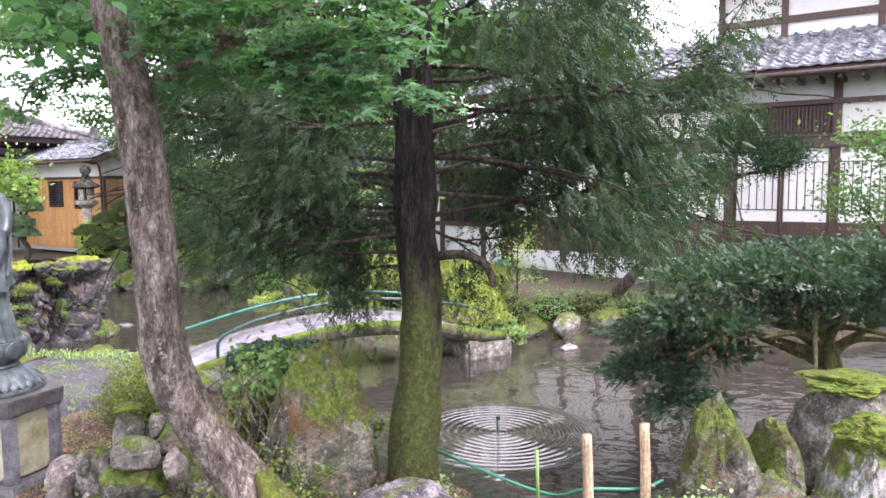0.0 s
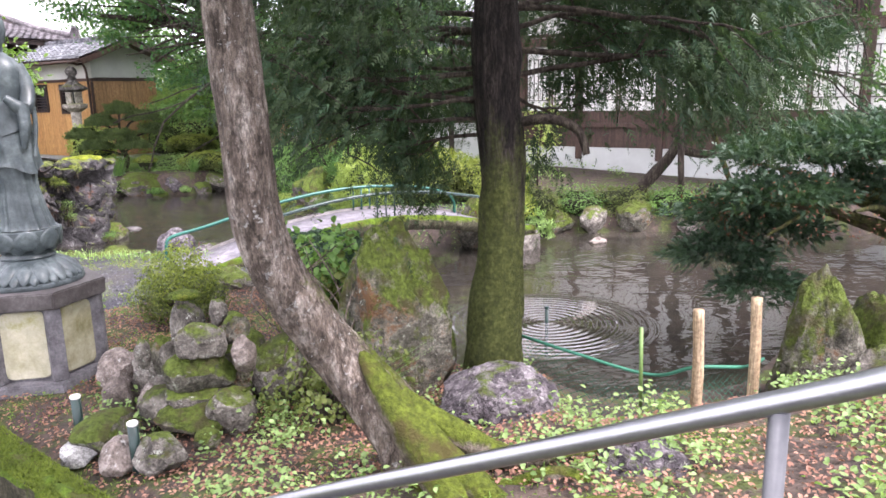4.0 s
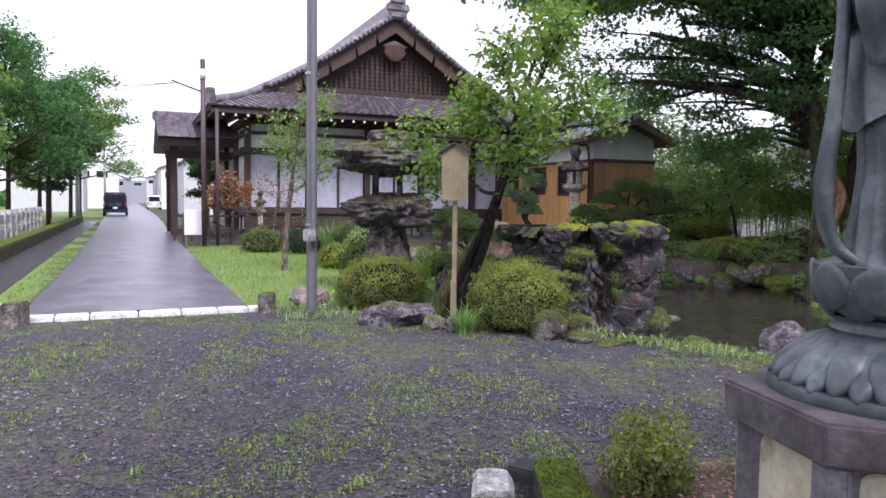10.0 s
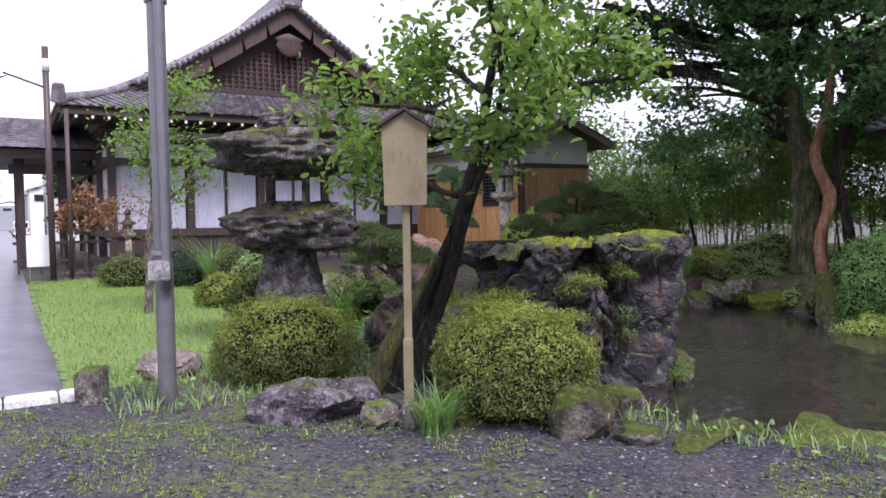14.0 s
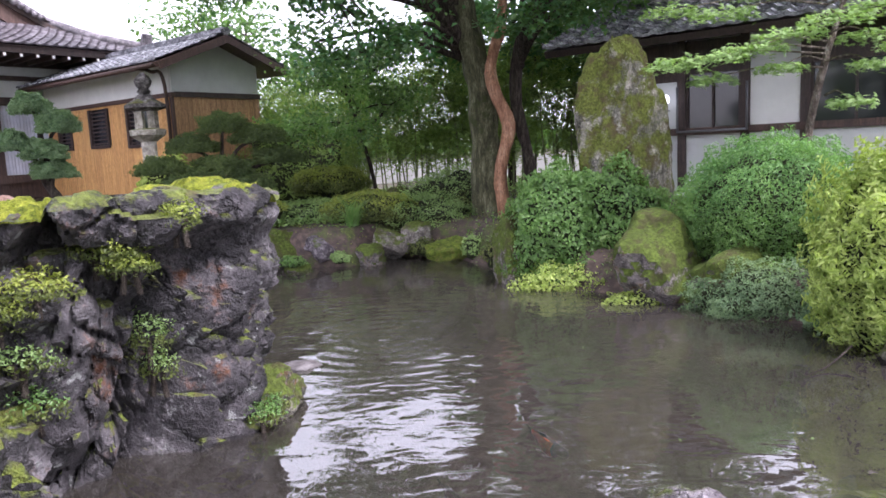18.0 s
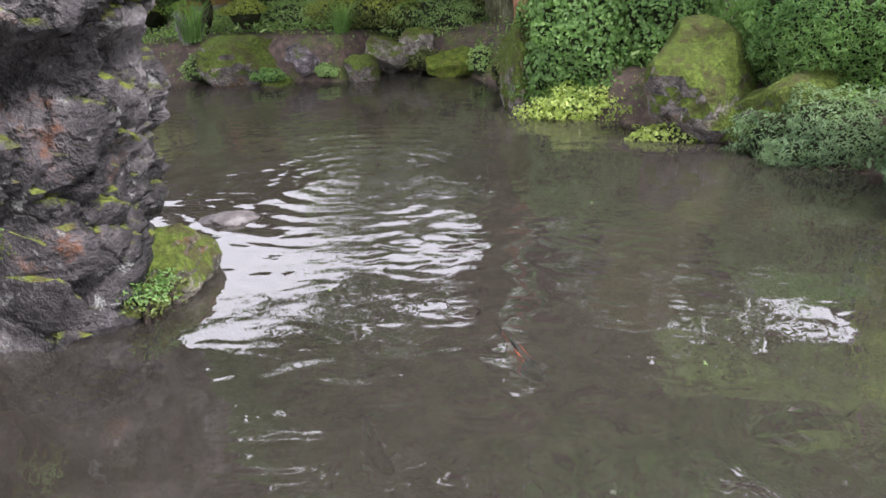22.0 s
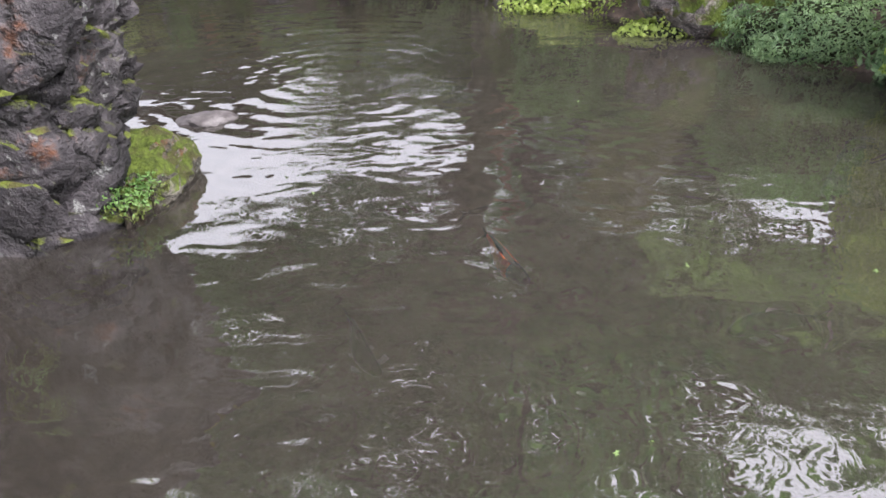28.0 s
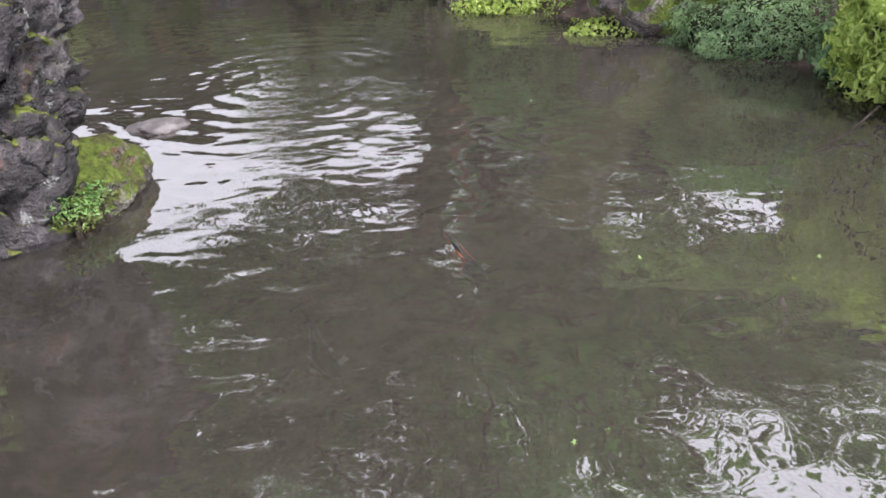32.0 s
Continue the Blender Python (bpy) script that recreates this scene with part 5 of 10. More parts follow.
# ---- the bronze figure on its six-sided pedestal ----
PX, PY, PZ = -3.688, 5.851, 0.118
TURN6 = radians(-49.2)
ped = thing("statue_pedestal", (PX, PY, PZ), "six-sided granite pedestal with stained plaster panels", "pedestal")
bm = bmesh.new()
prism(bm, 6, 0.52, 0.5, -0.1, 0.1, turn=TURN6 - radians(30), bevel=0.012)
part("base_slab", bm, M["pedestal"], ped)
bm = bmesh.new()
prism(bm, 6, 0.395, 0.395, 0.1, 0.65, turn=TURN6 - radians(30))
part("core", bm, M["pedestal"], ped)
for k in range(6):
    a = TURN6 + k * math.pi / 3
    o = part("corner_pillar", boxed(-0.05, -0.052, 0.1, 0.045, 0.052, 0.65, bevel=0.008), M["pedestal"], ped)
    o.matrix_basis = pose(0.412 * math.cos(a), 0.412 * math.sin(a), 0, 0, 0, math.degrees(a))
    a += math.pi / 6
    bm = bmesh.new()
    rim = []
    for cy_, cz_, a0 in ((0.1, 0.57, 0), (-0.1, 0.57, 90), (-0.1, 0.18, 180), (0.1, 0.18, 270)):
        for q in range(7):
            g = radians(a0 + q * 15)
            rim.append((cy_ + 0.058 * math.cos(g), cz_ + 0.058 * math.sin(g)))
    back = [bm.verts.new((-0.012, y_, z_)) for y_, z_ in rim]
    front = [bm.verts.new((0.006, y_, z_)) for y_, z_ in rim]
    inner = [bm.verts.new((0.012, y_ * 0.95, 0.375 + (z_ - 0.375) * 0.97)) for y_, z_ in rim]
    for k_ in range(len(rim)):
        l_ = (k_ + 1) % len(rim)
        bm.faces.new((back[k_], back[l_], front[l_], front[k_]))
        bm.faces.new((front[k_], front[l_], inner[l_], inner[k_]))
    bm.faces.new(inner)
    o = part("plaster_panel", bm, M["panel"], ped, "cream plaster panel stained green")
    o.matrix_basis = pose(0.349 * math.cos(a), 0.349 * math.sin(a), 0, 0, 0, math.degrees(a))
bm = bmesh.new()
prism(bm, 6, 0.5, 0.51, 0.65, 0.777, turn=TURN6 - radians(30), bevel=0.01)
part("top_slab", bm, M["slab"], ped, "brown-stained overhanging top slab")

bm = bmesh.new()


def add_lathe(target, profile, sides, petals=0, depth=0.0, sx=1.0, sy=1.0, fold=None, dx=0.0, dy=0.0):
    rings = []
    for r, z in profile:
        ring = []
        for i in range(sides):
            a = 2 * math.pi * i / sides
            k = 1.0 + (depth * (abs(math.cos(a * petals / 2)) ** 0.5 - 0.6) if petals else 0)
            if fold:
                k += fold(a, z)
            ring.append(target.verts.new((dx + r * k * sx * math.cos(a), dy + r * k * sy * math.sin(a), z)))
        rings.append(ring)
    for p, q in zip(rings, rings[1:]):
        for i in range(sides):
            target.faces.new((p[i], p[(i + 1) % sides], q[(i + 1) % sides], q[i]))
    target.faces.new(rings[0][::-1])
    target.faces.new(rings[-1])


def add_petal(target, angle, r, z, width, length, thick, tip):
    """A pointed, bulging lotus petal that leans out by `tip` degrees from upright."""
    made = bmesh.ops.create_uvsphere(target, u_segments=14, v_segments=10, radius=1.0)["verts"]
    m = Matrix.Rotation(angle, 4, "Z") @ Matrix.Translation((r, 0, z)) @ Matrix.Rotation(radians(tip), 4, "Y") @ Matrix.Diagonal((thick, width, length, 1))
    for v in made:
        c = v.co.copy()
        k = 1 - 0.35 * max(c.z, 0) ** 2
        v.co = m @ Vector((c.x + 0.25 * c.z * c.z, c.y * k, c.z))


add_lathe(bm, [(0.41, 0.0), (0.42, 0.02), (0.41, 0.045), (0.38, 0.05)], 48)
add_lathe(bm, [(0.375, 0.05), (0.37, 0.08), (0.345, 0.12), (0.30, 0.165), (0.24, 0.2), (0.2, 0.215)], 48)
for k in range(16):
    add_petal(bm, 2 * math.pi * k / 16, 0.315, 0.125, 0.066, 0.125, 0.035, 128)
for k in range(16):
    add_petal(bm, 2 * math.pi * (k + 0.5) / 16, 0.345, 0.085, 0.05, 0.085, 0.03, 120)
add_lathe(bm, [(0.20, 0.21), (0.215, 0.228), (0.2, 0.245), (0.2, 0.262), (0.215, 0.275)], 48)
add_lathe(bm, [(0.19, 0.27), (0.235, 0.3), (0.262, 0.34), (0.276, 0.40), (0.28, 0.455), (0.265, 0.46), (0.25, 0.445)], 48)
for k in range(9):
    add_petal(bm, 2 * math.pi * k / 9, 0.262, 0.385, 0.098, 0.085, 0.022, 8)
    add_petal(bm, 2 * math.pi * (k + 0.5) / 9, 0.24, 0.325, 0.075, 0.065, 0.02, 30)


def sheet(profile, folds, seed, hem=0.0, sx=1.0, sy=0.8, sides=120):
    """A layer of cloth round the figure: (radius, height, sway) rows, with folds that fade upwards and an uneven hem."""
    rings = []
    n = len(profile)
    for q, (r, z, sway) in enumerate(profile):
        low = 1 - q / (n - 1)
        ring = []
        for i in range(sides):
            a = 2 * math.pi * i / sides
            f = 0.0
            for fr, am, ph in folds:
                f += am * (1 - 2 * abs(math.sin(fr * a / 2 + ph + 1.4 * z + 0.8 * math.sin(a * 2 + seed)))) * (0.25 + 0.75 * low)
            drape = 0.022 * math.sin(26 * z + 7 * math.cos(a - 0.8 + seed) + seed)
            k = 1 + f + drape * (1 if hem else 0.4)
            zz = z - hem * low * (0.5 + 0.5 * math.sin(3 * a + seed * 1.7))
            ring.append(bm.verts.new((sway + r * k * sx * math.cos(a), r * k * sy * math.sin(a), zz)))
        rings.append(ring)
    for p, q in zip(rings, rings[1:]):
        for i in range(sides):
            bm.faces.new((p[i], p[(i + 1) % sides], q[(i + 1) % sides], q[i]))
    bm.faces.new(rings[0][::-1])
    bm.faces.new(rings[-1])


def rows_between(a, b, n):
    return [tuple(x + (y - x) * (k / (n - 1)) for x, y in zip(a, b)) for k in range(n)]


sheet([(0.215, 0.455, 0.02)] + rows_between((0.2, 0.47, 0.02), (0.15, 0.78, 0.0), 9) + rows_between((0.15, 0.82, 0.0), (0.16, 1.1, -0.01), 4), [(13, 0.075, 0.3), (7, 0.06, 1.1), (21, 0.03, 2.0)], 1.0)
sheet([(0.205, 0.98, 0.0)] + rows_between((0.2, 0.995, 0.0), (0.175, 1.32, -0.02), 9), [(9, 0.05, 0.8), (5, 0.05, 0.2)], 2.3, 0.07)
sheet([(0.2, 1.27, -0.02)] + rows_between((0.195, 1.285, -0.02), (0.15, 1.5, -0.02), 7), [(7, 0.045, 0.1), (11, 0.03, 0.9)], 4.1, 0.05)
sheet(rows_between((0.15, 1.45, -0.02), (0.175, 1.68, -0.02), 6) + [(0.165, 1.76, -0.02), (0.12, 1.82, -0.02), (0.05, 1.87, -0.02)], [(5, 0.03, 0.4), (9, 0.02, 0.2)], 0.7)
add_lathe(bm, [(0.045, 1.84), (0.05, 1.93), (0.078, 1.97), (0.088, 2.04), (0.08, 2.11), (0.06, 2.15), (0.05, 2.2), (0.035, 2.25), (0.01, 2.27)], 32, dx=-0.02)
for sgn in (-1, 1):
    tube(bm, [(sgn * 0.13 - 0.02, 0.0, 1.77), (sgn * 0.185 - 0.02, -0.03, 1.58), (sgn * 0.16 - 0.02, -0.12, 1.43), (sgn * 0.04 - 0.02, -0.17, 1.52)], [0.055, 0.06, 0.062, 0.03], 16, 0.2)
    tube(bm, [(sgn * 0.15 - 0.02, -0.13, 1.46), (sgn * 0.155 - 0.02, -0.15, 1.3), (sgn * 0.13 - 0.02, -0.14, 1.12)], [0.06, 0.05, 0.02], 14, 0.3)
# the long scarf that hangs clear of the robe
for o_ in (-0.014, 0.0, 0.014):
    tube(bm, [(-0.17, -0.02 + o_, 1.62), (-0.225, -0.03 + o_, 1.5), (-0.235, -0.05 + o_, 1.25), (-0.25, -0.05 + o_ * 1.6, 0.98), (-0.275, -0.05 + o_ * 2, 0.72), (-0.245, -0.06 + o_ * 1.5, 0.54), (-0.17, -0.09 + o_, 0.465)], [0.022, 0.022, 0.02, 0.022, 0.026, 0.022, 0.016], 10)
tube(bm, [(0.19, -0.04, 1.5), (0.2, -0.07, 1.3), (0.17, -0.1, 1.05)], [0.022, 0.02, 0.012], 10)
statue = part("statue", bm, M["bronze"], None, "", True)
statue.data.set_sharp_from_angle(angle=radians(50))
statue.matrix_basis = pose(PX - 0.01, PY, PZ + 0.775, 0, 0, 20) @ Matrix.Diagonal((0.87, 0.87, 0.9, 1))
tagged(statue, "grey-green patinated bronze robed figure on a lotus base", "statue")

# ---- moss-grown curb and gutter along the bed ----
def along(points, step):
    out, acc = [], 0.0
    for (x0, y0), (x1, y1) in zip(points, points[1:]):
        L = math.hypot(x1 - x0, y1 - y0)
        n = max(1, int(round(L / step)))
        for i in range(n):
            out.append((x0 + (x1 - x0) * i / n, y0 + (y1 - y0) * i / n, x0 + (x1 - x0) * (i + 1) / n, y0 + (y1 - y0) * (i + 1) / n))
    return out


def strip(name, points, left, right, z0, z1, material, parent, label="", rough=0.012, step=0.08):
    """A wall along a line, from `left` to `right` of it, with a worn top."""
    bm = bmesh.new()
    pts = [(s[0], s[1]) for s in along(points, step)] + [points[-1]]
    rings = []
    for i, (x, y) in enumerate(pts):
        x0, y0 = pts[max(i - 1, 0)]
        x1, y1 = pts[min(i + 1, len(pts) - 1)]
        d = Vector((x1 - x0, y1 - y0, 0)).normalized()
        n = Vector((-d.y, d.x, 0))
        p = Vector((x, y, 0))
        jit = [rough * noise.noise(Vector((x * 6, y * 6, k * 3.1))) for k in range(6)]
        prof = [(left, z0), (left + jit[0], z1 - 0.03 + jit[1]), (left - 0.025, z1 + jit[2]), ((left + right) / 2, z1 + 0.012 + 2 * jit[3]), (right + 0.025, z1 + jit[4]), (right + jit[5], z1 - 0.03 + jit[0]), (right, z0)]
        rings.append([bm.verts.new(p + n * a + Vector((0, 0, z))) for a, z in prof])
    for a, b_ in zip(rings, rings[1:]):
        for k in range(6):
            bm.faces.new((a[k], a[k + 1], b_[k + 1], b_[k]))
    bm.faces.new(rings[0])
    bm.faces.new(rings[-1][::-1])
    return part(name, bm, M[material], parent, label, False)


curb = thing("garden_curb", (0, 0, 0), "low moss-covered stone curb round the planted bed", "curb", kind="structure")
C0, C1, C2, C3, C4 = (-5.06, 6.64), (-4.8, 6.2), (-4.42, 5.74), (-4.0, 5.26), (-2.29, 3.81)
strip("mossy_block", [C0, C1], 0.02, -0.2, -0.15, 0.16, "mosscurb", curb)
strip("block_footing", [C1, C2, C3], -0.005, -0.2, -0.15, 0.088, "mosscurb", curb, "mossy footing under the bare slab", 0.008)
for (x0, y0), (x1, y1), h_ in ((C1, C3, 0.155),):
    L_ = math.hypot(x1 - x0, y1 - y0)
    o = part("bare_block", boxed(0, -0.2, 0.09, L_, 0.0, h_, bevel=0.008), M["curb"], curb, "bare pale concrete slab")
    o.matrix_basis = pose(x0, y0, 0, 0, 0, math.degrees(math.atan2(y1 - y0, x1 - x0)))
strip("mossy_block", [C3, (-3.14, 4.51), C4, (-1.74, 3.33), (-1.46, 2.98)], 0.02, -0.2, -0.15, 0.2, "mosscurb", curb, "curb under thick green moss", 0.03)
gut = thing("gutter", (0, 0, 0), "shallow stone gutter with wet gravel and moss", "gutter", kind="structure")
strip("outer_block", [(-5.46, 6.55), (-5.31, 6.28)], 0.09, -0.12, -0.15, 0.06, "curb", gut)
strip("outer_moss_block", [(-5.3, 6.27), (-4.93, 5.68), (-4.46, 5.1), (-4.25, 4.9)], 0.1, -0.11, -0.15, 0.018, "mosscurb", gut, "", 0.03)
part("dark_outlet", boxed(-5.4, 6.56, -0.1, -5.22, 6.74, 0.09, bevel=0.01), M["tyre"], gut, "dark square gutter outlet")
strip("channel_bed", [(-5.28, 6.58), (-5.07, 6.2), (-4.7, 5.66), (-4.2, 5.04), (-3.85, 4.8)], 0.09, -0.09, -0.2, 0.012, "gutterbed", gut, "wet gutter bed darkened for the shade of the channel")
strip("concrete_edge", [(-4.12, 4.86), (-3.3, 4.22), (-2.65, 3.7), (-2.1, 3.2), (-1.9, 2.9)], 0.12, -0.06, -0.1, 0.012, "edgemix", gut, "worn concrete edge sunk in the gravel", 0.02)
bm = bmesh.new()
prism(bm, 24, 0.1, 0.1, 0.0, 0.018, bevel=0.005)
o = part("drain_cover", bm, M["round"], None, "", False)
o.matrix_basis = pose(-4.23, 4.52, 0.012)
tagged(o, "round grey drain cover in the gravel", "drain cover")

# ---- stones heaped beside the pedestal ----
G1 = "stones of the rockery"
for x, y, w, h, z, mat_, lab in (
    (-2.94, 5.48, 0.34, 0.30, 0.14, "round", "smooth brown-grey boulder in the rockery"), (-2.80, 5.13, 0.24, 0.27, 0.14, "round", "angular purple-grey stone in the rockery"),
    (-2.58, 5.07, 0.2, 0.2, 0.14, "round", "small grey stone of the rockery"), (-2.68, 4.62, 0.40, 0.2, 0.14, "mossy", "flat stone with moss on its rim"),
    (-2.79, 4.50, 0.28, 0.14, 0.1, "curb", "pale broken stone slab on edge"), (-2.48, 4.31, 0.24, 0.2, 0.12, "round", "smooth egg-shaped brown stone"),
    (-2.22, 4.24, 0.28, 0.22, 0.15, "stone", "angular brown stone of the rockery"), (-2.16, 4.86, 0.54, 0.26, 0.12, "mossy", "broad mossy base stone of the stack"),
    (-2.66, 5.68, 0.42, 0.3, 0.14, "mossy", "mossy slab behind the stack"), (-1.75, 5.34, 0.46, 0.4, 0.14, "stone", "large rounded stone with orange lichen"),
    (-2.04, 4.52, 0.17, 0.13, 0.14, "mossy", "small stone covered in moss"), (-2.16, 4.9, 0.46, 0.2, 0.26, "stone", "grey slab in the stone stack"),
    (-2.16, 4.9, 0.44, 0.26, 0.38, "mossy", "moss-covered block in the stone stack"), (-2.14, 4.88, 0.30, 0.28, 0.56, "stone", "rounded lichen stone on the stack"),
    (-1.89, 4.9, 0.17, 0.24, 0.48, "round", "pale smooth stone set upright"), (-2.55, 4.95, 0.11, 0.2, 0.5, "stone", "small pale stone in the heap"),
    (-2.45, 5.0, 0.14, 0.24, 0.46, "mossy", "small mossy stone in the heap"), (-2.36, 4.95, 0.15, 0.24, 0.46, "stone", "small grey stone in the heap"),
    (-2.34, 5.25, 0.22, 0.5, 0.42, "stone", "upright stone with a cap of moss"), (-2.12, 5.2, 0.13, 0.2, 0.7, "stone", "small upright stone in the heap"),
    (-2.0, 5.15, 0.2, 0.2, 0.6, "mossy", "moss cushion on a stone"), (-2.5, 5.3, 0.5, 0.5, 0.1, "stone", "half-buried stone of the rockery"), (-2.1, 5.3, 0.5, 0.55, 0.1, "mossy", "half-buried mossy stone of the rockery"),
    (-2.4, 4.85, 0.3, 0.3, 0.14, "stone", "squat pale stone of the rockery"), (-1.95, 4.75, 0.3, 0.3, 0.14, "stone", "squat grey stone of the rockery")):
    boulder("rockery_stone", x, y, z + h / 2, (w / 2 * 1.08, w / 2 * 0.95, h / 2 * 1.12), lab, mat_, (x * 97 + y * 31) % 90, sub=4, uneven=0.15, group=G1, facets=8)
boulder("moss_cushion", -2.34, 5.25, 0.92, (0.11, 0.1, 0.035), "thick cap of green moss on a stone", "allmoss", 10, sub=3, category="moss")
for x, y in ((-2.88, 4.68), (-2.37, 4.28)):
    p = thing("garden_light", (x, y, gz(x, y)), "dark green garden light post with a white top", "garden light", "pair of garden lights")
    bm = bmesh.new()
    prism(bm, 16, 0.03, 0.03, -0.1, 0.29)
    part("post", bm, M["dark_rail"], p, "", True)
    bm = bmesh.new()
    prism(bm, 16, 0.032, 0.032, 0.29, 0.31, bevel=0.004)
    part("cap", bm, M["plaster"], p, "white cap")

# ---- boulders of the mound ----
def peaked(name, x, y, z, radii, label, material, rot, seed, top=0.55, category="rock", sub=5, lean=0.0):
    """A rock that narrows to a blunt peak, with broken faces."""
    bm = bmesh.new()
    bmesh.ops.create_icosphere(bm, subdivisions=sub, radius=1.0)
    off = Vector((seed, seed * 1.7, seed * 0.6))
    r = np.random.RandomState(int(seed * 10) + 3)
    cuts = [(Vector(r.normal(0, 1, 3)).normalized(), r.uniform(0.7, 0.92)) for i in range(9)]
    for v in bm.verts:
        c = Vector(v.co)
        p = 2.7
        c = c * (abs(c.x) ** p + abs(c.y) ** p + abs(c.z) ** p) ** (-1 / p)
        for d, h in cuts:
            s_ = c.dot(d) - h
            if s_ > 0:
                c -= d * s_ * 0.9
        k = 1 + 0.14 * noise.noise(c * 1.3 + off) + 0.07 * (1 - 2 * abs(noise.noise(c * 3 + off))) + 0.04 * noise.noise(c * 7 + off) + 0.02 * noise.noise(c * 17 + off)
        w = 1 - (1 - top) * max(0.0, (c.z + 1) / 2) ** 1.4
        v.co = (c.x * k * w * radii[0] + lean * c.z, c.y * k * w * radii[1], c.z * k * radii[2])
    ob = part(name, bm, M[material], None, "", True)
    ob.data.set_sharp_from_angle(angle=radians(26))
    ob.matrix_basis = pose(x, y, z, 0, 0, rot)
    return tagged(ob, label, category)


peaked("mossy_boulder", -0.93, 5.25, 0.5, (0.44, 0.34, 0.84), "tall peaked rock under moss and orange lichen", "mossy", 8, 3.1, 0.66)
boulder("flat_boulder", -0.3, 4.6, 0.3, (0.42, 0.34, 0.3), "low grey boulder with moss patches", "purple", 15, sub=5, uneven=0.18, flat=0.15)
peaked("peaked_boulder", 1.97, 5.08, 0.46, (0.37, 0.32, 0.68), "peaked rock with green moss and lichen", "mossy", 40, 5.2, 0.4)
boulder("side_boulder", 2.42, 5.2, 0.34, (0.22, 0.26, 0.44), "dark grey rock beside the peaked one", "mossy", 0, sub=4)
boulder("capped_boulder", 3.05, 5.4, 0.6, (0.4, 0.36, 0.52), "pale rock with a thick moss cap", "stone", 30, sub=5, flat=0.2)
boulder("moss_cushion", 3.05, 5.4, 1.04, (0.34, 0.3, 0.07), "thick moss on a pale rock", "allmoss", 30, sub=5, category="moss", uneven=0.45)
peaked("lichen_boulder", 2.52, 4.2, 0.68, (0.27, 0.26, 0.40), "white-streaked rock with moss patches", "whiterock", 0, 2.4, 0.7)
boulder("moss_cushion", 2.55, 4.22, 1.05, (0.2, 0.19, 0.1), "cushion of green moss on a rock", "allmoss", 0, sub=5, category="moss", uneven=0.35)
boulder("small_boulder", 2.2, 4.7, 0.32, (0.24, 0.2, 0.28), "small pale rock among larger ones", "stone", 50, sub=4)
boulder("standing_stone", 4.15, 5.85, 1.3, (0.3, 0.3, 1.2), "tall standing stone with lichen and moss", "mossy", 0, sub=5, uneven=0.14)
boulder("rail_boulder", 0.3, 3.5, 0.34, (0.34, 0.24, 0.38), "blue-grey rock under the handrail", "purple", 70, sub=5)
boulder("sunken_rock", -2.75, 14.6, WATER - 0.16, (0.42, 0.3, 0.15), "brown rock just under the water", "purple", 30, sub=4)
o = limb("twig", [(-2.98, 14.35, WATER + 0.01), (-2.75, 14.5, WATER + 0.03), (-2.5, 14.68, WATER + 0.12)], [0.004, 0.006, 0.007], M["dark_bark"], None, 6)
tagged(o, "thin dead twig lying on the water", "twig")
boulder("wet_stone", -6.75, 15.0, WATER - 0.03, (0.22, 0.14, 0.08), "low dark wet stone in the water", "slab", 20, sub=4)

# ---- stakes with netting, spout, handrail ----
for x, y, top, bot in ((0.91, 4.5, 0.95, 0.05), (1.32, 4.65, 0.97, 0.0)):
    o = limb("stake", [(0, 0, bot - 0.1), (0.01, 0.0, (top + bot) / 2), (0.0, 0.01, top)], [0.036, 0.034, 0.033], M["stake"], None, 12, 0.1)
    o.matrix_basis = pose(x, y, 0)
    tagged(o, "pale round wooden stake in the bank", "stake", "stakes of the net fence")
net = thing("net_fence", (0, 0, 0), "sagging green net fence along the pond bank", "net")
NP = [(-0.25, 5.6), (0.3, 5.0), (0.72, 4.75), (0.92, 4.55), (1.3, 4.7), (1.55, 5.0)]
segs = along(NP, 0.05)
bm = bmesh.new()
for k, (x0, y0, x1, y1) in enumerate(segs):
    for j in range(7):
        za = gz(x0, y0) + 0.02 + j * 0.045 + 0.02 * noise.noise(Vector((x0 * 4, y0 * 4, j)))
        zb = gz(x1, y1) + 0.02 + (j + 1) * 0.045
        zc = gz(x1, y1) + 0.02 + (j - 1) * 0.045
        w = 0.004
        for zz in (zb, zc):
            v4 = [bm.verts.new(c) for c in ((x0, y0, za), (x0, y0, za + w), (x1, y1, zz + w), (x1, y1, zz))]
            bm.faces.new(v4)
part("mesh", bm, M["net"], net)
limb("top_cord", [(x, y, gz(x, y) + 0.38) for x, y in NP], 0.012, M["net"], net, 6)
limb("cane", [(0.62, 4.62, 0.3), (0.6, 4.6, 0.82)], 0.012, M["weed_stem"], net, 6)
sp = thing("pond_spout", (*SPOUT, WATER), "thin dark spout standing in the pond", "spout")
limb("pipe", [(0, 0, -0.4), (0, 0, 0.16)], 0.022, M["dark_rail"], sp, 10)
bm = bmesh.new()
prism(bm, 12, 0.028, 0.024, 0.16, 0.19)
part("nozzle", bm, M["dark_rail"], sp)

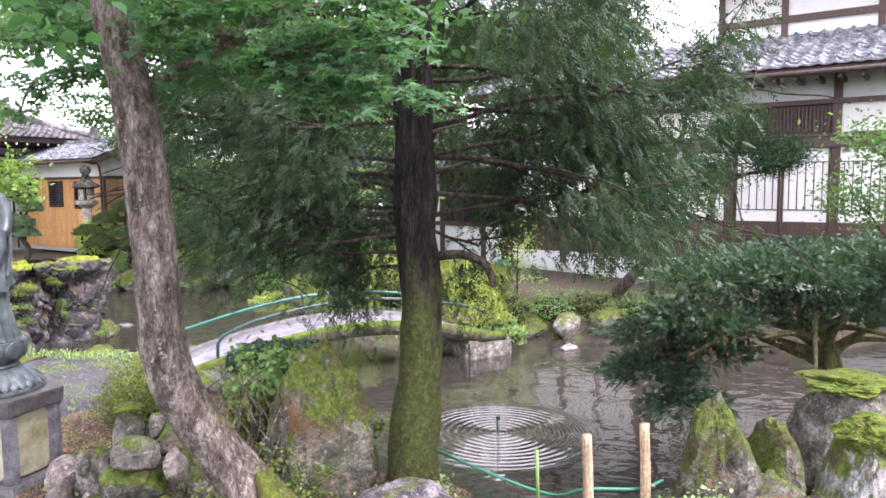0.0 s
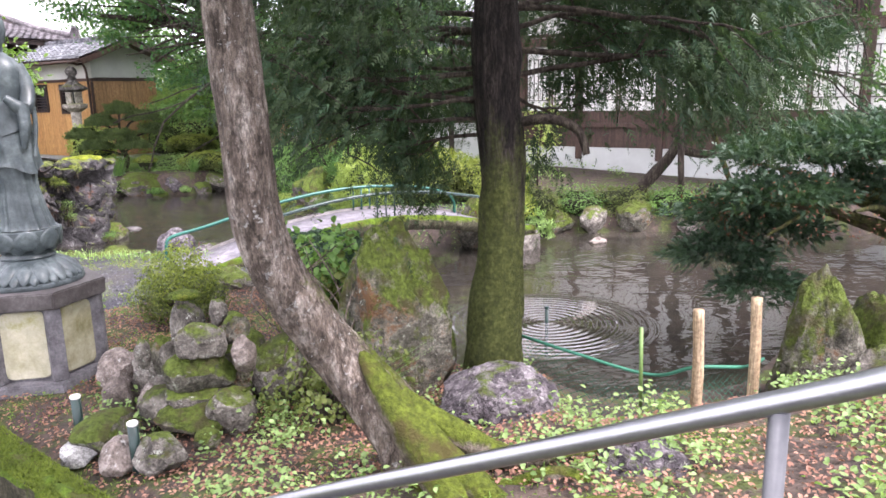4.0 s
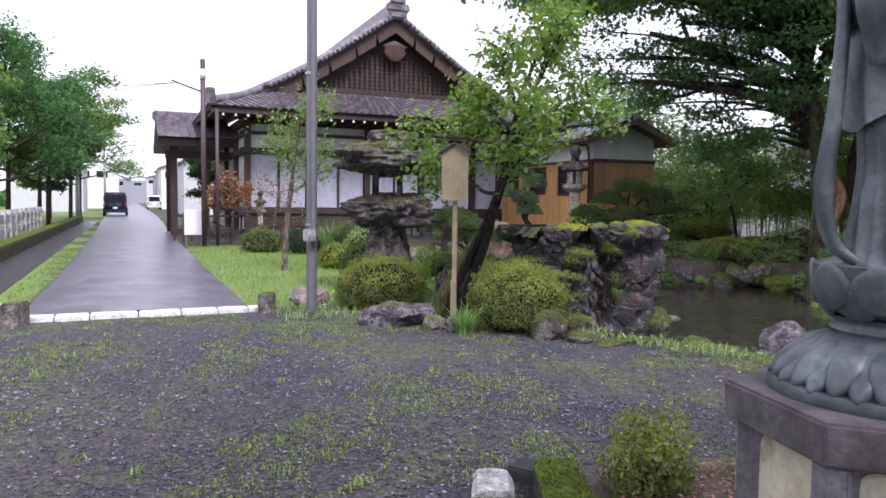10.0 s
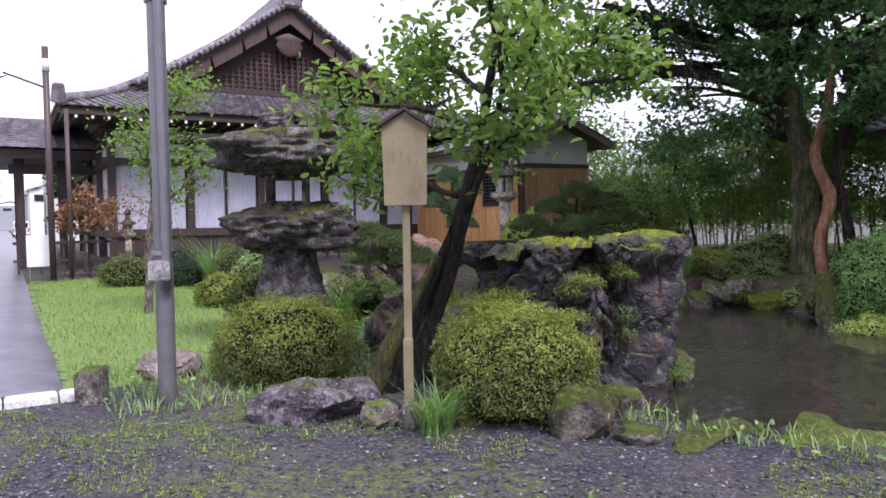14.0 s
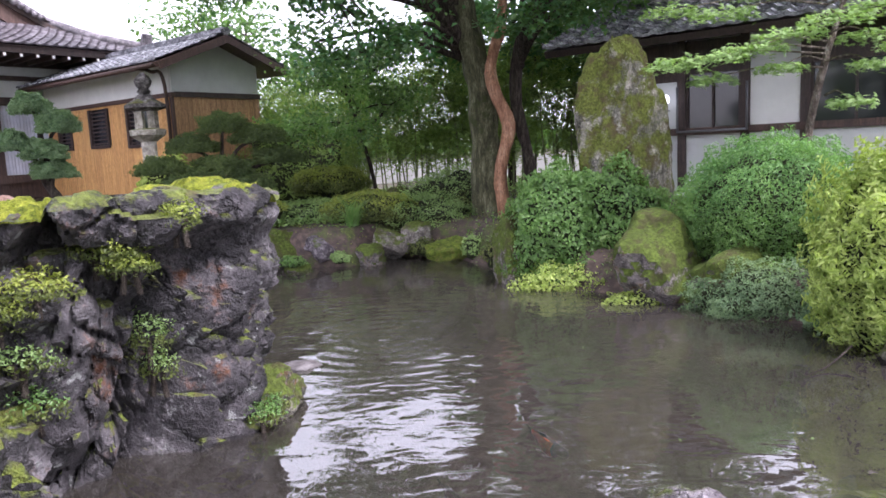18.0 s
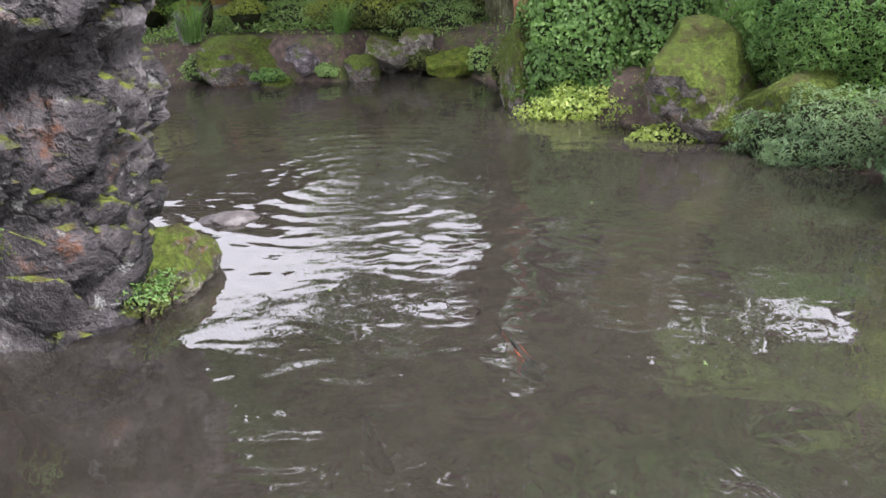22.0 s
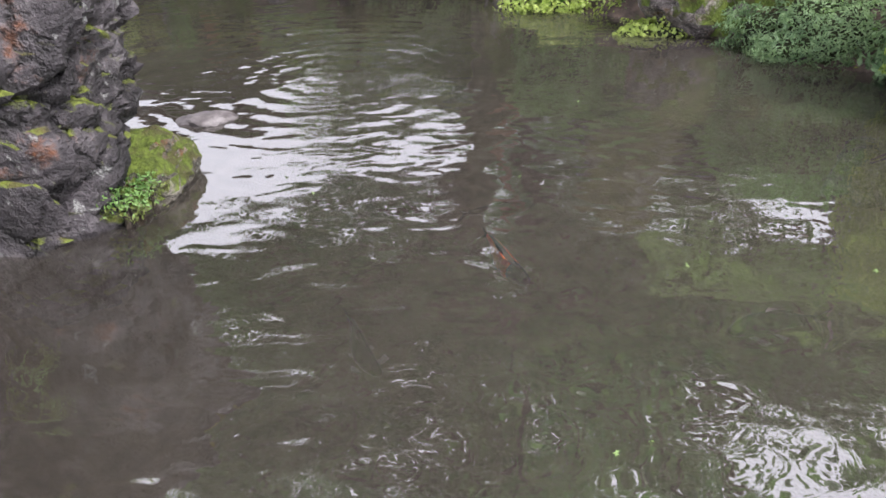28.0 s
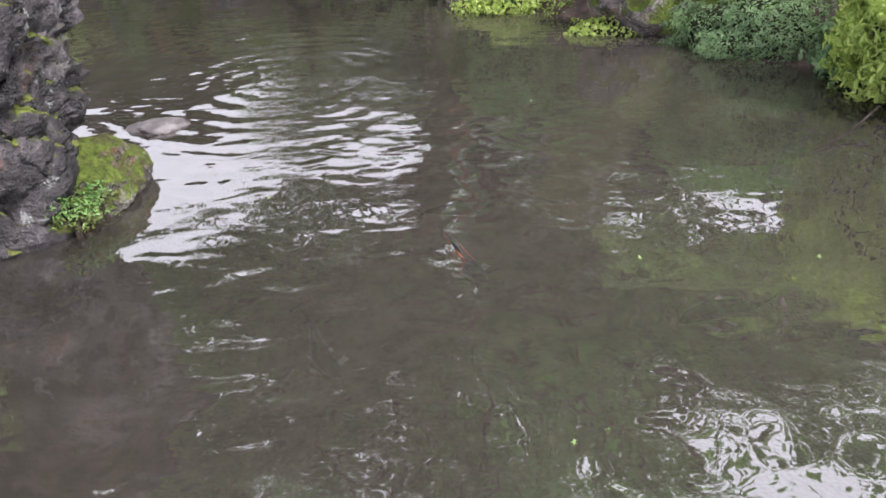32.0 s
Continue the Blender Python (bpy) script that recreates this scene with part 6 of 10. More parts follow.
rail = thing("handrail", (0, 0, 0), "brushed steel handrail on round posts", "handrail")
HR = Vector((-1.39, 2.8, 0.785))
HD = Vector((0.82, -0.57, 0.47))
limb("rail", [HR + Vector((0.02, -0.01, -0.1)), HR + Vector((0.0, 0, -0.05)), HR + Vector((0.03, -0.02, 0.0)), HR + HD * 0.3, HR + HD * 1.0, HR + HD * 1.8, HR + HD * 1.95, HR + HD * 1.98 + Vector((0.1, -0.07, 0.02)), HR + HD * 1.98 + Vector((0.6, -0.42, 0.02))], 0.025, M["steel"], rail, 16)
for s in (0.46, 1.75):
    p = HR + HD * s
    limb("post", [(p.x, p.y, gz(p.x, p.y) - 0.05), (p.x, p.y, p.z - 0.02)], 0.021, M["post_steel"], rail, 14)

# ---- arched footbridge with green rails ----
bridge = thing("footbridge", (-3.1, 10.1, 0, 0, 0, math.degrees(math.atan2(0.48, 0.88))), "arched asphalt footbridge with mossy edges", "bridge")


def arch(s):
    return 0.03 + 0.40 * math.sin(math.pi * min(max((s + 0.5) / 5.0, 0), 1))


def arched(name, y0, y1, up, down, material, label=""):
    bm = bmesh.new()
    rings = []
    for i in range(41):
        s = -0.9 + 5.6 * i / 40
        j = 0.012 * noise.noise(Vector((s * 5, y0, 0)))
        rings.append([bm.verts.new((s, y, arch(s) + z + (j if z > 0 else 0))) for y, z in ((y0, down), (y0, up), ((y0 + y1) / 2, up * 1.05), (y1, up), (y1, down))])
    for a, c in zip(rings, rings[1:]):
        for k in range(5):
            bm.faces.new((a[k], a[(k + 1) % 5], c[(k + 1) % 5], c[k]))
    bm.faces.new(rings[0])
    bm.faces.new(rings[-1][::-1])
    return part(name, bm, material, bridge, label, True)


arched("deck", 0.0, 0.95, 0.0, -0.14, M["deck"])
arched("mossy_edge", -0.1, 0.0, 0.015, -0.2, M["mosscurb"], "bridge edge under moss")
arched("stone_edge", 0.95, 1.05, 0.03, -0.2, M["slab"], "dark stone bridge edge")
for y, s0, s1, mt, nm in ((0.93, -0.95, 3.75, "green_rail", "far_rail"), (0.02, -0.1, 4.5, "dark_rail", "near_rail")):
    pts = [(s0, y, arch(s0) - 0.2), (s0, y, arch(s0) + 0.12), (s0 + 0.03, y, arch(s0) + 0.25), (s0 + 0.15, y, arch(s0 + 0.15) + 0.31)]
    pts += [(s0 + (s1 - s0) * k / 8, y, arch(s0 + (s1 - s0) * k / 8) + 0.36) for k in range(1, 8)]
    pts += [(s1 - 0.15, y, arch(s1 - 0.15) + 0.31), (s1 - 0.03, y, arch(s1) + 0.22), (s1, y, arch(s1) + 0.1), (s1, y, arch(s1) - 0.2)]
    limb(nm, pts, 0.025, M[mt], bridge, 10)
    for k in range(3):
        s = 1.9 + k * 0.14
        limb("baluster", [(s, y, arch(s) - 0.02), (s, y, arch(s) + 0.36)], 0.012, M[mt], bridge, 8)
part("abutment", boxed(-0.9, -0.15, -0.9, 0.15, 1.1, -0.1, bevel=0.05), M["stone"], bridge)
part("abutment", boxed(3.9, -0.15, -0.9, 4.8, 1.1, -0.05, bevel=0.05), M["stone"], bridge)
boulder("white_stone", -2.75, 9.75, 0.18, (0.2, 0.15, 0.14), "pale smooth stone by the footbridge", "white_kerb", 0, sub=3)

# ---- the great pitted rock ----
def crag(name, x, y, z, radii, label, rot, seed, material="karst", lean=0.0, sub=6):
    """A great block of pitted rock: flat top, overhanging faces, fractures, ledges and deep holes."""
    bm = bmesh.new()
    bmesh.ops.create_icosphere(bm, subdivisions=sub, radius=1.0)
    off = Vector((seed, seed * 2.3, seed * 0.7))
    r_ = np.random.RandomState(int(seed * 10))
    cuts = [(Vector(r_.normal(0, 1, 3)).normalized(), r_.uniform(0.88, 1.08)) for i in range(16)]
    for v in bm.verts:
        c = Vector(v.co)
        p = 3.4
        c = c * (abs(c.x) ** p + abs(c.y) ** p + abs(c.z) ** p) ** (-1 / p)
        for d_, h_ in cuts:
            s_ = c.dot(d_) - h_
            if s_ > 0:
                c -= d_ * s_ * 0.9
        q = c + 0.25 * Vector((noise.noise(c * 2 + off), noise.noise(c * 2 - off), noise.noise(c * 2 + off * 2)))
        near_, _ = noise.voronoi(q * 1.9 + off)
        split = min(near_[1] - near_[0], 0.25) / 0.25
        small, _ = noise.voronoi(q * 4.6 - off)
        split2 = min(small[1] - small[0], 0.22) / 0.22
        block = noise.cell(_[0] * 3.0 + off)
        d = 1 + 0.13 * noise.noise(c * 1.1 + off) - 0.11 * (1 - split) ** 3 - 0.03 * (1 - split2) ** 3 + 0.06 * (block - 0.5)
        d += 0.026 * (1 - 2 * abs(noise.noise(c * 5.5 - off))) + 0.018 * noise.noise(c * 13 + off) + 0.011 * noise.noise(c * 29 + off)
        hole = noise.noise(c * 2.7 - off)
        if hole > 0.22:
            d -= min(0.22, (hole - 0.22) * 1.1)
        flat = float(smooth(np.array(c.z), 0.6, 1.0))
        d = d * (1 - 0.5 * flat) + (1 + 0.05 * noise.noise(c * 6 + off)) * 0.5 * flat
        under = 1 - 0.04 * max(0.0, -c.z + 0.1)
        v.co = (c.x * d * radii[0] * under + lean * c.z, c.y * d * radii[1] * under, c.z * d * radii[2])
    ob = part(name, bm, M[material], None, "", True)
    ob.data.set_sharp_from_angle(angle=radians(34))
    ob.matrix_basis = pose(x, y, z, 0, 0, rot)
    return tagged(ob, label, "rock")


def great_rock(name, outline, top, label, seed, hollows, thin):
    """A great overhanging rock: an outline drawn up to a flat top, broken into blocks, with hollows (place, size, depth) in its faces and moss over its top."""
    e = thing(name, (0, 0, 0), label, "rock")
    cx = sum(p[0] for p in outline) / len(outline)
    cy = sum(p[1] for p in outline) / len(outline)
    ang = np.array([math.atan2(y - cy, x - cx) for x, y in outline])
    order = np.argsort(ang)
    ang, rad = ang[order], np.array([math.hypot(x - cx, y - cy) for x, y in outline])[order]
    ang, rad = np.concatenate([ang - 2 * math.pi, ang, ang + 2 * math.pi]), np.tile(rad, 3)
    levels = [(-0.75 + 0.02 * k, None) for k in range(int((top + 0.75) / 0.02))] + [(top, 1 - (k / 26) ** 1.0) for k in range(27)]
    off = Vector((seed, seed * 2.3, seed * 0.7))
    nu, V, cover = 320, [], []
    for z, inward in levels:
        lean = np.interp(z, [-0.75, -0.35, -0.1, 0.3, 0.8, top], [0.76, 0.80, 0.87, 0.93, 1.0, 1.04])
        if inward is None and z > top - 0.12:
            lean *= 1 - 0.06 * ((z - top + 0.12) / 0.12) ** 2
        if inward is not None:
            lean *= 0.94 * inward
        for k in range(nu):
            a = -math.pi + 2 * math.pi * k / nu
            r = float(np.interp(a, ang, rad)) * lean
            n = Vector((math.cos(a), math.sin(a), 0)) if inward is None else Vector((0, 0, 1))
            p = Vector((cx + r * math.cos(a), cy + r * math.sin(a), z))
            q = p + 0.13 * Vector((noise.noise(p * 1.7 + off), noise.noise(p * 1.7 - off), noise.noise(p * 1.7 + off * 2)))
            f, c = noise.voronoi(Vector((q.x, q.y, q.z * 0.8)) * 1.7 + off)
            g, h = noise.voronoi(q * 4.2 - off)
            d = 0.08 * noise.noise(p * 1.2 + off) + 0.15 * (noise.cell(c[0] * 3.0 + off) - 0.5) - 0.06 * (1 - min(f[1] - f[0], 0.07) / 0.07)
            d += 0.075 * (noise.cell(h[0] * 5.0 + off) - 0.5) - 0.04 * (1 - min(g[1] - g[0], 0.12) / 0.12) - 0.07 * max(0.0, noise.noise(q * 3.1 + off) - 0.1)
            k_, l_ = noise.voronoi(q * 8.5 + off)
            d += 0.03 * (1 - 2 * abs(noise.noise(p * 5 - off))) + 0.022 * (noise.cell(l_[0] * 7.0 + off) - 0.5) + 0.016 * noise.noise(p * 13 + off) + 0.009 * noise.noise(p * 34 + off)
            if inward is None:
                for hp, hs, hd in hollows:
                    w = (p - Vector(hp)) * (1 / hs)
                    w.z *= 1.5
                    m_ = w.length + 0.35 * noise.noise(p * 4 + off)
                    if m_ < 1:
                        d -= hd * min(1.0, (1 - m_) * 1.5)
            else:
                d = 0.45 * d + thin * (1 - inward)
                d -= 0.10 * max(0.0, min(1.0, (-7.3 - p.x) * 0.8))
            o = p + n * d
            V.append(o)
            cover.append(0.0 if inward is None or inward > 0.985 else 0.42 + 1.1 * noise.noise(Vector((o.x * 1.6, o.y * 1.6, 0)) - off) + 0.35 * noise.noise(o * 9))
    nl = len(levels)
    F = [(a * nu + k, a * nu + (k + 1) % nu, (a + 1) * nu + (k + 1) % nu, (a + 1) * nu + k) for a in range(nl - 1) for k in range(nu)]
    body = mesh_of("rock_body", [tuple(v) for v in V], F, M["karst"], e, smooth=True)
    body.data.set_sharp_from_angle(angle=radians(38))
    used, W, G = {}, [], []
    for f in F:
        if max(cover[k] for k in f) > 0.35:
            row = []
            for k in f:
                if k not in used:
                    used[k] = len(W)
                    t = min(max((cover[k] - 0.35) / 0.3, -0.2), 1.0)
                    v = V[k]
                    W.append((v.x, v.y, v.z + (0.03 + 0.02 * noise.noise(v * 14) + 0.01 * noise.noise(v * 40)) * t - 0.003))
                row.append(used[k])
            G.append(row)
    mesh_of("moss_cover", W, G, M["brightmoss"], e, "yellow-green moss over the top of the rock", True)
    return e


great_rock("great_rock", ((-6.47, 13.72), (-6.82, 13.27), (-7.12, 12.95), (-7.45, 12.5), (-7.9, 12.22), (-8.45, 12.5), (-8.75, 13.2), (-8.4, 13.9), (-7.6, 14.45), (-6.95, 14.6), (-6.55, 14.3)), 1.17,
           "huge dark overhanging garden rock with moss and rust stains", 4.2,
           (((-6.76, 13.4, 0.8), 0.34, 0.34), ((-7.05, 13.2, 0.6), 0.26, 0.26), ((-6.97, 13.2, 0.42), 0.18, 0.16), ((-6.56, 13.9, 0.85), 0.2, 0.2), ((-6.75, 13.35, 0.25), 0.16, 0.1), ((-7.2, 12.7, -0.3), 0.36, 0.1), ((-6.75, 13.3, 0.98), 0.14, 0.1)), 0.03)
crag("rock_shoulder", -7.95, 12.1, 0.05, (0.8, 0.55, 0.62), "sloping shoulder of dark pitted rock with moss", 48, 9.3, sub=5)
crag("shoulder_foot", -7.55, 11.95, -0.2, (0.6, 0.45, 0.55), "dark pitted rock at the foot of the great rock", 30, 6.1, sub=5)
crag("low_crag", -9.2, 12.9, 0.1, (0.55, 0.55, 0.62), "low dark rock beside the great rock", 50, 2.2, sub=5)
boulder("mossy_stone", -6.78, 14.12, -0.3, (0.3, 0.36, 0.26), "mossy stone at the foot of the great rock", "mossy", 0, sub=5)
for x, y, z, r, mt, lab in ((-6.86, 10.5, 0.1, (0.2, 0.18, 0.22), "mossy", "mossy stone under the clipped azalea"), (-6.5, 10.5, 0.03, (0.15, 0.12, 0.09), "stone", "small dark stone on the edge"),
                            (-5.43, 11.36, -0.14, (0.22, 0.2, 0.2), "mossy", "flat moss-topped edge stone"), (-4.6, 11.45, 0.0, (0.28, 0.22, 0.25), "purple", "rounded purple-grey edge stone"), (-6.75, 11.1, 0.02, (0.2, 0.2, 0.2), "mossy", "mossy stone below the clipped azalea"),
                            (-6.1, 10.75, -0.02, (0.45, 0.18, 0.08), "mossy", "mossy edging stone by the water"), (-5.4, 11.0, -0.04, (0.4, 0.16, 0.09), "stone", "edging stone by the water"), (-8.72, 10.28, 0.1, (0.46, 0.3, 0.2), "purple", "flat reddish rock before the azalea"),
                            (-8.2, 10.25, 0.06, (0.14, 0.12, 0.11), "stone", "small grey stone edging the yard"), (-7.95, 10.3, 0.06, (0.12, 0.12, 0.12), "stone", "small dark stone edging the yard"), (-10.75, 10.95, 0.1, (0.27, 0.22, 0.16), "round", "rounded stone by the lamp post"),
                            (-3.9, 10.9, -0.05, (0.3, 0.25, 0.2), "purple", "stone at the bridge foot"), (-2.9, 8.4, 0.12, (0.3, 0.3, 0.25), "stone", "dark stone behind the pedestal"), (-3.1, 7.6, 0.15, (0.4, 0.25, 0.3), "stone", "dark stone behind the pedestal")):
    boulder("edge_stone", x, y, z, r, lab, mt, (x * 77) % 90, sub=4, group="stones along the edges")
M["conifer_bark"] = rough_surface("conifer_bark", (0.009, 0.007, 0.007), (0.03, 0.023, 0.021), (0.08, 0.065, 0.056), 8, 0.95, 1.0, 0.04, stretch=(3, 3, 0.5), cracks=0.6)
nt = M["conifer_bark"].node_tree
# moss climbs the foot of this trunk and thins out upwards
zc = nt.nodes.new("ShaderNodeSeparateXYZ")
nt.links.new(coords(nt), zc.inputs[0])
climb = grey(nt, calc(nt, "MULTIPLY_ADD", noise_of(nt, 5, 6, 0.75, (1.5, 1.5, 0.6)), 0.55, calc(nt, "MULTIPLY", zc.outputs[2], 0.22)), 0.58, 0.72)
old = nt.nodes["Principled BSDF"].inputs["Base Color"].links[0].from_socket
green_ = ramp(nt, noise_of(nt, 26, 6, 0.7), [(0.3, (0.03, 0.036, 0.01)), (0.52, (0.085, 0.10, 0.025)), (0.72, (0.17, 0.185, 0.06))])
nt.links.new(mixed(nt, climb, green_, old), nt.nodes["Principled BSDF"].inputs["Base Color"])
M["footmoss"] = rough_surface("moss_over_bark", (0.05, 0.04, 0.03), (0.12, 0.10, 0.075), (0.24, 0.2, 0.17), 7, 0.95, 0.9, 0.03, moss=(0.09, 0.115, 0.014), moss_at=(-0.1, 0.3), moss_noise=4)
M["moss_trunk"] = rough_surface("moss_streaked_trunk", (0.03, 0.03, 0.018), (0.085, 0.085, 0.045), (0.19, 0.19, 0.12), 5, 0.9, 0.8, 0.03, stretch=(2, 2, 0.5), patch=(0.05, 0.06, 0.02))


# ---- trees ----
def grow(bm, p, d, length, r, levels, tips, seed, bend=0.25, up=0.15, split=3, shrink=0.68):
    """Limbs that fork; tips collects where leaves hang."""
    rr = random.Random(seed)
    pts, q, dd = [Vector(p)], Vector(p), Vector(d).normalized()
    n = 4
    for i in range(n):
        dd = (dd + Vector((rr.uniform(-bend, bend), rr.uniform(-bend, bend), rr.uniform(-bend, bend) + up * 0.4))).normalized()
        q = q + dd * length / n
        pts.append(q.copy())
    tube(bm, pts, [r, r * 0.9, r * 0.8, r * 0.7, r * 0.55], 7 if r > 0.03 else 5, 0.12 if r > 0.05 else 0.0, seed)
    if levels <= 1:
        tips.extend((pts[k], dd) for k in (2, 3, 4))
    if levels > 0:
        for k in range(split):
            e = (dd + Vector((rr.uniform(-1, 1), rr.uniform(-1, 1), rr.uniform(-0.5, 0.8)))).normalized()
            grow(bm, pts[-1 - (k % 3)], e, length * shrink * rr.uniform(0.8, 1.15), r * 0.55, levels - 1, tips, seed * 7 + k + 1, bend, up, split, shrink)


def spray(name, tips, n, radius, size, leaf, parent, aspect=0.5, flat=0.5, droop=0.0, hang=0.0):
    """Leaves in clumps round the tips."""
    T = np.array([list(t[0]) for t in tips])
    i = rnd.randint(0, len(T), n)
    off = rnd.normal(0, 1, (n, 3)) * np.array([radius, radius, radius * flat])
    if hang:
        off[:, 2] -= np.abs(rnd.normal(0, hang, n))
    P = T[i] + off
    N = np.tile([0.0, 0.0, 1.0], (n, 1))
    return leaves(name, P, N, size, M[leaf], parent, aspect, droop, spread=0.7)


def star_leaves(name, P, N, size, material, parent, lobes=7):
    """Palmate leaves: a star of pointed lobes, each leaf one small fan."""
    n = len(P)
    N = np.asarray(N, float) + rnd.normal(0, 0.35, (n, 3))
    N /= np.linalg.norm(N, axis=1)[:, None]
    t = rnd.normal(0, 1, (n, 3))
    t -= N * np.sum(t * N, 1)[:, None]
    t /= np.linalg.norm(t, axis=1)[:, None]
    s = np.cross(N, t)
    ang, rad, zz = [0.0], [0.0], [0.0]
    for k in range(lobes):
        a = math.radians(-135 + 270 * k / (lobes - 1))
        ang.append(a)
        rad.append(1.0 - 0.45 * abs(k - (lobes - 1) / 2) / ((lobes - 1) / 2))
        zz.append(-0.12)
        if k < lobes - 1:
            ang.append(a + math.radians(135 / (lobes - 1)))
            rad.append(0.36)
            zz.append(0.03)
    ang, rad, zz = np.array(ang), np.array(rad), np.array(zz)
    L = size * rnd.uniform(0.7, 1.2, n)[:, None, None]
    V = np.asarray(P, float)[:, None, :] + L * (t[:, None, :] * (rad * np.cos(ang))[None, :, None] + s[:, None, :] * (rad * np.sin(ang))[None, :, None] + N[:, None, :] * zz[None, :, None])
    m_ = len(ang)
    base = np.arange(n)[:, None] * m_
    F = np.concatenate([base + [0, k, k + 1] for k in range(1, m_ - 1)], 0)
    return mesh_of(name, V.reshape(-1, 3).tolist(), F.tolist(), material, parent)


def fronds(name, P, D, length, material, parent, pairs=8, width=0.45, thin=0.055):
    """Feathery sprays: along each drooping axis, pairs of narrow leaflets that shorten towards the tip."""
    n = len(P)
    P, D = np.asarray(P, float), np.asarray(D, float)
    D /= np.linalg.norm(D, axis=1)[:, None] + 1e-9
    side = np.cross(D, rnd.normal(0, 1, (n, 3)))
    side /= np.linalg.norm(side, axis=1)[:, None] + 1e-9
    nrm = np.cross(side, D)
    L = length * rnd.uniform(0.6, 1.3, (n, 1))
    V, F, c = [], [], 0
    for k in range(pairs):
        t = (k + 0.5) / pairs
        base = P + D * L * t - np.array([0, 0, 1.0]) * L * 0.35 * t * t
        ll = L * width * (1 - 0.75 * t)
        for sg in (-1, 1):
            tip = base + (D * 0.75 + side * sg * 0.75 + nrm * 0.15) * ll - np.array([0, 0, 1.0]) * ll * 0.25
            w = D * L * thin
            V += [base - w * 0.5, base + w * 0.5, tip]
            c += 1
    V = np.stack(V, 1).reshape(-1, 3)
    F = np.arange(len(V)).reshape(-1, 3)
    me = bpy.data.meshes.new(name)
    me.vertices.add(len(V))
    me.vertices.foreach_set("co", V.ravel())
    me.loops.add(F.size)
    me.loops.foreach_set("vertex_index", F.ravel())
    me.polygons.add(len(F))
    me.polygons.foreach_set("loop_start", np.arange(0, F.size, 3))
    me.polygons.foreach_set("loop_total", np.full(len(F), 3))
    me.materials.append(material)
    me.update(calc_edges=True)
    ob = new(name, me)
    if parent:
        ob.parent = parent
    return ob


def frond_spray(name, tips, n, radius, length, leaf, parent, droop=0.9, hang=0.2, pairs=8, flat=0.8, thin=0.055):
    T = np.array([list(t[0]) for t in tips])
    A = np.array([list(t[1]) for t in tips])
    i = rnd.randint(0, len(T), n)
    off = rnd.normal(0, 1, (n, 3)) * np.array([radius, radius, radius * flat])
    off[:, 2] -= np.abs(rnd.normal(0, hang, n))
    D = A[i] * np.array([1, 1, 0.3]) + rnd.normal(0, 0.45, (n, 3)) - np.array([0, 0, droop])
    return fronds(name, T[i] + off, D, length, M[leaf], parent, pairs, 0.55, thin)


# leaning maple by the steps
maple = thing("maple_tree", (0, 0, 0), "leaning maple with lichen-spotted trunk and mossy roots", "tree")
MT = [(-0.62, 3.62, 0.3), (-0.82, 3.78, 0.58), (-1.1, 3.84, 0.95), (-1.27, 3.75, 1.24), (-1.39, 3.68, 1.51), (-1.44, 3.63, 1.8), (-1.452, 3.63, 2.15), (-1.475, 3.63, 2.55), (-1.53, 3.63, 3.0), (-1.65, 3.66, 3.55), (-1.75, 3.8, 4.4)]
limb("trunk", MT, [0.25, 0.17, 0.138, 0.124, 0.116, 0.11, 0.108, 0.106, 0.1, 0.095, 0.09], M["bark"], maple, 20, 0.14)
for k, (ex, ey, r) in enumerate(((0.5, -0.15, 0.1), (0.65, -0.55, 0.085), (0.1, -0.45, 0.09), (-0.1, 0.3, 0.08), (0.75, 0.1, 0.07))):
    x, y = -0.62 + ex, 3.55 + ey
    limb("root", [(-0.84, 3.7, 0.78), (-0.66 + ex * 0.45, 3.55 + ey * 0.45, 0.42 + 0.03 * k), (x, y, gz(x, y) + 0.03), (x + ex * 0.4, y + ey * 0.4, gz(x + ex * 0.4, y + ey * 0.4) - 0.05)], [0.09, r * 0.75, r * 0.45, r * 0.2], M["footmoss"], maple, 10, 0.3, "root under moss")
limb("mossy_foot", [(-1.02, 3.8, 1.0), (-0.85, 3.66, 0.78), (-0.62, 3.46, 0.5), (-0.42, 3.32, 0.3)], [0.03, 0.085, 0.12, 0.13], M["footmoss"], maple, 14, 0.3, "foot of the trunk under thick moss")
bm, tips = bmesh.new(), []
for sd, (p, d, L, r) in enumerate((((-1.6, 4.03, 3.1), (0.6, -0.25, 0.1), 1.1, 0.045), ((-1.7, 4.06, 3.6), (0.7, -0.6, 0.05), 1.4, 0.05), ((-1.68, 4.1, 3.5), (-0.8, -0.2, 0.15), 1.4, 0.05), ((-1.65, 4.15, 4.0), (0.2, 0.9, 0.3), 1.6, 0.05), ((-1.6, 4.2, 4.4), (0.5, -0.9, 0.3), 1.8, 0.05), ((-1.6, 4.2, 4.4), (-0.8, 0.5, 0.3), 1.8, 0.05), ((-1.6, 4.2, 4.4), (-0.5, -0.9, 0.4), 1.8, 0.05), ((-1.6, 4.2, 4.4), (1.0, 0.4, 0.3), 2.0, 0.05))):
    grow(bm, p, d, L, r, 2, tips, 11 + sd, 0.2, 0.0, 3, 0.65)
part("branch_work", bm, M["bark"], maple, "", True)
spray("foliage", tips, 11000, 0.28, 0.07, "maple", maple, 0.7, 0.35)
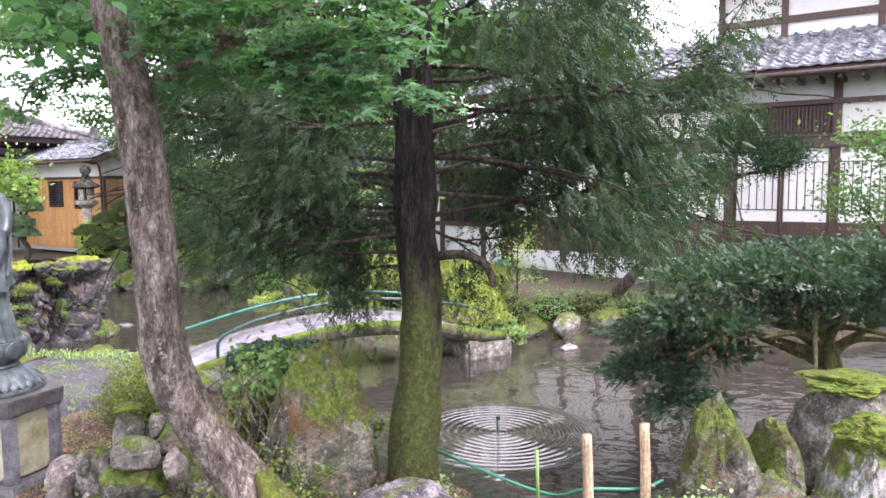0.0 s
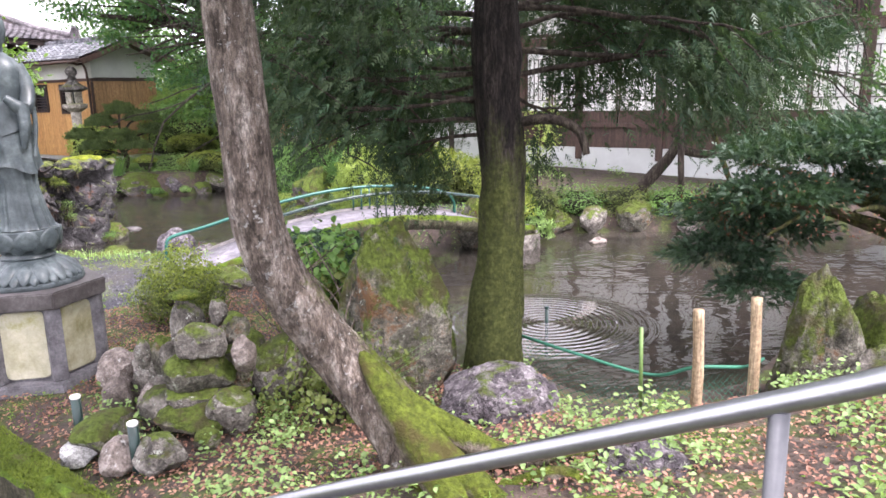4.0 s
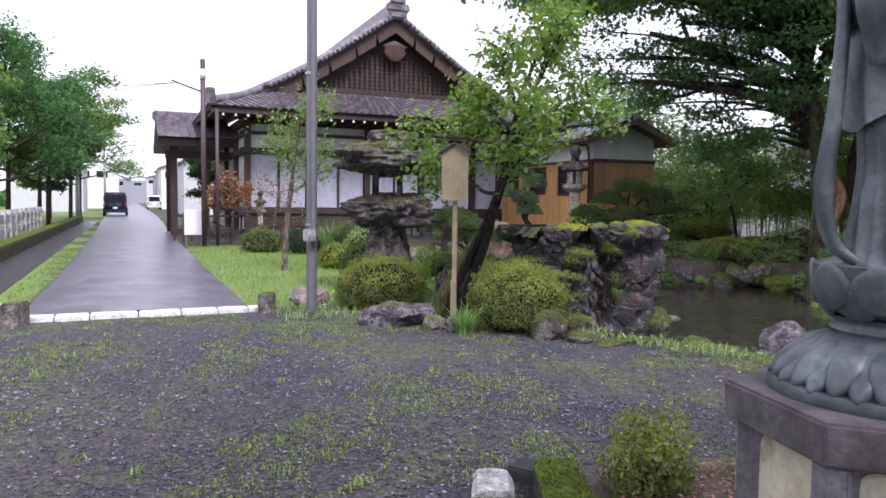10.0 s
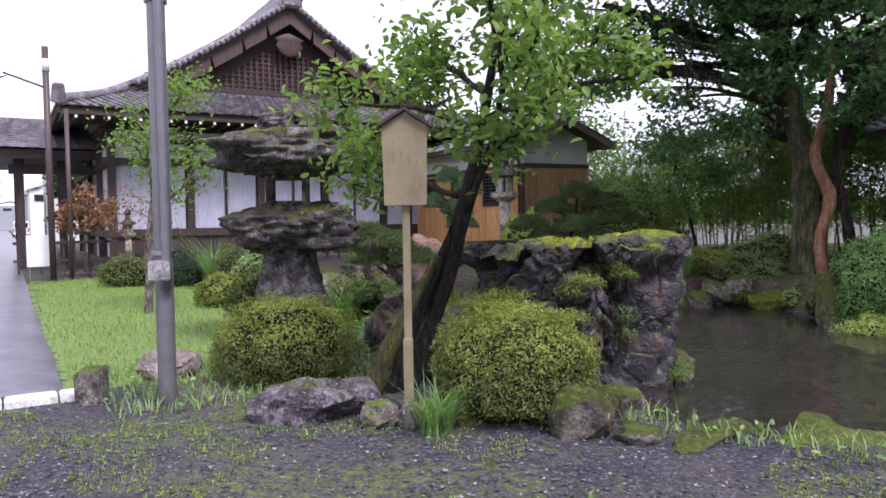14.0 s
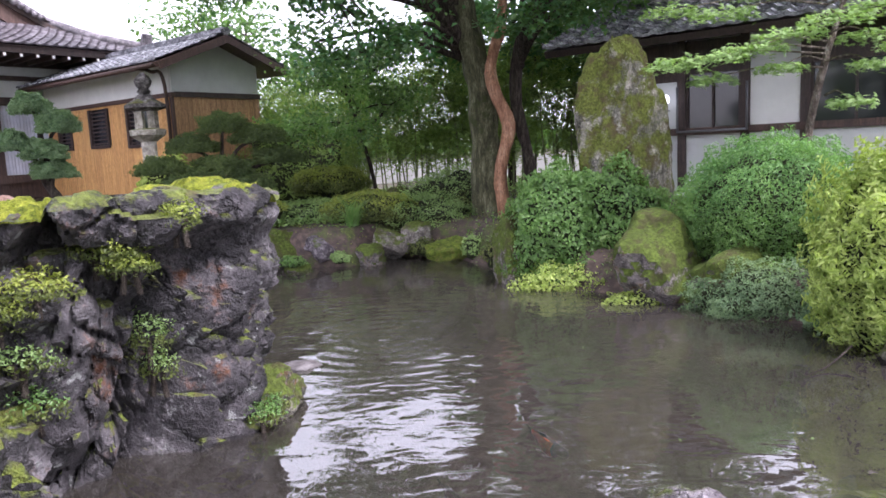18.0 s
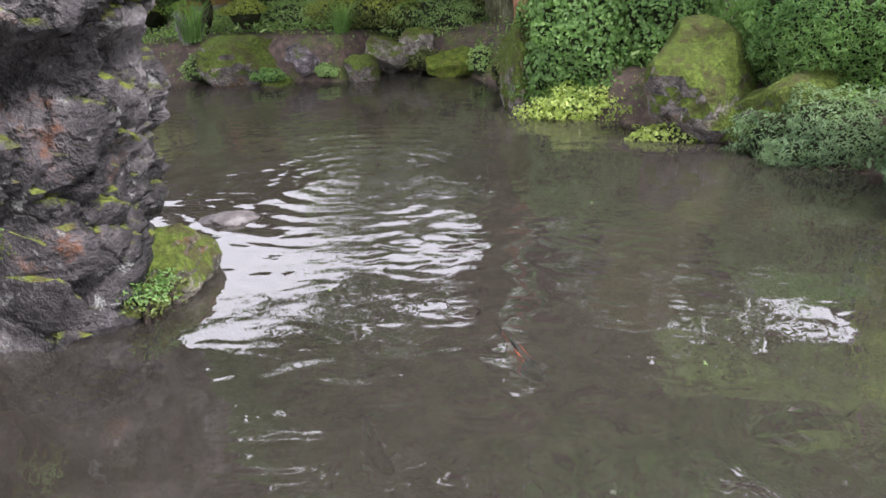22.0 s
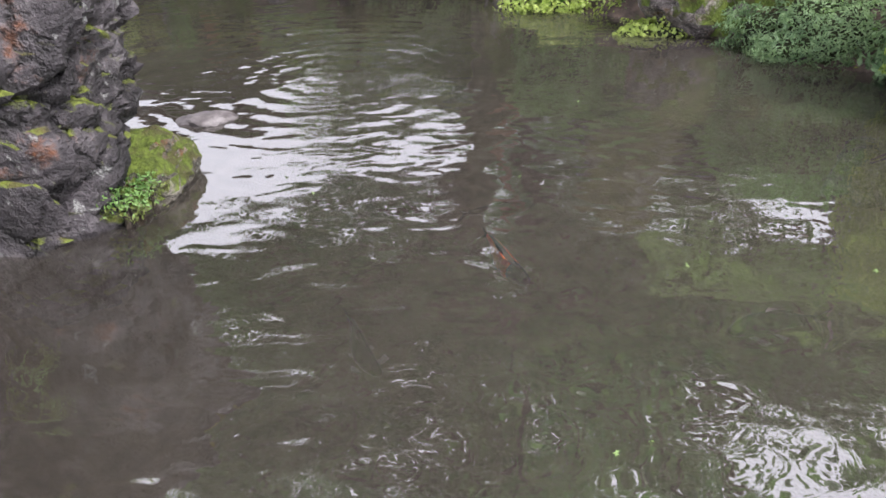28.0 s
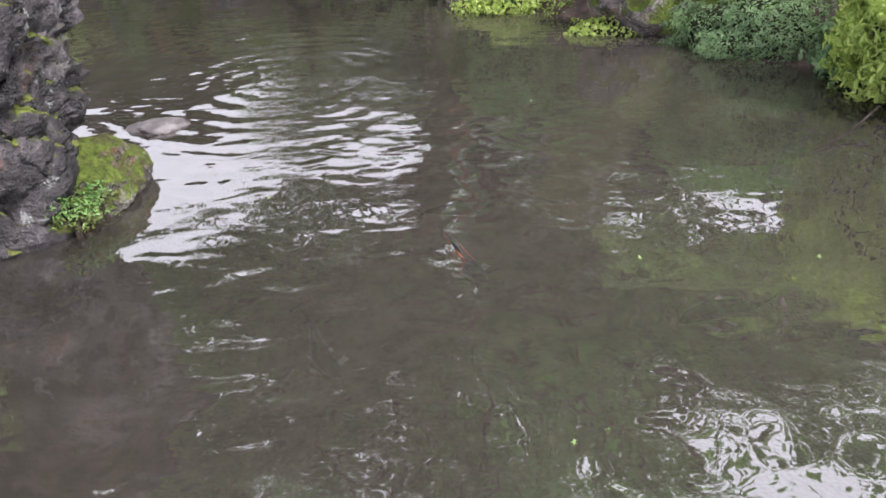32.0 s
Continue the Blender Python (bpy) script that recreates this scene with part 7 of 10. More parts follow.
# its near low bough, whose single leaves can be told apart
bm = bmesh.new()
bough = []
for a, b_ in (((-1.55, 3.9, 3.0), (-0.83, 3.25, 3.09)), ((-0.83, 3.25, 3.09), (-0.43, 3.11, 3.18)), ((-0.83, 3.25, 3.09), (-0.15, 3.05, 3.08)), ((-0.83, 3.25, 3.05), (-0.03, 2.98, 2.88)), ((-0.83, 3.25, 3.05), (-0.34, 3.07, 2.82)), ((-0.83, 3.25, 3.08), (-0.54, 3.13, 2.93)), ((-1.4, 3.6, 3.2), (-1.11, 3.37, 3.17)), ((-1.18, 3.42, 3.33), (-0.72, 3.13, 3.29)), ((-1.4, 3.6, 3.3), (-1.18, 3.42, 3.33)), ((-0.72, 3.13, 3.29), (-0.2, 2.95, 3.28)), ((-0.7, 3.3, 3.2), (-0.1, 3.3, 3.2)), ((-1.6, 4.0, 3.3), (-2.18, 3.96, 3.37)), ((-1.6, 4.0, 3.2), (-2.26, 3.97, 3.1)), ((-1.55, 4.0, 3.1), (-1.9, 3.92, 3.18)), ((-2.2, 3.97, 3.1), (-2.4, 4.14, 2.91)), ((-1.6, 4.0, 3.4), (-2.3, 3.9, 3.5))):
    A, B_ = Vector(a), Vector(b_)
    mid = (A + B_) / 2 + Vector((0, 0, 0.05))
    tube(bm, [A, mid, B_], [0.012, 0.008, 0.003], 5)
    for k in range(int(130 * (A - B_).length) + 20):
        t = rnd.rand() ** 0.7
        p = A.lerp(B_, t) + Vector((0, 0, 0.1 * t * (1 - t))) + Vector(rnd.normal(0, 0.085, 3) * np.array([1, 1, 0.3]))
        bough.append(list(p))
part("low_bough", bm, M["bark"], maple, "", True)
star_leaves("palmate_leaves", np.array(bough), np.tile([0.0, -0.35, 1.0], (len(bough), 1)), 0.068, M["maple"], maple)

# drooping conifer beside it
con = thing("conifer_tree", (0, 0, 0), "dark conifer with mossy trunk and drooping feathery sprays", "tree")
limb("trunk", [(-0.22, 5.25, 0.1), (-0.24, 5.25, 0.6), (-0.2, 5.28, 1.1), (-0.16, 5.3, 1.6), (-0.2, 5.3, 2.3), (-0.22, 5.3, 3.2), (-0.2, 5.3, 4.4), (-0.2, 5.3, 6.0)], [0.24, 0.19, 0.165, 0.155, 0.15, 0.145, 0.12, 0.07], M["conifer_bark"], con, 22, 0.24)
bm, tips = bmesh.new(), []
tube(bm, [(-0.1, 5.28, 2.02), (0.12, 5.2, 2.05), (0.3, 5.15, 1.98), (0.36, 5.12, 1.82)], [0.04, 0.032, 0.028, 0.024], 8, 0.2)
for sd, (z, dx, dy, L) in enumerate(((2.35, -1, -0.1, 1.3), (2.05, -1, 0.15, 1.0), (2.2, -0.8, -0.4, 1.0), (1.95, -0.7, 0.5, 0.9), (2.3, -0.5, 0.8, 1.1), (2.4, -0.9, 0.3, 1.1), (2.25, 0.6, 0.6, 0.9), (2.7, -0.7, 0.6, 1.2), (2.5, -0.9, 0.5, 1.5), (3.0, -1, -0.4, 1.3), (2.75, 0.9, 0.5, 1.2), (2.95, 1, -0.1, 1.35), (2.6, 0.8, 0.9, 1.3), (3.3, 0.9, 0.3, 1.4), (3.2, -0.6, 0.8, 1.4), (3.6, 0.5, -0.7, 1.3), (3.7, -0.9, 0.1, 1.4), (3.9, 1, 0.5, 1.3), (4.3, 0.2, 1, 1.4), (4.4, -0.6, -0.6, 1.2), (4.8, 0.8, -0.2, 1.2), (2.85, 0.3, 1.0, 1.4), (2.6, -0.4, 1, 1.4), (3.1, 0.0, 0.9, 1.5), (2.5, 1, 0.1, 1.5), (2.75, 1, -0.25, 1.7), (3.1, 1, 0.2, 1.8), (2.3, 0.9, 0.4, 1.3), (3.4, 1, 0.0, 1.7), (2.15, -0.9, 0.0, 1.3), (2.6, -1, 0.15, 1.6))):
    grow(bm, (-0.2, 5.3, z), (dx, dy, 0.12 if L > 1.15 else 0.0), L, 0.022 if L > 1.15 else 0.016, 2, tips, 51 + sd, 0.16, -0.12, 3, 0.55)
part("branch_work", bm, M["dark_bark"], con, "", True)
keep = [t for t in tips if -1.8 < t[0].x < 1.95 and (t[0].z > 2.25 or t[0].x > -1.0) and (t[0].x < 0.2 or t[0].z > 2.3)]
frond_spray("drooping_sprays", keep, 24000, 0.11, 0.085, "conifer", con, 0.7, 0.22, 4, 0.9, 0.2)
frond_spray("inner_sprays", keep, 9000, 0.12, 0.09, "yew", con, 0.7, 0.16, 4, 0.9, 0.2)

# spreading clipped yew on the pond bank
yew = thing("spreading_yew", (0, 0, 0), "wide dark clipped yew with red-brown tips and mossy trunk", "tree")
limb("trunk", [(3.72, 6.6, 0.0), (3.68, 6.7, 0.5), (3.62, 6.75, 1.0), (3.55, 6.8, 1.3)], [0.14, 0.12, 0.11, 0.08], M["moss_bark"], yew, 14, 0.2)
bm = bmesh.new()
for k in range(16):
    a = k * 2.4
    ex, ey = 1.25 * math.cos(a), 0.95 * math.sin(a)
    tube(bm, [(3.6, 6.75, 0.8 + 0.03 * k), (3.4 + 0.4 * ex, 6.8 + 0.4 * ey, 1.05 + 0.02 * k), (3.25 + ex, 6.85 + ey, 1.0 + 0.25 * (k % 3))], [0.05, 0.032, 0.012], 7, 0.3, k)
part("branch_work", bm, M["moss_bark"], yew, "", True)
rr = random.Random(5)
pads = [(3.3, 6.9, 1.75, 0.8, 0.2), (2.55, 6.75, 1.62, 0.55, 0.18), (4.0, 6.8, 1.8, 0.7, 0.2), (3.2, 6.4, 1.68, 0.5, 0.16), (2.35, 6.5, 1.3, 0.5, 0.18), (2.9, 7.4, 1.55, 0.7, 0.22), (3.9, 7.5, 1.6, 0.8, 0.22), (2.15, 7.0, 1.05, 0.5, 0.2), (2.0, 6.9, 0.7, 0.42, 0.2), (2.25, 6.6, 0.45, 0.36, 0.2), (3.7, 6.9, 1.3, 0.7, 0.16), (2.6, 7.2, 0.85, 0.5, 0.2), (4.6, 7.0, 1.5, 0.6, 0.2)]
for i_, (px_, py_, pz_, r_, t_) in enumerate(pads):
    P, N = dome(int(3000 * r_), (r_, r_ * 0.85, t_), i_ + 3, 0.6, 0.0, 0.3, 5.0)
    D = N * np.array([1, 1, 0.5]) + rnd.normal(0, 0.3, P.shape)
    fronds("needle_pad", P + np.array([px_, py_, pz_]), D, 0.06, M["yew_tip"], yew, 5, 0.6, 0.24)
    # Darker needles put the shade within each pad into the colour
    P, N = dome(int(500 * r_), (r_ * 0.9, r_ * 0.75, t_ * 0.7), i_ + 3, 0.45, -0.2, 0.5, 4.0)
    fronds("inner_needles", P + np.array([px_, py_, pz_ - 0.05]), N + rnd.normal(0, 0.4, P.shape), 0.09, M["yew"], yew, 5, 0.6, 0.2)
P, N = dome(1400, (1.5, 1.1, 0.5), 3, 0.2, -0.6, 0.1)
P = P[(P[:, 0] < -0.2) & (P[:, 1] < 0.2)] + np.array([3.2, 6.85, 1.25])
rb = leaves("red_brown_tips", P, np.tile([0, -1.0, 0.5], (len(P), 1)), 0.03, M["rusty_tip"], yew, 0.35)
rb["kind"] = "stuff"

M["plum_bark"] = rough_surface("black_plum_bark", (0.008, 0.007, 0.006), (0.026, 0.021, 0.018), (0.07, 0.06, 0.05), 9, 0.95, 1.0, 0.04, stretch=(3, 3, 0.7), cracks=0.6)
# plum tree behind the notice
plum = thing("plum_tree", (0, 0, 0), "leaning plum tree with mossy double trunk and bright leaves", "tree")
limb("trunk", [(-8.62, 11.08, -0.05), (-8.5, 11.15, 0.3), (-8.33, 11.24, 0.7), (-8.15, 11.35, 1.15), (-8.0, 11.42, 1.6), (-7.9, 11.5, 2.1), (-7.8, 11.55, 2.7)], [0.105, 0.078, 0.064, 0.062, 0.054, 0.042, 0.026], M["plum_bark"], plum, 16, 0.5)
limb("second_trunk", [(-8.5, 11.2, -0.05), (-8.28, 11.28, 0.5), (-8.1, 11.3, 1.0), (-7.95, 11.3, 1.5), (-7.7, 11.25, 2.0)], [0.075, 0.06, 0.052, 0.045, 0.032], M["plum_bark"], plum, 14, 0.5)
limb("mossy_side", [(-8.7, 10.99, -0.05), (-8.57, 11.06, 0.3), (-8.4, 11.16, 0.68), (-8.2, 11.28, 1.1)], [0.1, 0.075, 0.058, 0.03], M["moss_bark"], plum, 10, 0.3)
bm, tips = bmesh.new(), []
for sd, (p, d, L) in enumerate((((-8.0, 11.42, 1.6), (-0.9, 0.2, 0.25), 0.9), ((-7.95, 11.3, 1.5), (0.7, -0.5, 0.3), 0.7), ((-7.9, 11.5, 2.1), (-0.7, -0.6, 0.3), 0.8), ((-7.7, 11.25, 2.0), (0.8, 0.2, 0.5), 0.8), ((-7.8, 11.55, 2.7), (0.2, 0.2, 1), 0.9), ((-7.9, 11.5, 2.2), (0.6, 0.7, 0.5), 0.9), ((-7.85, 11.5, 2.4), (-0.8, 0.5, 0.5), 0.8), ((-7.7, 11.25, 2.0), (0.3, -0.5, 1), 0.9), ((-7.8, 11.55, 2.7), (0.8, -0.2, 0.6), 0.8))):
    grow(bm, p, d, L, 0.03, 2, tips, 71 + sd, 0.25, 0.1, 3, 0.6)
part("branch_work", bm, M["dark_bark"], plum, "", True)
spray("foliage", tips, 5200, 0.14, 0.095, "plum", plum, 0.55, 0.8, 0.8)

# great tree across the pond
big = thing("great_tree", (0, 0, 0), "great spreading tree with mossy and reddish stems across the pond", "tree")
limb("trunk", [(-5.0, 21.7, 0.0), (-5.02, 21.65, 1.2), (-5.1, 21.6, 2.4), (-5.35, 21.6, 3.6), (-5.55, 21.55, 4.6), (-5.3, 21.5, 6.2), (-5.2, 21.4, 8.5)], [0.34, 0.25, 0.22, 0.23, 0.18, 0.14, 0.08], M["moss_trunk"], big, 18, 0.22)
limb("reddish_stem", [(-4.75, 21.1, 0.0), (-4.82, 21.1, 0.9), (-4.68, 21.15, 1.7), (-4.92, 21.2, 2.5), (-4.72, 21.25, 3.3), (-4.6, 21.3, 4.6)], [0.12, 0.095, 0.11, 0.10, 0.08, 0.05], M["red_bark"], big, 14, 0.4, "peeling orange-brown stem")
limb("dark_stem", [(-4.35, 21.6, 0.1), (-4.3, 21.6, 1.0), (-4.5, 21.6, 2.0), (-4.4, 21.6, 3.0), (-3.9, 21.5, 4.2)], [0.12, 0.09, 0.1, 0.09, 0.06], M["dark_bark"], big, 12, 0.35)
bm, tips = bmesh.new(), []
for sd, (p, d, L, r) in enumerate((((-5.2, 21.6, 3.2), (-1, -0.3, 0.5), 1.9, 0.12), ((-5.45, 21.6, 4.2), (-1, -0.6, 0.3), 2.0, 0.10), ((-5.5, 21.55, 4.5), (-0.6, 0.5, 0.7), 2.4, 0.09), ((-5.3, 21.5, 6.0), (0.2, -0.9, 0.5), 2.8, 0.09), ((-5.3, 21.5, 6.2), (0.6, -0.5, 0.6), 2.8, 0.09), ((-4.6, 21.3, 4.5), (0.7, -0.6, 0.3), 3.0, 0.08), ((-5.3, 21.5, 5.5), (0.1, -1, 0.3), 3.2, 0.09), ((-5.4, 21.5, 5.0), (-0.7, -0.8, 0.15), 3.2, 0.09), ((-4.4, 21.4, 4.0), (0.5, -0.9, 0.15), 2.6, 0.07), ((-5.3, 21.5, 6.2), (0.9, 0.4, 0.5), 2.6, 0.09), ((-5.2, 21.4, 7.5), (-0.1, -0.9, 0.4), 2.8, 0.08), ((-5.3, 21.5, 6.8), (-0.9, -0.7, 0.35), 3.4, 0.09), ((-5.2, 21.4, 8.0), (-0.9, -0.35, 0.4), 3.2, 0.08), ((-5.2, 21.4, 8.0), (0.5, -0.9, 0.5), 2.8, 0.08), ((-5.2, 21.4, 8.5), (-0.2, -0.5, 1), 2.6, 0.07), ((-5.2, 21.4, 8.4), (0.9, 0.1, 0.7), 2.6, 0.07), ((-5.3, 21.5, 6.6), (-0.1, -1, 0.6), 3.2, 0.08), ((-5.2, 21.5, 5.0), (0.25, -1, 0.12), 3.0, 0.08), ((-4.6, 21.3, 4.5), (0.6, -1, 0.2), 3.0, 0.07), ((-5.3, 21.5, 5.6), (-0.35, -1, 0.15), 3.0, 0.08), ((-5.2, 21.4, 7.0), (0.3, -1, 0.4), 3.2, 0.07), ((-3.9, 21.5, 4.2), (0.9, 0.3, 0.5), 2.8, 0.07))):
    grow(bm, p, d, L, r, 3, tips, 101 + sd, 0.22, 0.06, 3, 0.66)
roof = []
for name_, pts_, rad_ in (("great_limb", [(-5.45, 21.55, 3.7), (-6.1, 21.0, 4.3), (-6.9, 20.7, 4.75), (-7.6, 20.2, 5.05), (-8.5, 19.6, 5.3)], [0.17, 0.14, 0.12, 0.09, 0.05]), ("great_limb", [(-5.35, 21.55, 3.1), (-6.0, 21.0, 3.75), (-6.8, 20.5, 4.0), (-7.8, 20.4, 4.2), (-8.9, 19.6, 4.3)], [0.14, 0.12, 0.1, 0.08, 0.04]), ("great_limb", [(-5.5, 21.55, 4.3), (-5.9, 21.2, 5.2), (-6.6, 20.6, 5.9), (-7.6, 20.0, 6.4)], [0.15, 0.12, 0.09, 0.05]), ("great_limb", [(-5.3, 21.5, 4.2), (-4.9, 21.0, 5.0), (-4.2, 20.5, 5.6), (-3.2, 20.0, 6.0)], [0.14, 0.11, 0.08, 0.05])):
    limb(name_, pts_, rad_, M["dark_bark"], big, 12, 0.25)
# flat layers of leaves that hang low towards the water
rr = random.Random(8)
# Layers above about 5.5 m are unseen, added to block reflected sky
for k, (x, y, z, r) in enumerate(((-9.0, 20.0, 4.3, 0.55), (-9.8, 20.3, 4.4, 0.6), (-10.3, 20.6, 4.7, 0.7), (-9.4, 20.2, 5.0, 0.7), (-8.6, 20.0, 4.9, 0.6), (-10.8, 21.0, 5.2, 0.8), (-9.9, 20.0, 5.6, 0.7), (-7.6, 19.8, 2.78, 0.3), (-7.2, 19.8, 2.66, 0.3), (-6.75, 19.8, 2.62, 0.3), (-6.35, 19.8, 2.8, 0.28), (-7.0, 19.8, 3.2, 0.34), (-7.4, 19.9, 2.95, 0.34), (-6.8, 19.8, 2.85, 0.34), (-6.3, 19.8, 3.0, 0.3), (-7.7, 19.8, 3.0, 0.25), (-8.6, 19.8, 3.75, 0.35), (-8.1, 19.8, 3.95, 0.35), (-7.3, 19.8, 3.5, 0.3), (-4.5, 19.9, 3.05, 0.3), (-3.9, 19.8, 3.45, 0.4), (-3.3, 19.8, 3.4, 0.4), (-5.9, 19.8, 3.7, 0.4), (-7.5, 19.9, 4.4, 0.6), (-6.4, 20.0, 4.3, 0.6), (-5.5, 20.0, 4.4, 0.7), (-4.3, 19.9, 4.1, 0.6), (-3.5, 19.8, 3.7, 0.6), (-2.7, 19.6, 3.9, 0.6), (-6.9, 19.5, 4.9, 0.7), (-5.9, 19.3, 4.8, 0.7), (-4.8, 19.3, 4.8, 0.7), (-3.7, 19.2, 4.6, 0.7), (-3.7, 20.3, 3.2, 0.5), (-2.2, 19.6, 4.2, 0.5), (-5.2, 19.0, 5.4, 0.8), (-6.6, 19.2, 5.5, 0.8), (-4.0, 19.0, 5.3, 0.8), (-9.0, 18.8, 6.1, 0.9), (-9.8, 19.0, 6.5, 1.0), (-8.3, 18.6, 6.3, 0.9), (-10.4, 19.6, 6.9, 1.0), (-9.6, 20.2, 7.1, 1.0), (-8.9, 19.8, 7.3, 1.0), (-10.0, 21.0, 8.0, 1.2), (-7.6, 18.4, 6.4, 0.8), (-7.4, 20.3, 5.6, 0.8), (-6.6, 20.6, 5.4, 0.8), (-6.2, 19.8, 6.2, 0.9), (-7.0, 19.2, 6.6, 0.9))):
    if z < 4.2 and -9 < x < -5.5 and k % 2:
        continue
    root = Vector((-5.4, 21.55, 3.0 + 0.55 * (z - 3.0))) if x < -4.6 else Vector((-4.4, 21.6, 2.6 + 0.55 * (z - 3.0)))
    end = Vector((x, y, z))
    tube(bm, [root, root.lerp(end, 0.45) + Vector((0, 0, 0.25)), end], [0.06, 0.035, 0.01], 6, 0.2, k)
    for q in range(15):
        a, d = rr.uniform(0, 6.28), r * math.sqrt(rr.random())
        tips.append((end + Vector((d * math.cos(a), d * math.sin(a), rr.uniform(-0.15, 0.15))), Vector((0, 0, 1))))
# unseen high boughs added to block the pond's reflected sky, open towards the residence
rr = random.Random(21)
for k in range(200):
    if k < 50:
        x, y = rr.uniform(-12.5, 3.5), rr.uniform(18.0, 21.0)
    elif k > 125:
        x, y = rr.uniform(-14.0, -5.5), rr.uniform(23.5, 28.0)
    else:
        x, y = rr.uniform(-5.0, 4.6), rr.uniform(20.4, 26.0)
    z = 6.0 + 0.18 * abs(21 - y) + rr.uniform(-0.3, 0.9) if k <= 125 else 7.5 + 0.35 * (y - 23.5) + rr.uniform(-0.3, 0.6)
    if (x > -1.6 and y < 19.2) or math.hypot(x + 8.6, y - 20.5) < 0.9 or math.hypot(x + 3.2, y - 20.3) < 0.6 or math.hypot(x + 10.8, y - 19.5) < 0.8:
        continue
    end = Vector((x, y, z))
    root = Vector((-5.3, 21.5, 5.2 + rr.uniform(0, 2.2)))
    tube(bm, [root, root.lerp(end, 0.5) + Vector((0, 0, 0.5)), end], [0.07, 0.04, 0.01], 6, 0.2, k)
    for q in range(22):
        a, d = rr.uniform(0, 6.28), 0.95 * math.sqrt(rr.random())
        roof.append((end + Vector((d * math.cos(a), d * math.sin(a), rr.uniform(-0.15, 0.15))), Vector((0, 0, 1))))
part("branch_work", bm, M["dark_bark"], big, "", True)
T_ = np.array([list(t_[0]) for t_ in roof])[rnd.randint(0, len(roof), 80000)] + rnd.normal(0, 1, (80000, 3)) * np.array([0.22, 0.22, 0.25])
A_ = rnd.uniform(0, 2 * math.pi, len(T_))
leaves("high_foliage", T_, np.stack([np.cos(A_), np.sin(A_), 0.12 + 0 * A_], 1), 0.17, M["broad"], big, 0.6, spread=0.3)
spray("foliage", tips, 31000, 0.2, 0.12, "broad", big, 0.6, 0.35, 0.6)
spray("light_foliage", tips, 31000, 0.26, 0.11, "maple", big, 0.6, 0.35, 0.6)


def small_tree(name, x, y, h, crown, label, leaf="broad", n=7000, size=0.09, lean=(0, 0), r=0.06, bark="dark_bark", flat=0.7, start=0.35, group="", seed=None, clump=0.22, branches=7):
    sd = int(abs(x * 13 + y * 7)) if seed is None else seed
    e = thing(name, (x, y, gz(x, y)), label, "tree", group)
    top = (lean[0], lean[1], h)
    limb("trunk", [(0, 0, -0.1), (lean[0] * 0.2, lean[1] * 0.2, h * 0.3), (lean[0] * 0.6, lean[1] * 0.6, h * 0.65), top], [r, r * 0.8, r * 0.6, r * 0.25], M[bark], e, 10, 0.2, seed=sd)
    bm, tips = bmesh.new(), []
    for k in range(branches):
        t = start + (1 - start) * (k + 0.5) / branches
        a = k * 2.4 + sd
        p = (lean[0] * t, lean[1] * t, h * t)
        grow(bm, p, (math.cos(a), math.sin(a), 0.35), crown * (1.1 - 0.5 * t), r * 0.45, 1 if n < 3000 else 2, tips, sd * 3 + k, 0.25, 0.1, 3, 0.6)
    part("branch_work", bm, M[bark], e, "", True)
    spray("foliage", tips, n, clump * crown, size, leaf, e, 0.55, flat, 0.5)
    return e


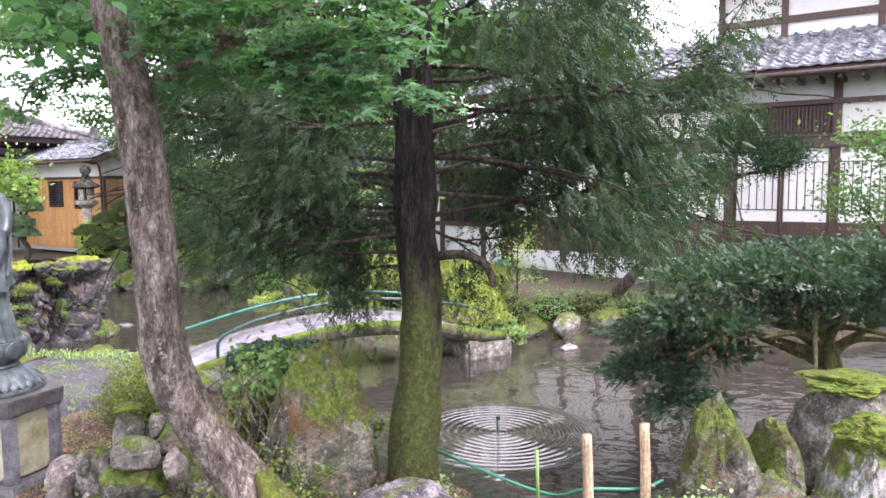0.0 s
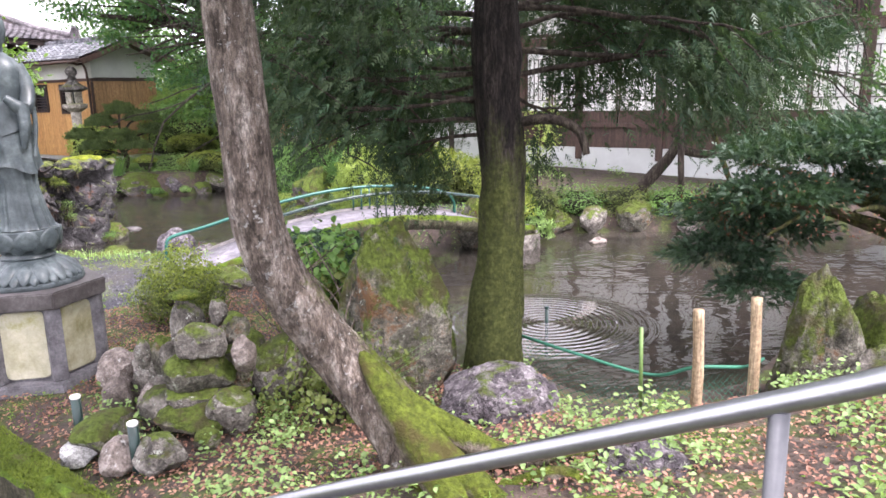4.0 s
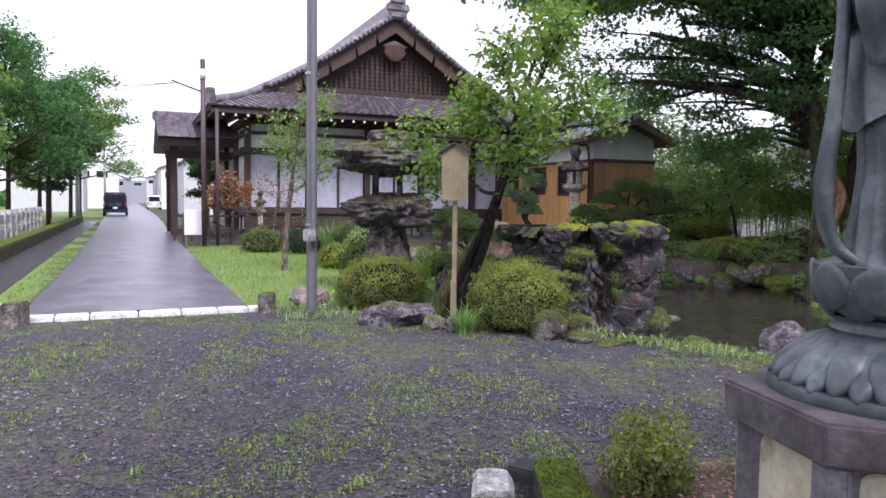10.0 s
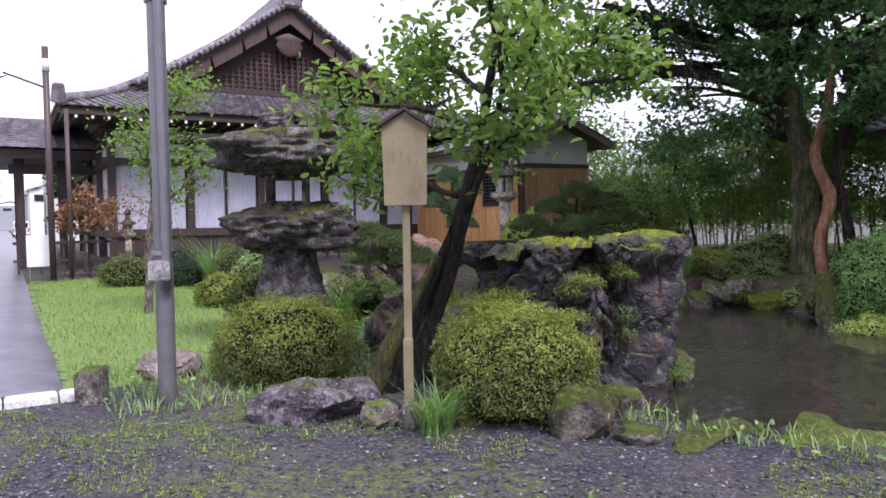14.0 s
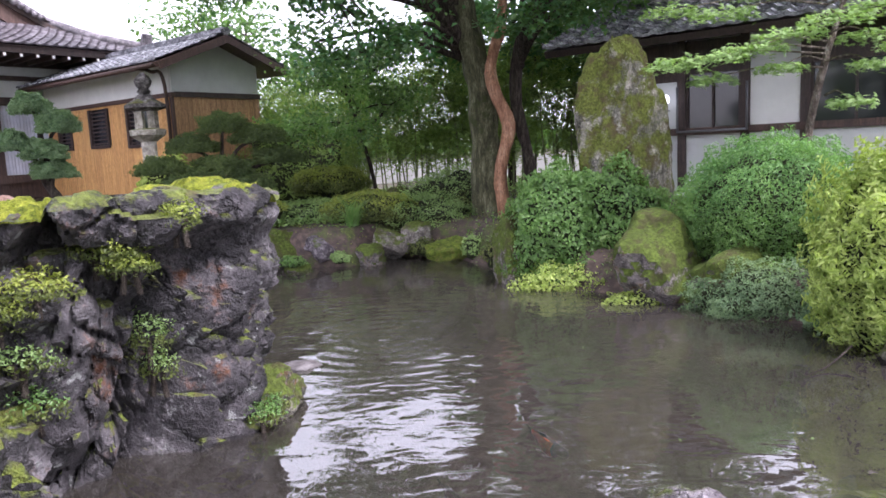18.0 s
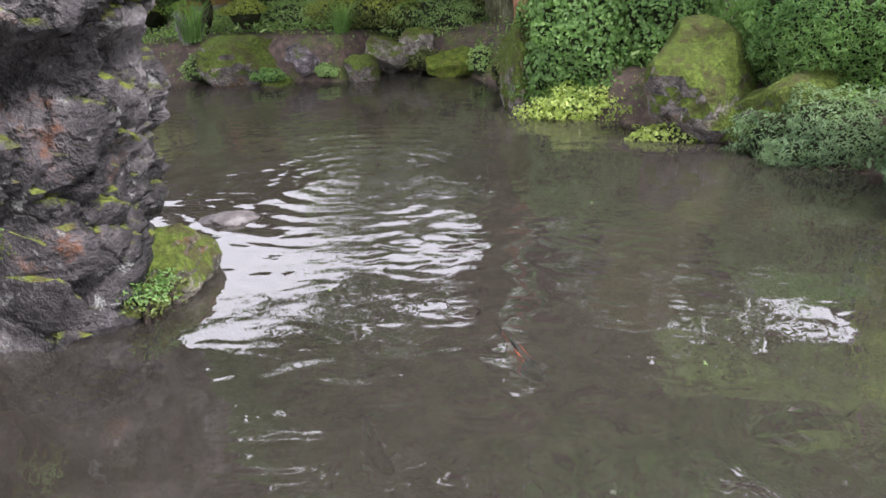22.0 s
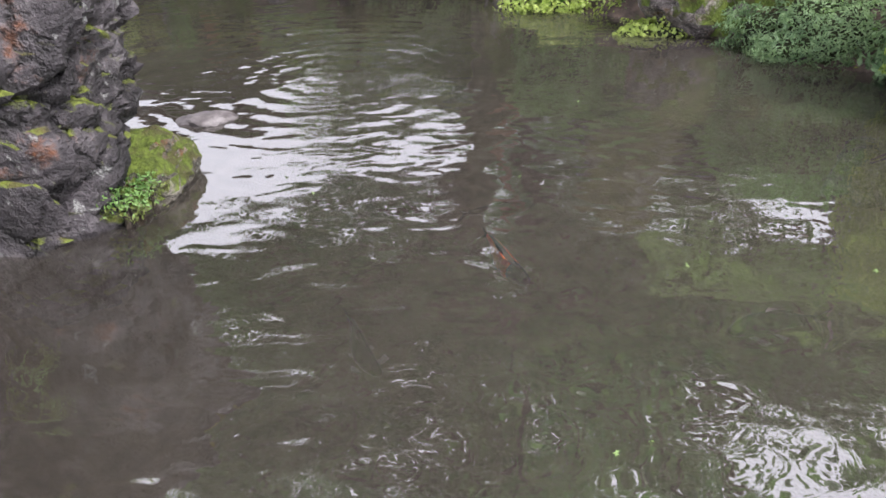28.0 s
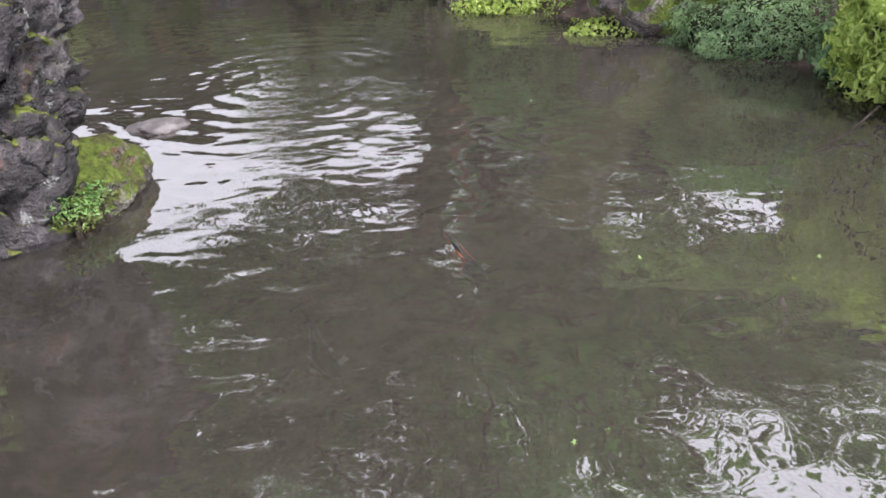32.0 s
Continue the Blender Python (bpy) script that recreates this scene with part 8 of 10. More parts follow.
small_tree("young_tree", -7.2, 24.0, 2.5, 1.2, "slender light green tree behind the pond bank", "ivy", 6000, 0.1, (-0.5, -0.3), 0.05, start=0.5, flat=0.35)
young = thing("young_maple", (0, 0, 0), "young maple with flat bright layers of leaves over the bank", "tree")
limb("trunk", [(-1.25, 18.45, 0.1), (-1.22, 18.4, 0.8), (-1.18, 18.4, 1.4), (-1.05, 18.3, 2.2), (-0.85, 18.3, 2.9), (-0.8, 18.3, 3.6)], [0.06, 0.05, 0.045, 0.04, 0.03, 0.018], M["bark"], young, 10, 0.2)
bm, bough = bmesh.new(), []
rr = random.Random(31)
for x, y, z, r in ((-3.0, 17.5, 2.14, 0.34), (-2.6, 17.5, 2.2, 0.36), (-2.15, 17.6, 2.28, 0.38), (-2.55, 17.7, 1.98, 0.26), (-1.75, 17.6, 2.42, 0.4), (-1.28, 17.6, 2.56, 0.42), (-0.9, 17.6, 2.36, 0.36), (-1.1, 17.6, 1.66, 0.26), (-1.85, 17.6, 2.06, 0.28), (-0.7, 17.7, 2.7, 0.4), (-0.85, 17.6, 2.05, 0.3), (-2.4, 17.8, 2.7, 0.4), (-1.9, 17.9, 2.95, 0.45), (-3.0, 17.8, 2.75, 0.3), (-1.3, 18.2, 3.2, 0.45), (-0.5, 18.3, 3.2, 0.4), (-0.3, 18.0, 2.3, 0.35),
                   # upper layers, unseen, added to cover sky that the pond would reflect
                   (-1.4, 19.2, 3.5, 0.45), (-0.9, 19.4, 3.3, 0.4), (-0.7, 19.8, 3.9, 0.5), (-1.7, 19.6, 3.9, 0.45), (-0.2, 19.3, 3.6, 0.35), (0.3, 19.6, 4.1, 0.45), (-1.0, 20.1, 4.5, 0.5), (0.0, 20.0, 4.7, 0.5), (0.6, 19.4, 3.2, 0.3), (0.7, 20.0, 4.6, 0.4)):
    a = Vector((-1.05, 18.3, min(z + 0.1, 3.2)))
    end = Vector((x, y, z))
    tube(bm, [a, a.lerp(end, 0.5) + Vector((0, 0, 0.08)), end], [0.016, 0.011, 0.004], 5)
    for k in range(int(520 * r)):
        g, d = rr.uniform(0, 6.28), r * math.sqrt(rr.random())
        bough.append((x + d * math.cos(g), y + 0.8 * d * math.sin(g), z - 0.12 * d * d / r + rr.gauss(0, 0.03)))
part("branch_work", bm, M["bark"], young, "", True)
star_leaves("palmate_leaves", np.array(bough), np.tile([0.0, -0.25, 1.0], (len(bough), 1)), 0.06, M["weed"], young)
small_tree("broadleaf_tree", 7.6, 11.6, 4.0, 1.2, "glossy broadleaf tree before the paper screens", "broad", 7000, 0.09, (0.1, -0.2), 0.06, start=0.4)
small_tree("thin_tree", -14.6, 14.4, 3.4, 0.9, "thin pale-trunked tree with sparse leaves on the verge", "plum", 1500, 0.09, (0.3, 0.2), 0.07, "bark", start=0.45)
small_tree("young_shrub", 1.6, 15.6, 1.7, 0.5, "slender young shrub before the residence", "pale", 900, 0.06, (0, 0), 0.025)
for x, y, h, c, leaf, n in ((-1.2, 26.5, 5.0, 2.2, "broad", 9000), (-4.3, 28.2, 6.4, 1.7, "maple", 7000), (-14, 36, 5.5, 3.0, "broad", 6000)):
    small_tree("garden_tree", x, y, h, c, "dark evergreen tree closing the garden", leaf, n, 0.22, (0.3, 0), 0.12, start=0.15, group="trees closing the garden", branches=10)

# supported pine on the far bank
pine = thing("pine_tree", (0, 0, 0), "old pine with dark leaning limbs and timber props", "tree")
limb("trunk", [(3.2, 14.4, 0.0), (3.55, 14.3, 0.5), (4.0, 14.2, 1.1), (4.2, 14.2, 1.9), (4.3, 14.2, 2.6), (4.6, 14.2, 3.4)], [0.13, 0.11, 0.1, 0.1, 0.09, 0.06], M["dark_bark"], pine, 12, 0.3)
limb("limb", [(4.0, 14.2, 1.1), (4.7, 14.1, 1.0), (5.1, 14.0, 1.6), (5.2, 13.9, 2.4), (5.7, 13.9, 2.7)], [0.09, 0.085, 0.08, 0.07, 0.04], M["dark_bark"], pine, 10, 0.3)
limb("prop", [(4.05, 13.75, -0.45), (3.95, 13.9, 2.2)], 0.06, M["dark_bark"], pine, 10, 0.0, "dark round timber prop")
limb("prop", [(5.6, 15.2, 0.1), (4.3, 14.2, 2.4)], 0.055, M["moss_bark"], pine, 10, 0.0, "mossy timber prop")
bm, tips = bmesh.new(), []
for sd, (p, d, L) in enumerate((((4.6, 14.2, 3.2), (1, -0.3, 0.1), 1.2), ((4.5, 14.2, 3.0), (-1, -0.3, 0.1), 1.5), ((4.6, 14.2, 3.4), (0.2, -0.8, 0.4), 1.2), ((5.7, 13.9, 2.7), (0.7, -0.3, 0.1), 0.7), ((4.3, 14.2, 2.5), (-0.8, -0.6, 0.1), 1.1), ((4.6, 14.2, 3.3), (-0.6, 0.4, 0.6), 1.3), ((5.2, 13.9, 2.4), (-0.3, -0.8, 0.2), 0.6), ((4.4, 14.2, 2.9), (0.9, 0.3, 0.5), 1.4))):
    grow(bm, p, d, L, 0.04, 2, tips, 201 + sd, 0.25, 0.08, 3, 0.55)
part("branch_work", bm, M["dark_bark"], pine, "", True)
spray("needles", tips, 26000, 0.2, 0.12, "yew", pine, 0.09, 0.55)


def cloud_pine(name, x, y, z, pads, label, leaf="pine", trunk=None, n=4200):
    e = thing(name, (x, y, z), label, "pine")
    limb("trunk", trunk or [(0, 0, -0.1), (0.15, 0, 0.3), (-0.1, 0.05, 0.7), (0.05, 0, 1.1)], [0.09, 0.08, 0.06, 0.03], M["dark_bark"], e, 10, 0.3)
    for i, (px, py, pz, r, t) in enumerate(pads):
        limb("branch", [(0, 0, pz * 0.6), (px * 0.5, py * 0.5, pz - 0.12), (px, py, pz - 0.03)], [0.04, 0.03, 0.012], M["dark_bark"], e, 7, 0.2)
        P, N = dome(n, (r * 1.05, r * 0.9, t * 1.7), i + 3, 0.35, -0.2, 0.4, 2.5)
        P += np.array([px, py, pz])
        leaves("needle_pad", P, N, 0.07, M[leaf], e, 0.2, spread=0.7)
    return e


cloud_pine("cloud_pine", -9.6, 21.8, 0.25, [(-0.95, -0.3, 0.95, 0.42, 0.14), (-0.45, -0.1, 1.3, 0.42, 0.15), (0.1, 0, 1.62, 0.42, 0.16), (0.65, 0.1, 1.42, 0.45, 0.15), (0.95, 0.15, 1.05, 0.42, 0.14), (0.1, -0.4, 0.9, 0.5, 0.16), (-0.5, -0.5, 0.65, 0.4, 0.14), (0.5, -0.4, 0.65, 0.45, 0.14)], "cloud-pruned dark pine on the far bank")
cloud_pine("cloud_pine", -11.8, 20.3, 0.5, [(-0.15, 0, 1.75, 0.28, 0.14), (-0.5, 0, 1.2, 0.28, 0.14), (0.25, 0, 1.45, 0.3, 0.16), (0.05, -0.1, 1.05, 0.3, 0.14), (0.1, 0, 0.75, 0.3, 0.14)], "small cloud-pruned pine with blue-green pads", "juniper")
cloud_pine("low_pine", -10.7, 14.6, 0.0, [(0, 0, 0.35, 0.4, 0.12), (0.3, 0.1, 0.2, 0.35, 0.12)], "low spreading pine by the inlet")
cloud_pine("low_pine", -12.6, 18.6, 0.0, [(0, 0, 0.9, 0.5, 0.16), (0.5, 0.2, 0.6, 0.5, 0.15), (-0.4, 0.1, 0.55, 0.5, 0.15)], "low spreading pine across the inlet")
cloud_pine("low_pine", -15.3, 22.5, 0.0, [(0, 0, 1.0, 0.6, 0.2), (0.6, 0.2, 0.7, 0.5, 0.18), (-0.5, 0.1, 0.6, 0.5, 0.18)], "low spreading pine across the inlet")

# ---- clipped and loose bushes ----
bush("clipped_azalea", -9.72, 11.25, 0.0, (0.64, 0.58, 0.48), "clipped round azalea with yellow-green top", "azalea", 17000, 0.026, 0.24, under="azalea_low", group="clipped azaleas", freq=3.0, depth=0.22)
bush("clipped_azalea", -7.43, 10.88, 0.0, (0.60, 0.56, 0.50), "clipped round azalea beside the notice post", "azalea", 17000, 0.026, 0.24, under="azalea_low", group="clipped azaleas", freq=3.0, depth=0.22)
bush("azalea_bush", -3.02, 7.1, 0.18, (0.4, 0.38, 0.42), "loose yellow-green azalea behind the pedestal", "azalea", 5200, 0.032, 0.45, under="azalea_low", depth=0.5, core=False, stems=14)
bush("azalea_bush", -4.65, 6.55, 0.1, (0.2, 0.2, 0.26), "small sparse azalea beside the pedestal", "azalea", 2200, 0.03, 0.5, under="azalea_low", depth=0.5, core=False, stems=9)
bush("dark_shrub", -1.87, 8.1, 0.42, (0.56, 0.42, 0.24), "low dark clipped yew by the bridge", "yew", 9000, 0.04, 0.3, low=-0.3)
o = limb("yew_stem", [(-1.8, 8.12, 0.0), (-1.86, 8.1, 0.25), (-1.8, 8.1, 0.5)], [0.05, 0.045, 0.03], M["dark_bark"], None, 10, 0.3)
tagged(o, "short dark trunk under the clipped yew", "trunk")
bush("trailing_shrub", -1.3, 6.1, 0.1, (0.5, 0.42, 0.5), "tangle of trailing shrubs on the mound", "azalea_low", 2600, 0.04, 0.5, under="azalea_low", aspect=0.7, depth=0.6, core=False, stems=10)
bush("climbing_shrub", -1.42, 5.65, 0.5, (0.36, 0.3, 0.5), "tall tangle of broad leaves and dry vines beside the mossy rock", "ivy", 1150, 0.062, 0.6, under="azalea_low", aspect=0.75, depth=0.75, low=-0.6, stems=14, core=False)
bm = bmesh.new()
rr = random.Random(55)
for k in range(22):
    x, y, z = -1.42 + rr.uniform(-0.28, 0.25), 5.35 + rr.uniform(-0.25, 0.2), 0.15
    tube(bm, [(x, y, z), (x + rr.uniform(-0.15, 0.15), y - 0.05, z + 0.35), (x + rr.uniform(-0.3, 0.3), y + rr.uniform(-0.1, 0.1), z + 0.7), (x + rr.uniform(-0.4, 0.4), y + rr.uniform(-0.1, 0.2), z + rr.uniform(0.8, 1.15))], [0.011, 0.009, 0.007, 0.003], 5, 0.2, k)
o = part("dry_vines", bm, M["bark"], None, "", True)
tagged(o, "dry brown vines tangled through the shrubs", "vines", kind="stuff")
bush("trailing_shrub", -1.28, 4.78, 0.15, (0.42, 0.36, 0.4), "tangle of ivy and dry stems before the mossy rock", "azalea_low", 900, 0.04, 0.55, under="azalea_low", aspect=0.75, depth=0.7, low=-0.2, stems=12, core=False)
for x, y, z, r, n_ in ((-7.65, 11.85, 0.5, (0.26, 0.2, 0.1), 1500), (-7.42, 12.02, 0.48, (0.22, 0.16, 0.08), 1100), (-7.95, 11.85, 0.55, (0.28, 0.2, 0.1), 1500), (-7.85, 11.62, 0.36, (0.26, 0.16, 0.1), 1400), (-8.3, 11.75, 0.45, (0.3, 0.2, 0.12), 1300), (-7.5, 11.7, 0.24, (0.2, 0.12, 0.1), 900), (-7.95, 12.15, 0.64, (0.24, 0.18, 0.08), 1100), (-8.5, 12.1, 0.55, (0.3, 0.22, 0.12), 1100)):
    bush("rock_plant", x, y, z, r, "yellow-green moss and small plants on the great rock", "azalea", n_, 0.024, 0.7, low=-0.1, depth=0.55, under="azalea_low", core=False, group="plants on the great rock", stems=2)
for x, y, z, r, leaf, n_ in ((-7.16, 13.0, 0.86, (0.2, 0.13, 0.09), "azalea", 1100), (-7.02, 12.98, 0.78, (0.14, 0.1, 0.08), "azalea", 600), (-7.38, 12.66, 0.72, (0.24, 0.14, 0.1), "azalea", 1200), (-7.5, 12.6, 0.62, (0.2, 0.14, 0.1), "azalea", 900), (-7.1, 13.28, 0.3, (0.16, 0.1, 0.14), "weed", 600),
                            (-7.08, 13.3, 0.12, (0.13, 0.09, 0.12), "weed", 450), (-6.62, 13.68, -0.3, (0.14, 0.1, 0.08), "ivy", 500), (-6.6, 13.86, -0.28, (0.1, 0.1, 0.07), "ivy", 350), (-6.78, 13.1, 1.0, (0.12, 0.1, 0.1), "azalea", 500), (-7.42, 12.6, 0.38, (0.2, 0.12, 0.1), "weed", 500), (-7.4, 12.62, 0.15, (0.18, 0.12, 0.1), "ivy", 450)):
    bush("rock_plant", x, y, z, r, "tuft of moss and small plants on the great rock", leaf, n_, 0.022, 0.6, low=-0.3, depth=0.5, under="azalea_low", core=False, group="plants on the great rock", stems=2)
bush("trailing_shrub", -1.35, 6.9, 0.0, (0.6, 0.45, 0.32), "trailing broadleaf cover by the bridge", "ivy", 2600, 0.065, 0.45, under="azalea_low", aspect=0.7, depth=0.5, core=False, stems=8)
bush("azalea_bush", 0.55, 12.5, -0.05, (0.55, 0.5, 0.62), "airy azalea on the bank at the bridge end", "azalea", 3200, 0.045, 0.4, low=-0.2, core=False, stems=8)
for x, y, r, leaf, lab in ((1.3, 13.75, (0.5, 0.35, 0.35), "azalea_low", "low dark shrub on the bank of the far pool"), (2.1, 13.95, (0.55, 0.35, 0.3), "ivy", "low green shrub on the bank of the far pool"), (3.0, 14.0, (0.6, 0.35, 0.32), "azalea_low", "low dark shrub on the bank of the far pool"), (3.9, 13.8, (0.5, 0.35, 0.3), "ivy", "low green shrub on the bank of the far pool"), (4.8, 13.4, (0.5, 0.35, 0.3), "azalea_low", "low dark shrub on the bank of the far pool")):
    bush("bank_shrub", x, y, -0.1, r, lab, leaf, 2600, 0.045, 0.5, depth=0.4, group="shrubs of the far pool")
bush("bank_fern", 0.95, 12.7, -0.25, (0.45, 0.35, 0.3), "ferns hanging over the pond bank", "weed", 1600, 0.09, 0.5, aspect=0.25)
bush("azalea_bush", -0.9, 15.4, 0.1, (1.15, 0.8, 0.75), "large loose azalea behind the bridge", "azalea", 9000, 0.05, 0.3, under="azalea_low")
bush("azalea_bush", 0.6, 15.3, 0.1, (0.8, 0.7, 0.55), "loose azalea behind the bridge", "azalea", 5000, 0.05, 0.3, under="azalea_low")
bush("clipped_boxwood", -2.05, 17.3, 0.0, (1.0, 0.85, 0.85), "large rounded bush of fresh green needles on the pond bank", "yewgreen", 36000, 0.043, 0.2, under="ivy", aspect=0.3, depth=0.3, freq=4.5)
bush("juniper", -2.5, 16.35, -0.45, (0.66, 0.5, 0.36), "low blue-green juniper over the water", "juniper", 12000, 0.036, 0.4, aspect=0.3)
bush("bank_fern", -2.05, 15.6, -0.4, (0.4, 0.35, 0.3), "dark plants at the waterline", "juniper", 1800, 0.06, 0.4, group="")
bush("yellow_shrub", -1.85, 15.15, -0.35, (0.7, 0.6, 1.0), "yellow-green leafy shrub over the pond", "pale", 26000, 0.060, 0.3, under="pale", aspect=0.32, freq=4.0, depth=0.3)
bush("ivy_mound", -4.25, 18.45, -0.4, (0.62, 0.6, 0.95), "stump covered in dark ivy", "ivy", 12000, 0.043, 0.25, aspect=0.75)
bush("ivy_mound", -3.5, 18.6, -0.2, (0.7, 0.6, 0.85), "ivy-covered bank below the standing stone", "ivy", 10500, 0.043, 0.3, aspect=0.75)
bush("creeping_weeds", -4.2, 17.85, -0.42, (0.6, 0.25, 0.22), "bright creeping weeds at the waterline", "pale", 3600, 0.036, 0.6, aspect=0.6, depth=0.4, core=False)
bush("creeping_weeds", -3.55, 16.95, -0.45, (0.35, 0.15, 0.14), "bright creeping weeds at the waterline", "pale", 1200, 0.036, 0.5, aspect=0.7)
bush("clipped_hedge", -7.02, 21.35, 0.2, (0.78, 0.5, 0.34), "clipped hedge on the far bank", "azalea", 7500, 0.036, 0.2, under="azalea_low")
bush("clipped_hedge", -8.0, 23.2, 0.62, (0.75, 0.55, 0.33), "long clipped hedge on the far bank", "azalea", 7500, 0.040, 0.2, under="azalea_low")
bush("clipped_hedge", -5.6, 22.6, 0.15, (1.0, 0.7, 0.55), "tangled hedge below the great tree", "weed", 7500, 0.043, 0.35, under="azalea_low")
bush("dwarf_azalea", -8.6, 20.95, 0.38, (0.3, 0.25, 0.2), "dwarf azalea leaning over the rocks", "azalea", 2250, 0.032, 0.35, low=0)
bush("tangled_shrub", -6.2, 21.5, 0.0, (0.9, 0.5, 0.4), "tangled shrubs and bamboo grass on the bank", "weed", 5250, 0.054, 0.45, aspect=0.25)
bush("tangled_shrub", -8.3, 22.0, 0.1, (0.95, 0.7, 0.3), "green undergrowth on the far bank", "weed", 5250, 0.054, 0.45, aspect=0.3)
bush("small_azalea", -10.6, 22.8, 0.6, (0.4, 0.35, 0.26), "small bright azalea before the annex", "azalea", 3750, 0.032, 0.2)
bush("pale_shrub", -11.3, 23.6, 0.3, (0.6, 0.5, 0.75), "pale green shrub before the annex", "pale", 2600, 0.08, 0.5)
for x, y, rx, rz, leaf in ((-18.9, 18.0, 0.62, 0.45, "azalea_low"), (-17.6, 18.3, 0.5, 0.45, "yew"), (-14.1, 15.5, 0.4, 0.35, "azalea"), (-11.2, 15.2, 0.6, 0.4, "azalea_low"), (-14.6, 17.4, 0.6, 0.6, "weed"), (-11.9, 13.8, 0.5, 0.5, "azalea_low"), (-16.2, 18.6, 0.7, 0.6, "azalea_low")):
    bush("verge_bush", x, y, 0.0, (rx, rx, rz), "rounded bush on the grass verge by the hall", leaf, 2400, 0.055, 0.25, group="bushes by the hall")


# ---- rustic stone lantern ----
LX, LY = -10.85, 12.95
lan = thing("rustic_stone_lantern", (LX, LY, 0.0, 0, 0, 34), "tall rustic stone lantern of rough unhewn rocks", "stone lantern")


def rock_part(name, c, radii, parent, seed, material="lantern", flat=0.0, uneven=0.2, label="", flare=0.0):
    bm = bmesh.new()
    bmesh.ops.create_icosphere(bm, subdivisions=5, radius=1.0)
    off = Vector((seed * 2.7, seed * 1.1, seed))
    for v in bm.verts:
        q = Vector(v.co)
        p = 3.0
        q = q * (abs(q.x) ** p + abs(q.y) ** p + abs(q.z) ** p) ** (-1 / p)
        d = 1 + uneven * noise.noise(q * 1.5 + off) + 0.5 * uneven * (1 - 2 * abs(noise.noise(q * 3 + off))) + 0.3 * uneven * noise.noise(q * 7 + off) + 0.15 * uneven * noise.noise(q * 17 + off)
        w = 1 - flare * q.z
        v.co = (c[0] + q.x * radii[0] * d * w, c[1] + q.y * radii[1] * d * w, c[2] + q.z * radii[2] * (1 + (d - 1) * (1 - flat)))
    return part(name, bm, M[material], parent, label, True)


rock_part("stem", (0, 0, 0.6), (0.35, 0.33, 0.68), lan, 2, flare=0.3)
rock_part("platform", (0.05, 0, 1.32), (0.62, 0.52, 0.25), lan, 5, uneven=0.3)
for sx in (-1, 1):
    for sy in (-1, 1):
        part("light_box_post", boxed(sx * 0.2 - 0.045, sy * 0.2 - 0.045, 1.54, sx * 0.2 + 0.045, sy * 0.2 + 0.045, 1.95, bevel=0.008), M["lantern"], lan)
part("light_box_sill", boxed(-0.25, -0.25, 1.54, 0.25, 0.25, 1.63, bevel=0.01), M["lantern"], lan)
part("light_box_head", boxed(-0.25, -0.25, 1.88, 0.25, 0.25, 1.98, bevel=0.01), M["lantern"], lan)
rock_part("roof_stone", (0.08, 0, 2.18), (0.8, 0.64, 0.24), lan, 9, uneven=0.28, label="broad flat roof stone with moss")
rock_part("cap_stone", (0.02, 0, 2.52), (0.33, 0.28, 0.13), lan, 13, flat=0.3)
rock_part("roof_moss", (0.05, -0.05, 2.36), (0.5, 0.4, 0.05), lan, 17, "allmoss")


# ---- turned stone lanterns ----
def pole_lantern(x, y, z, s, label):
    e = thing("stone_lantern", (x, y, z, 0, 0, 20), label, "stone lantern")
    e.scale = (s, s, s)
    part("base", turned([(0.3, 0), (0.3, 0.12), (0.22, 0.18)], 6), M["lantern"], e)
    pale = M["pale_stone"]
    part("shaft", turned([(0.15, 0.18), (0.13, 0.7), (0.15, 0.72), (0.15, 0.8), (0.13, 0.82), (0.14, 1.3)], 16), pale, e, "", True)
    part("middle_platform", turned([(0.15, 1.3), (0.32, 1.42), (0.33, 1.52), (0.24, 1.54)], 6), pale, e)
    for k in range(6):
        a = k * math.pi / 3
        o = part("light_box_pillar", boxed(-0.04, -0.05, 1.54, 0.04, 0.05, 1.86), pale, e)
        o.matrix_basis = pose(0.17 * math.cos(a), 0.17 * math.sin(a), 0, 0, 0, math.degrees(a))
    part("light_box", turned([(0.13, 1.54), (0.13, 1.86)], 6), M["dark_glass"], e, "dark light opening")
    part("roof", turned([(0.2, 1.86), (0.38, 1.92), (0.36, 1.99), (0.2, 2.08), (0.1, 2.18)], 6), M["lantern"], e)
    part("finial", turned([(0.08, 2.18), (0.13, 2.22), (0.09, 2.28), (0.14, 2.34), (0.16, 2.42), (0.12, 2.5), (0.03, 2.58)], 16), M["lantern"], e, "", True)
    return e


pole_lantern(-12.45, 25.35, 0.3, 1.18, "tall hexagonal stone lantern before the annex")
q = SITE @ Vector((2.5, 14.9, 0.3))
pole_lantern(q.x, q.y, 0.2, 0.62, "small weathered stone lantern beside the hall")

# ---- notice board, poles, lane edge ----
sign = thing("notice_post", (-8.12, 10.55, 0.0, 0, 0, 24), "weathered blank wooden notice board on a post", "sign")
part("post", boxed(-0.028, 0.02, 0.0, 0.028, 0.065, 1.6, bevel=0.004), M["old_wood"], sign)
part("stub", boxed(-0.035, -0.03, 0.0, 0.035, 0.018, 0.55, bevel=0.004), M["old_wood"], sign)
bm = bmesh.new()
f = [bm.verts.new(p) for p in ((-0.15, -0.02, 1.5), (0.15, -0.02, 1.5), (0.16, -0.02, 2.06), (0.0, -0.02, 2.15), (-0.16, -0.02, 2.06))]
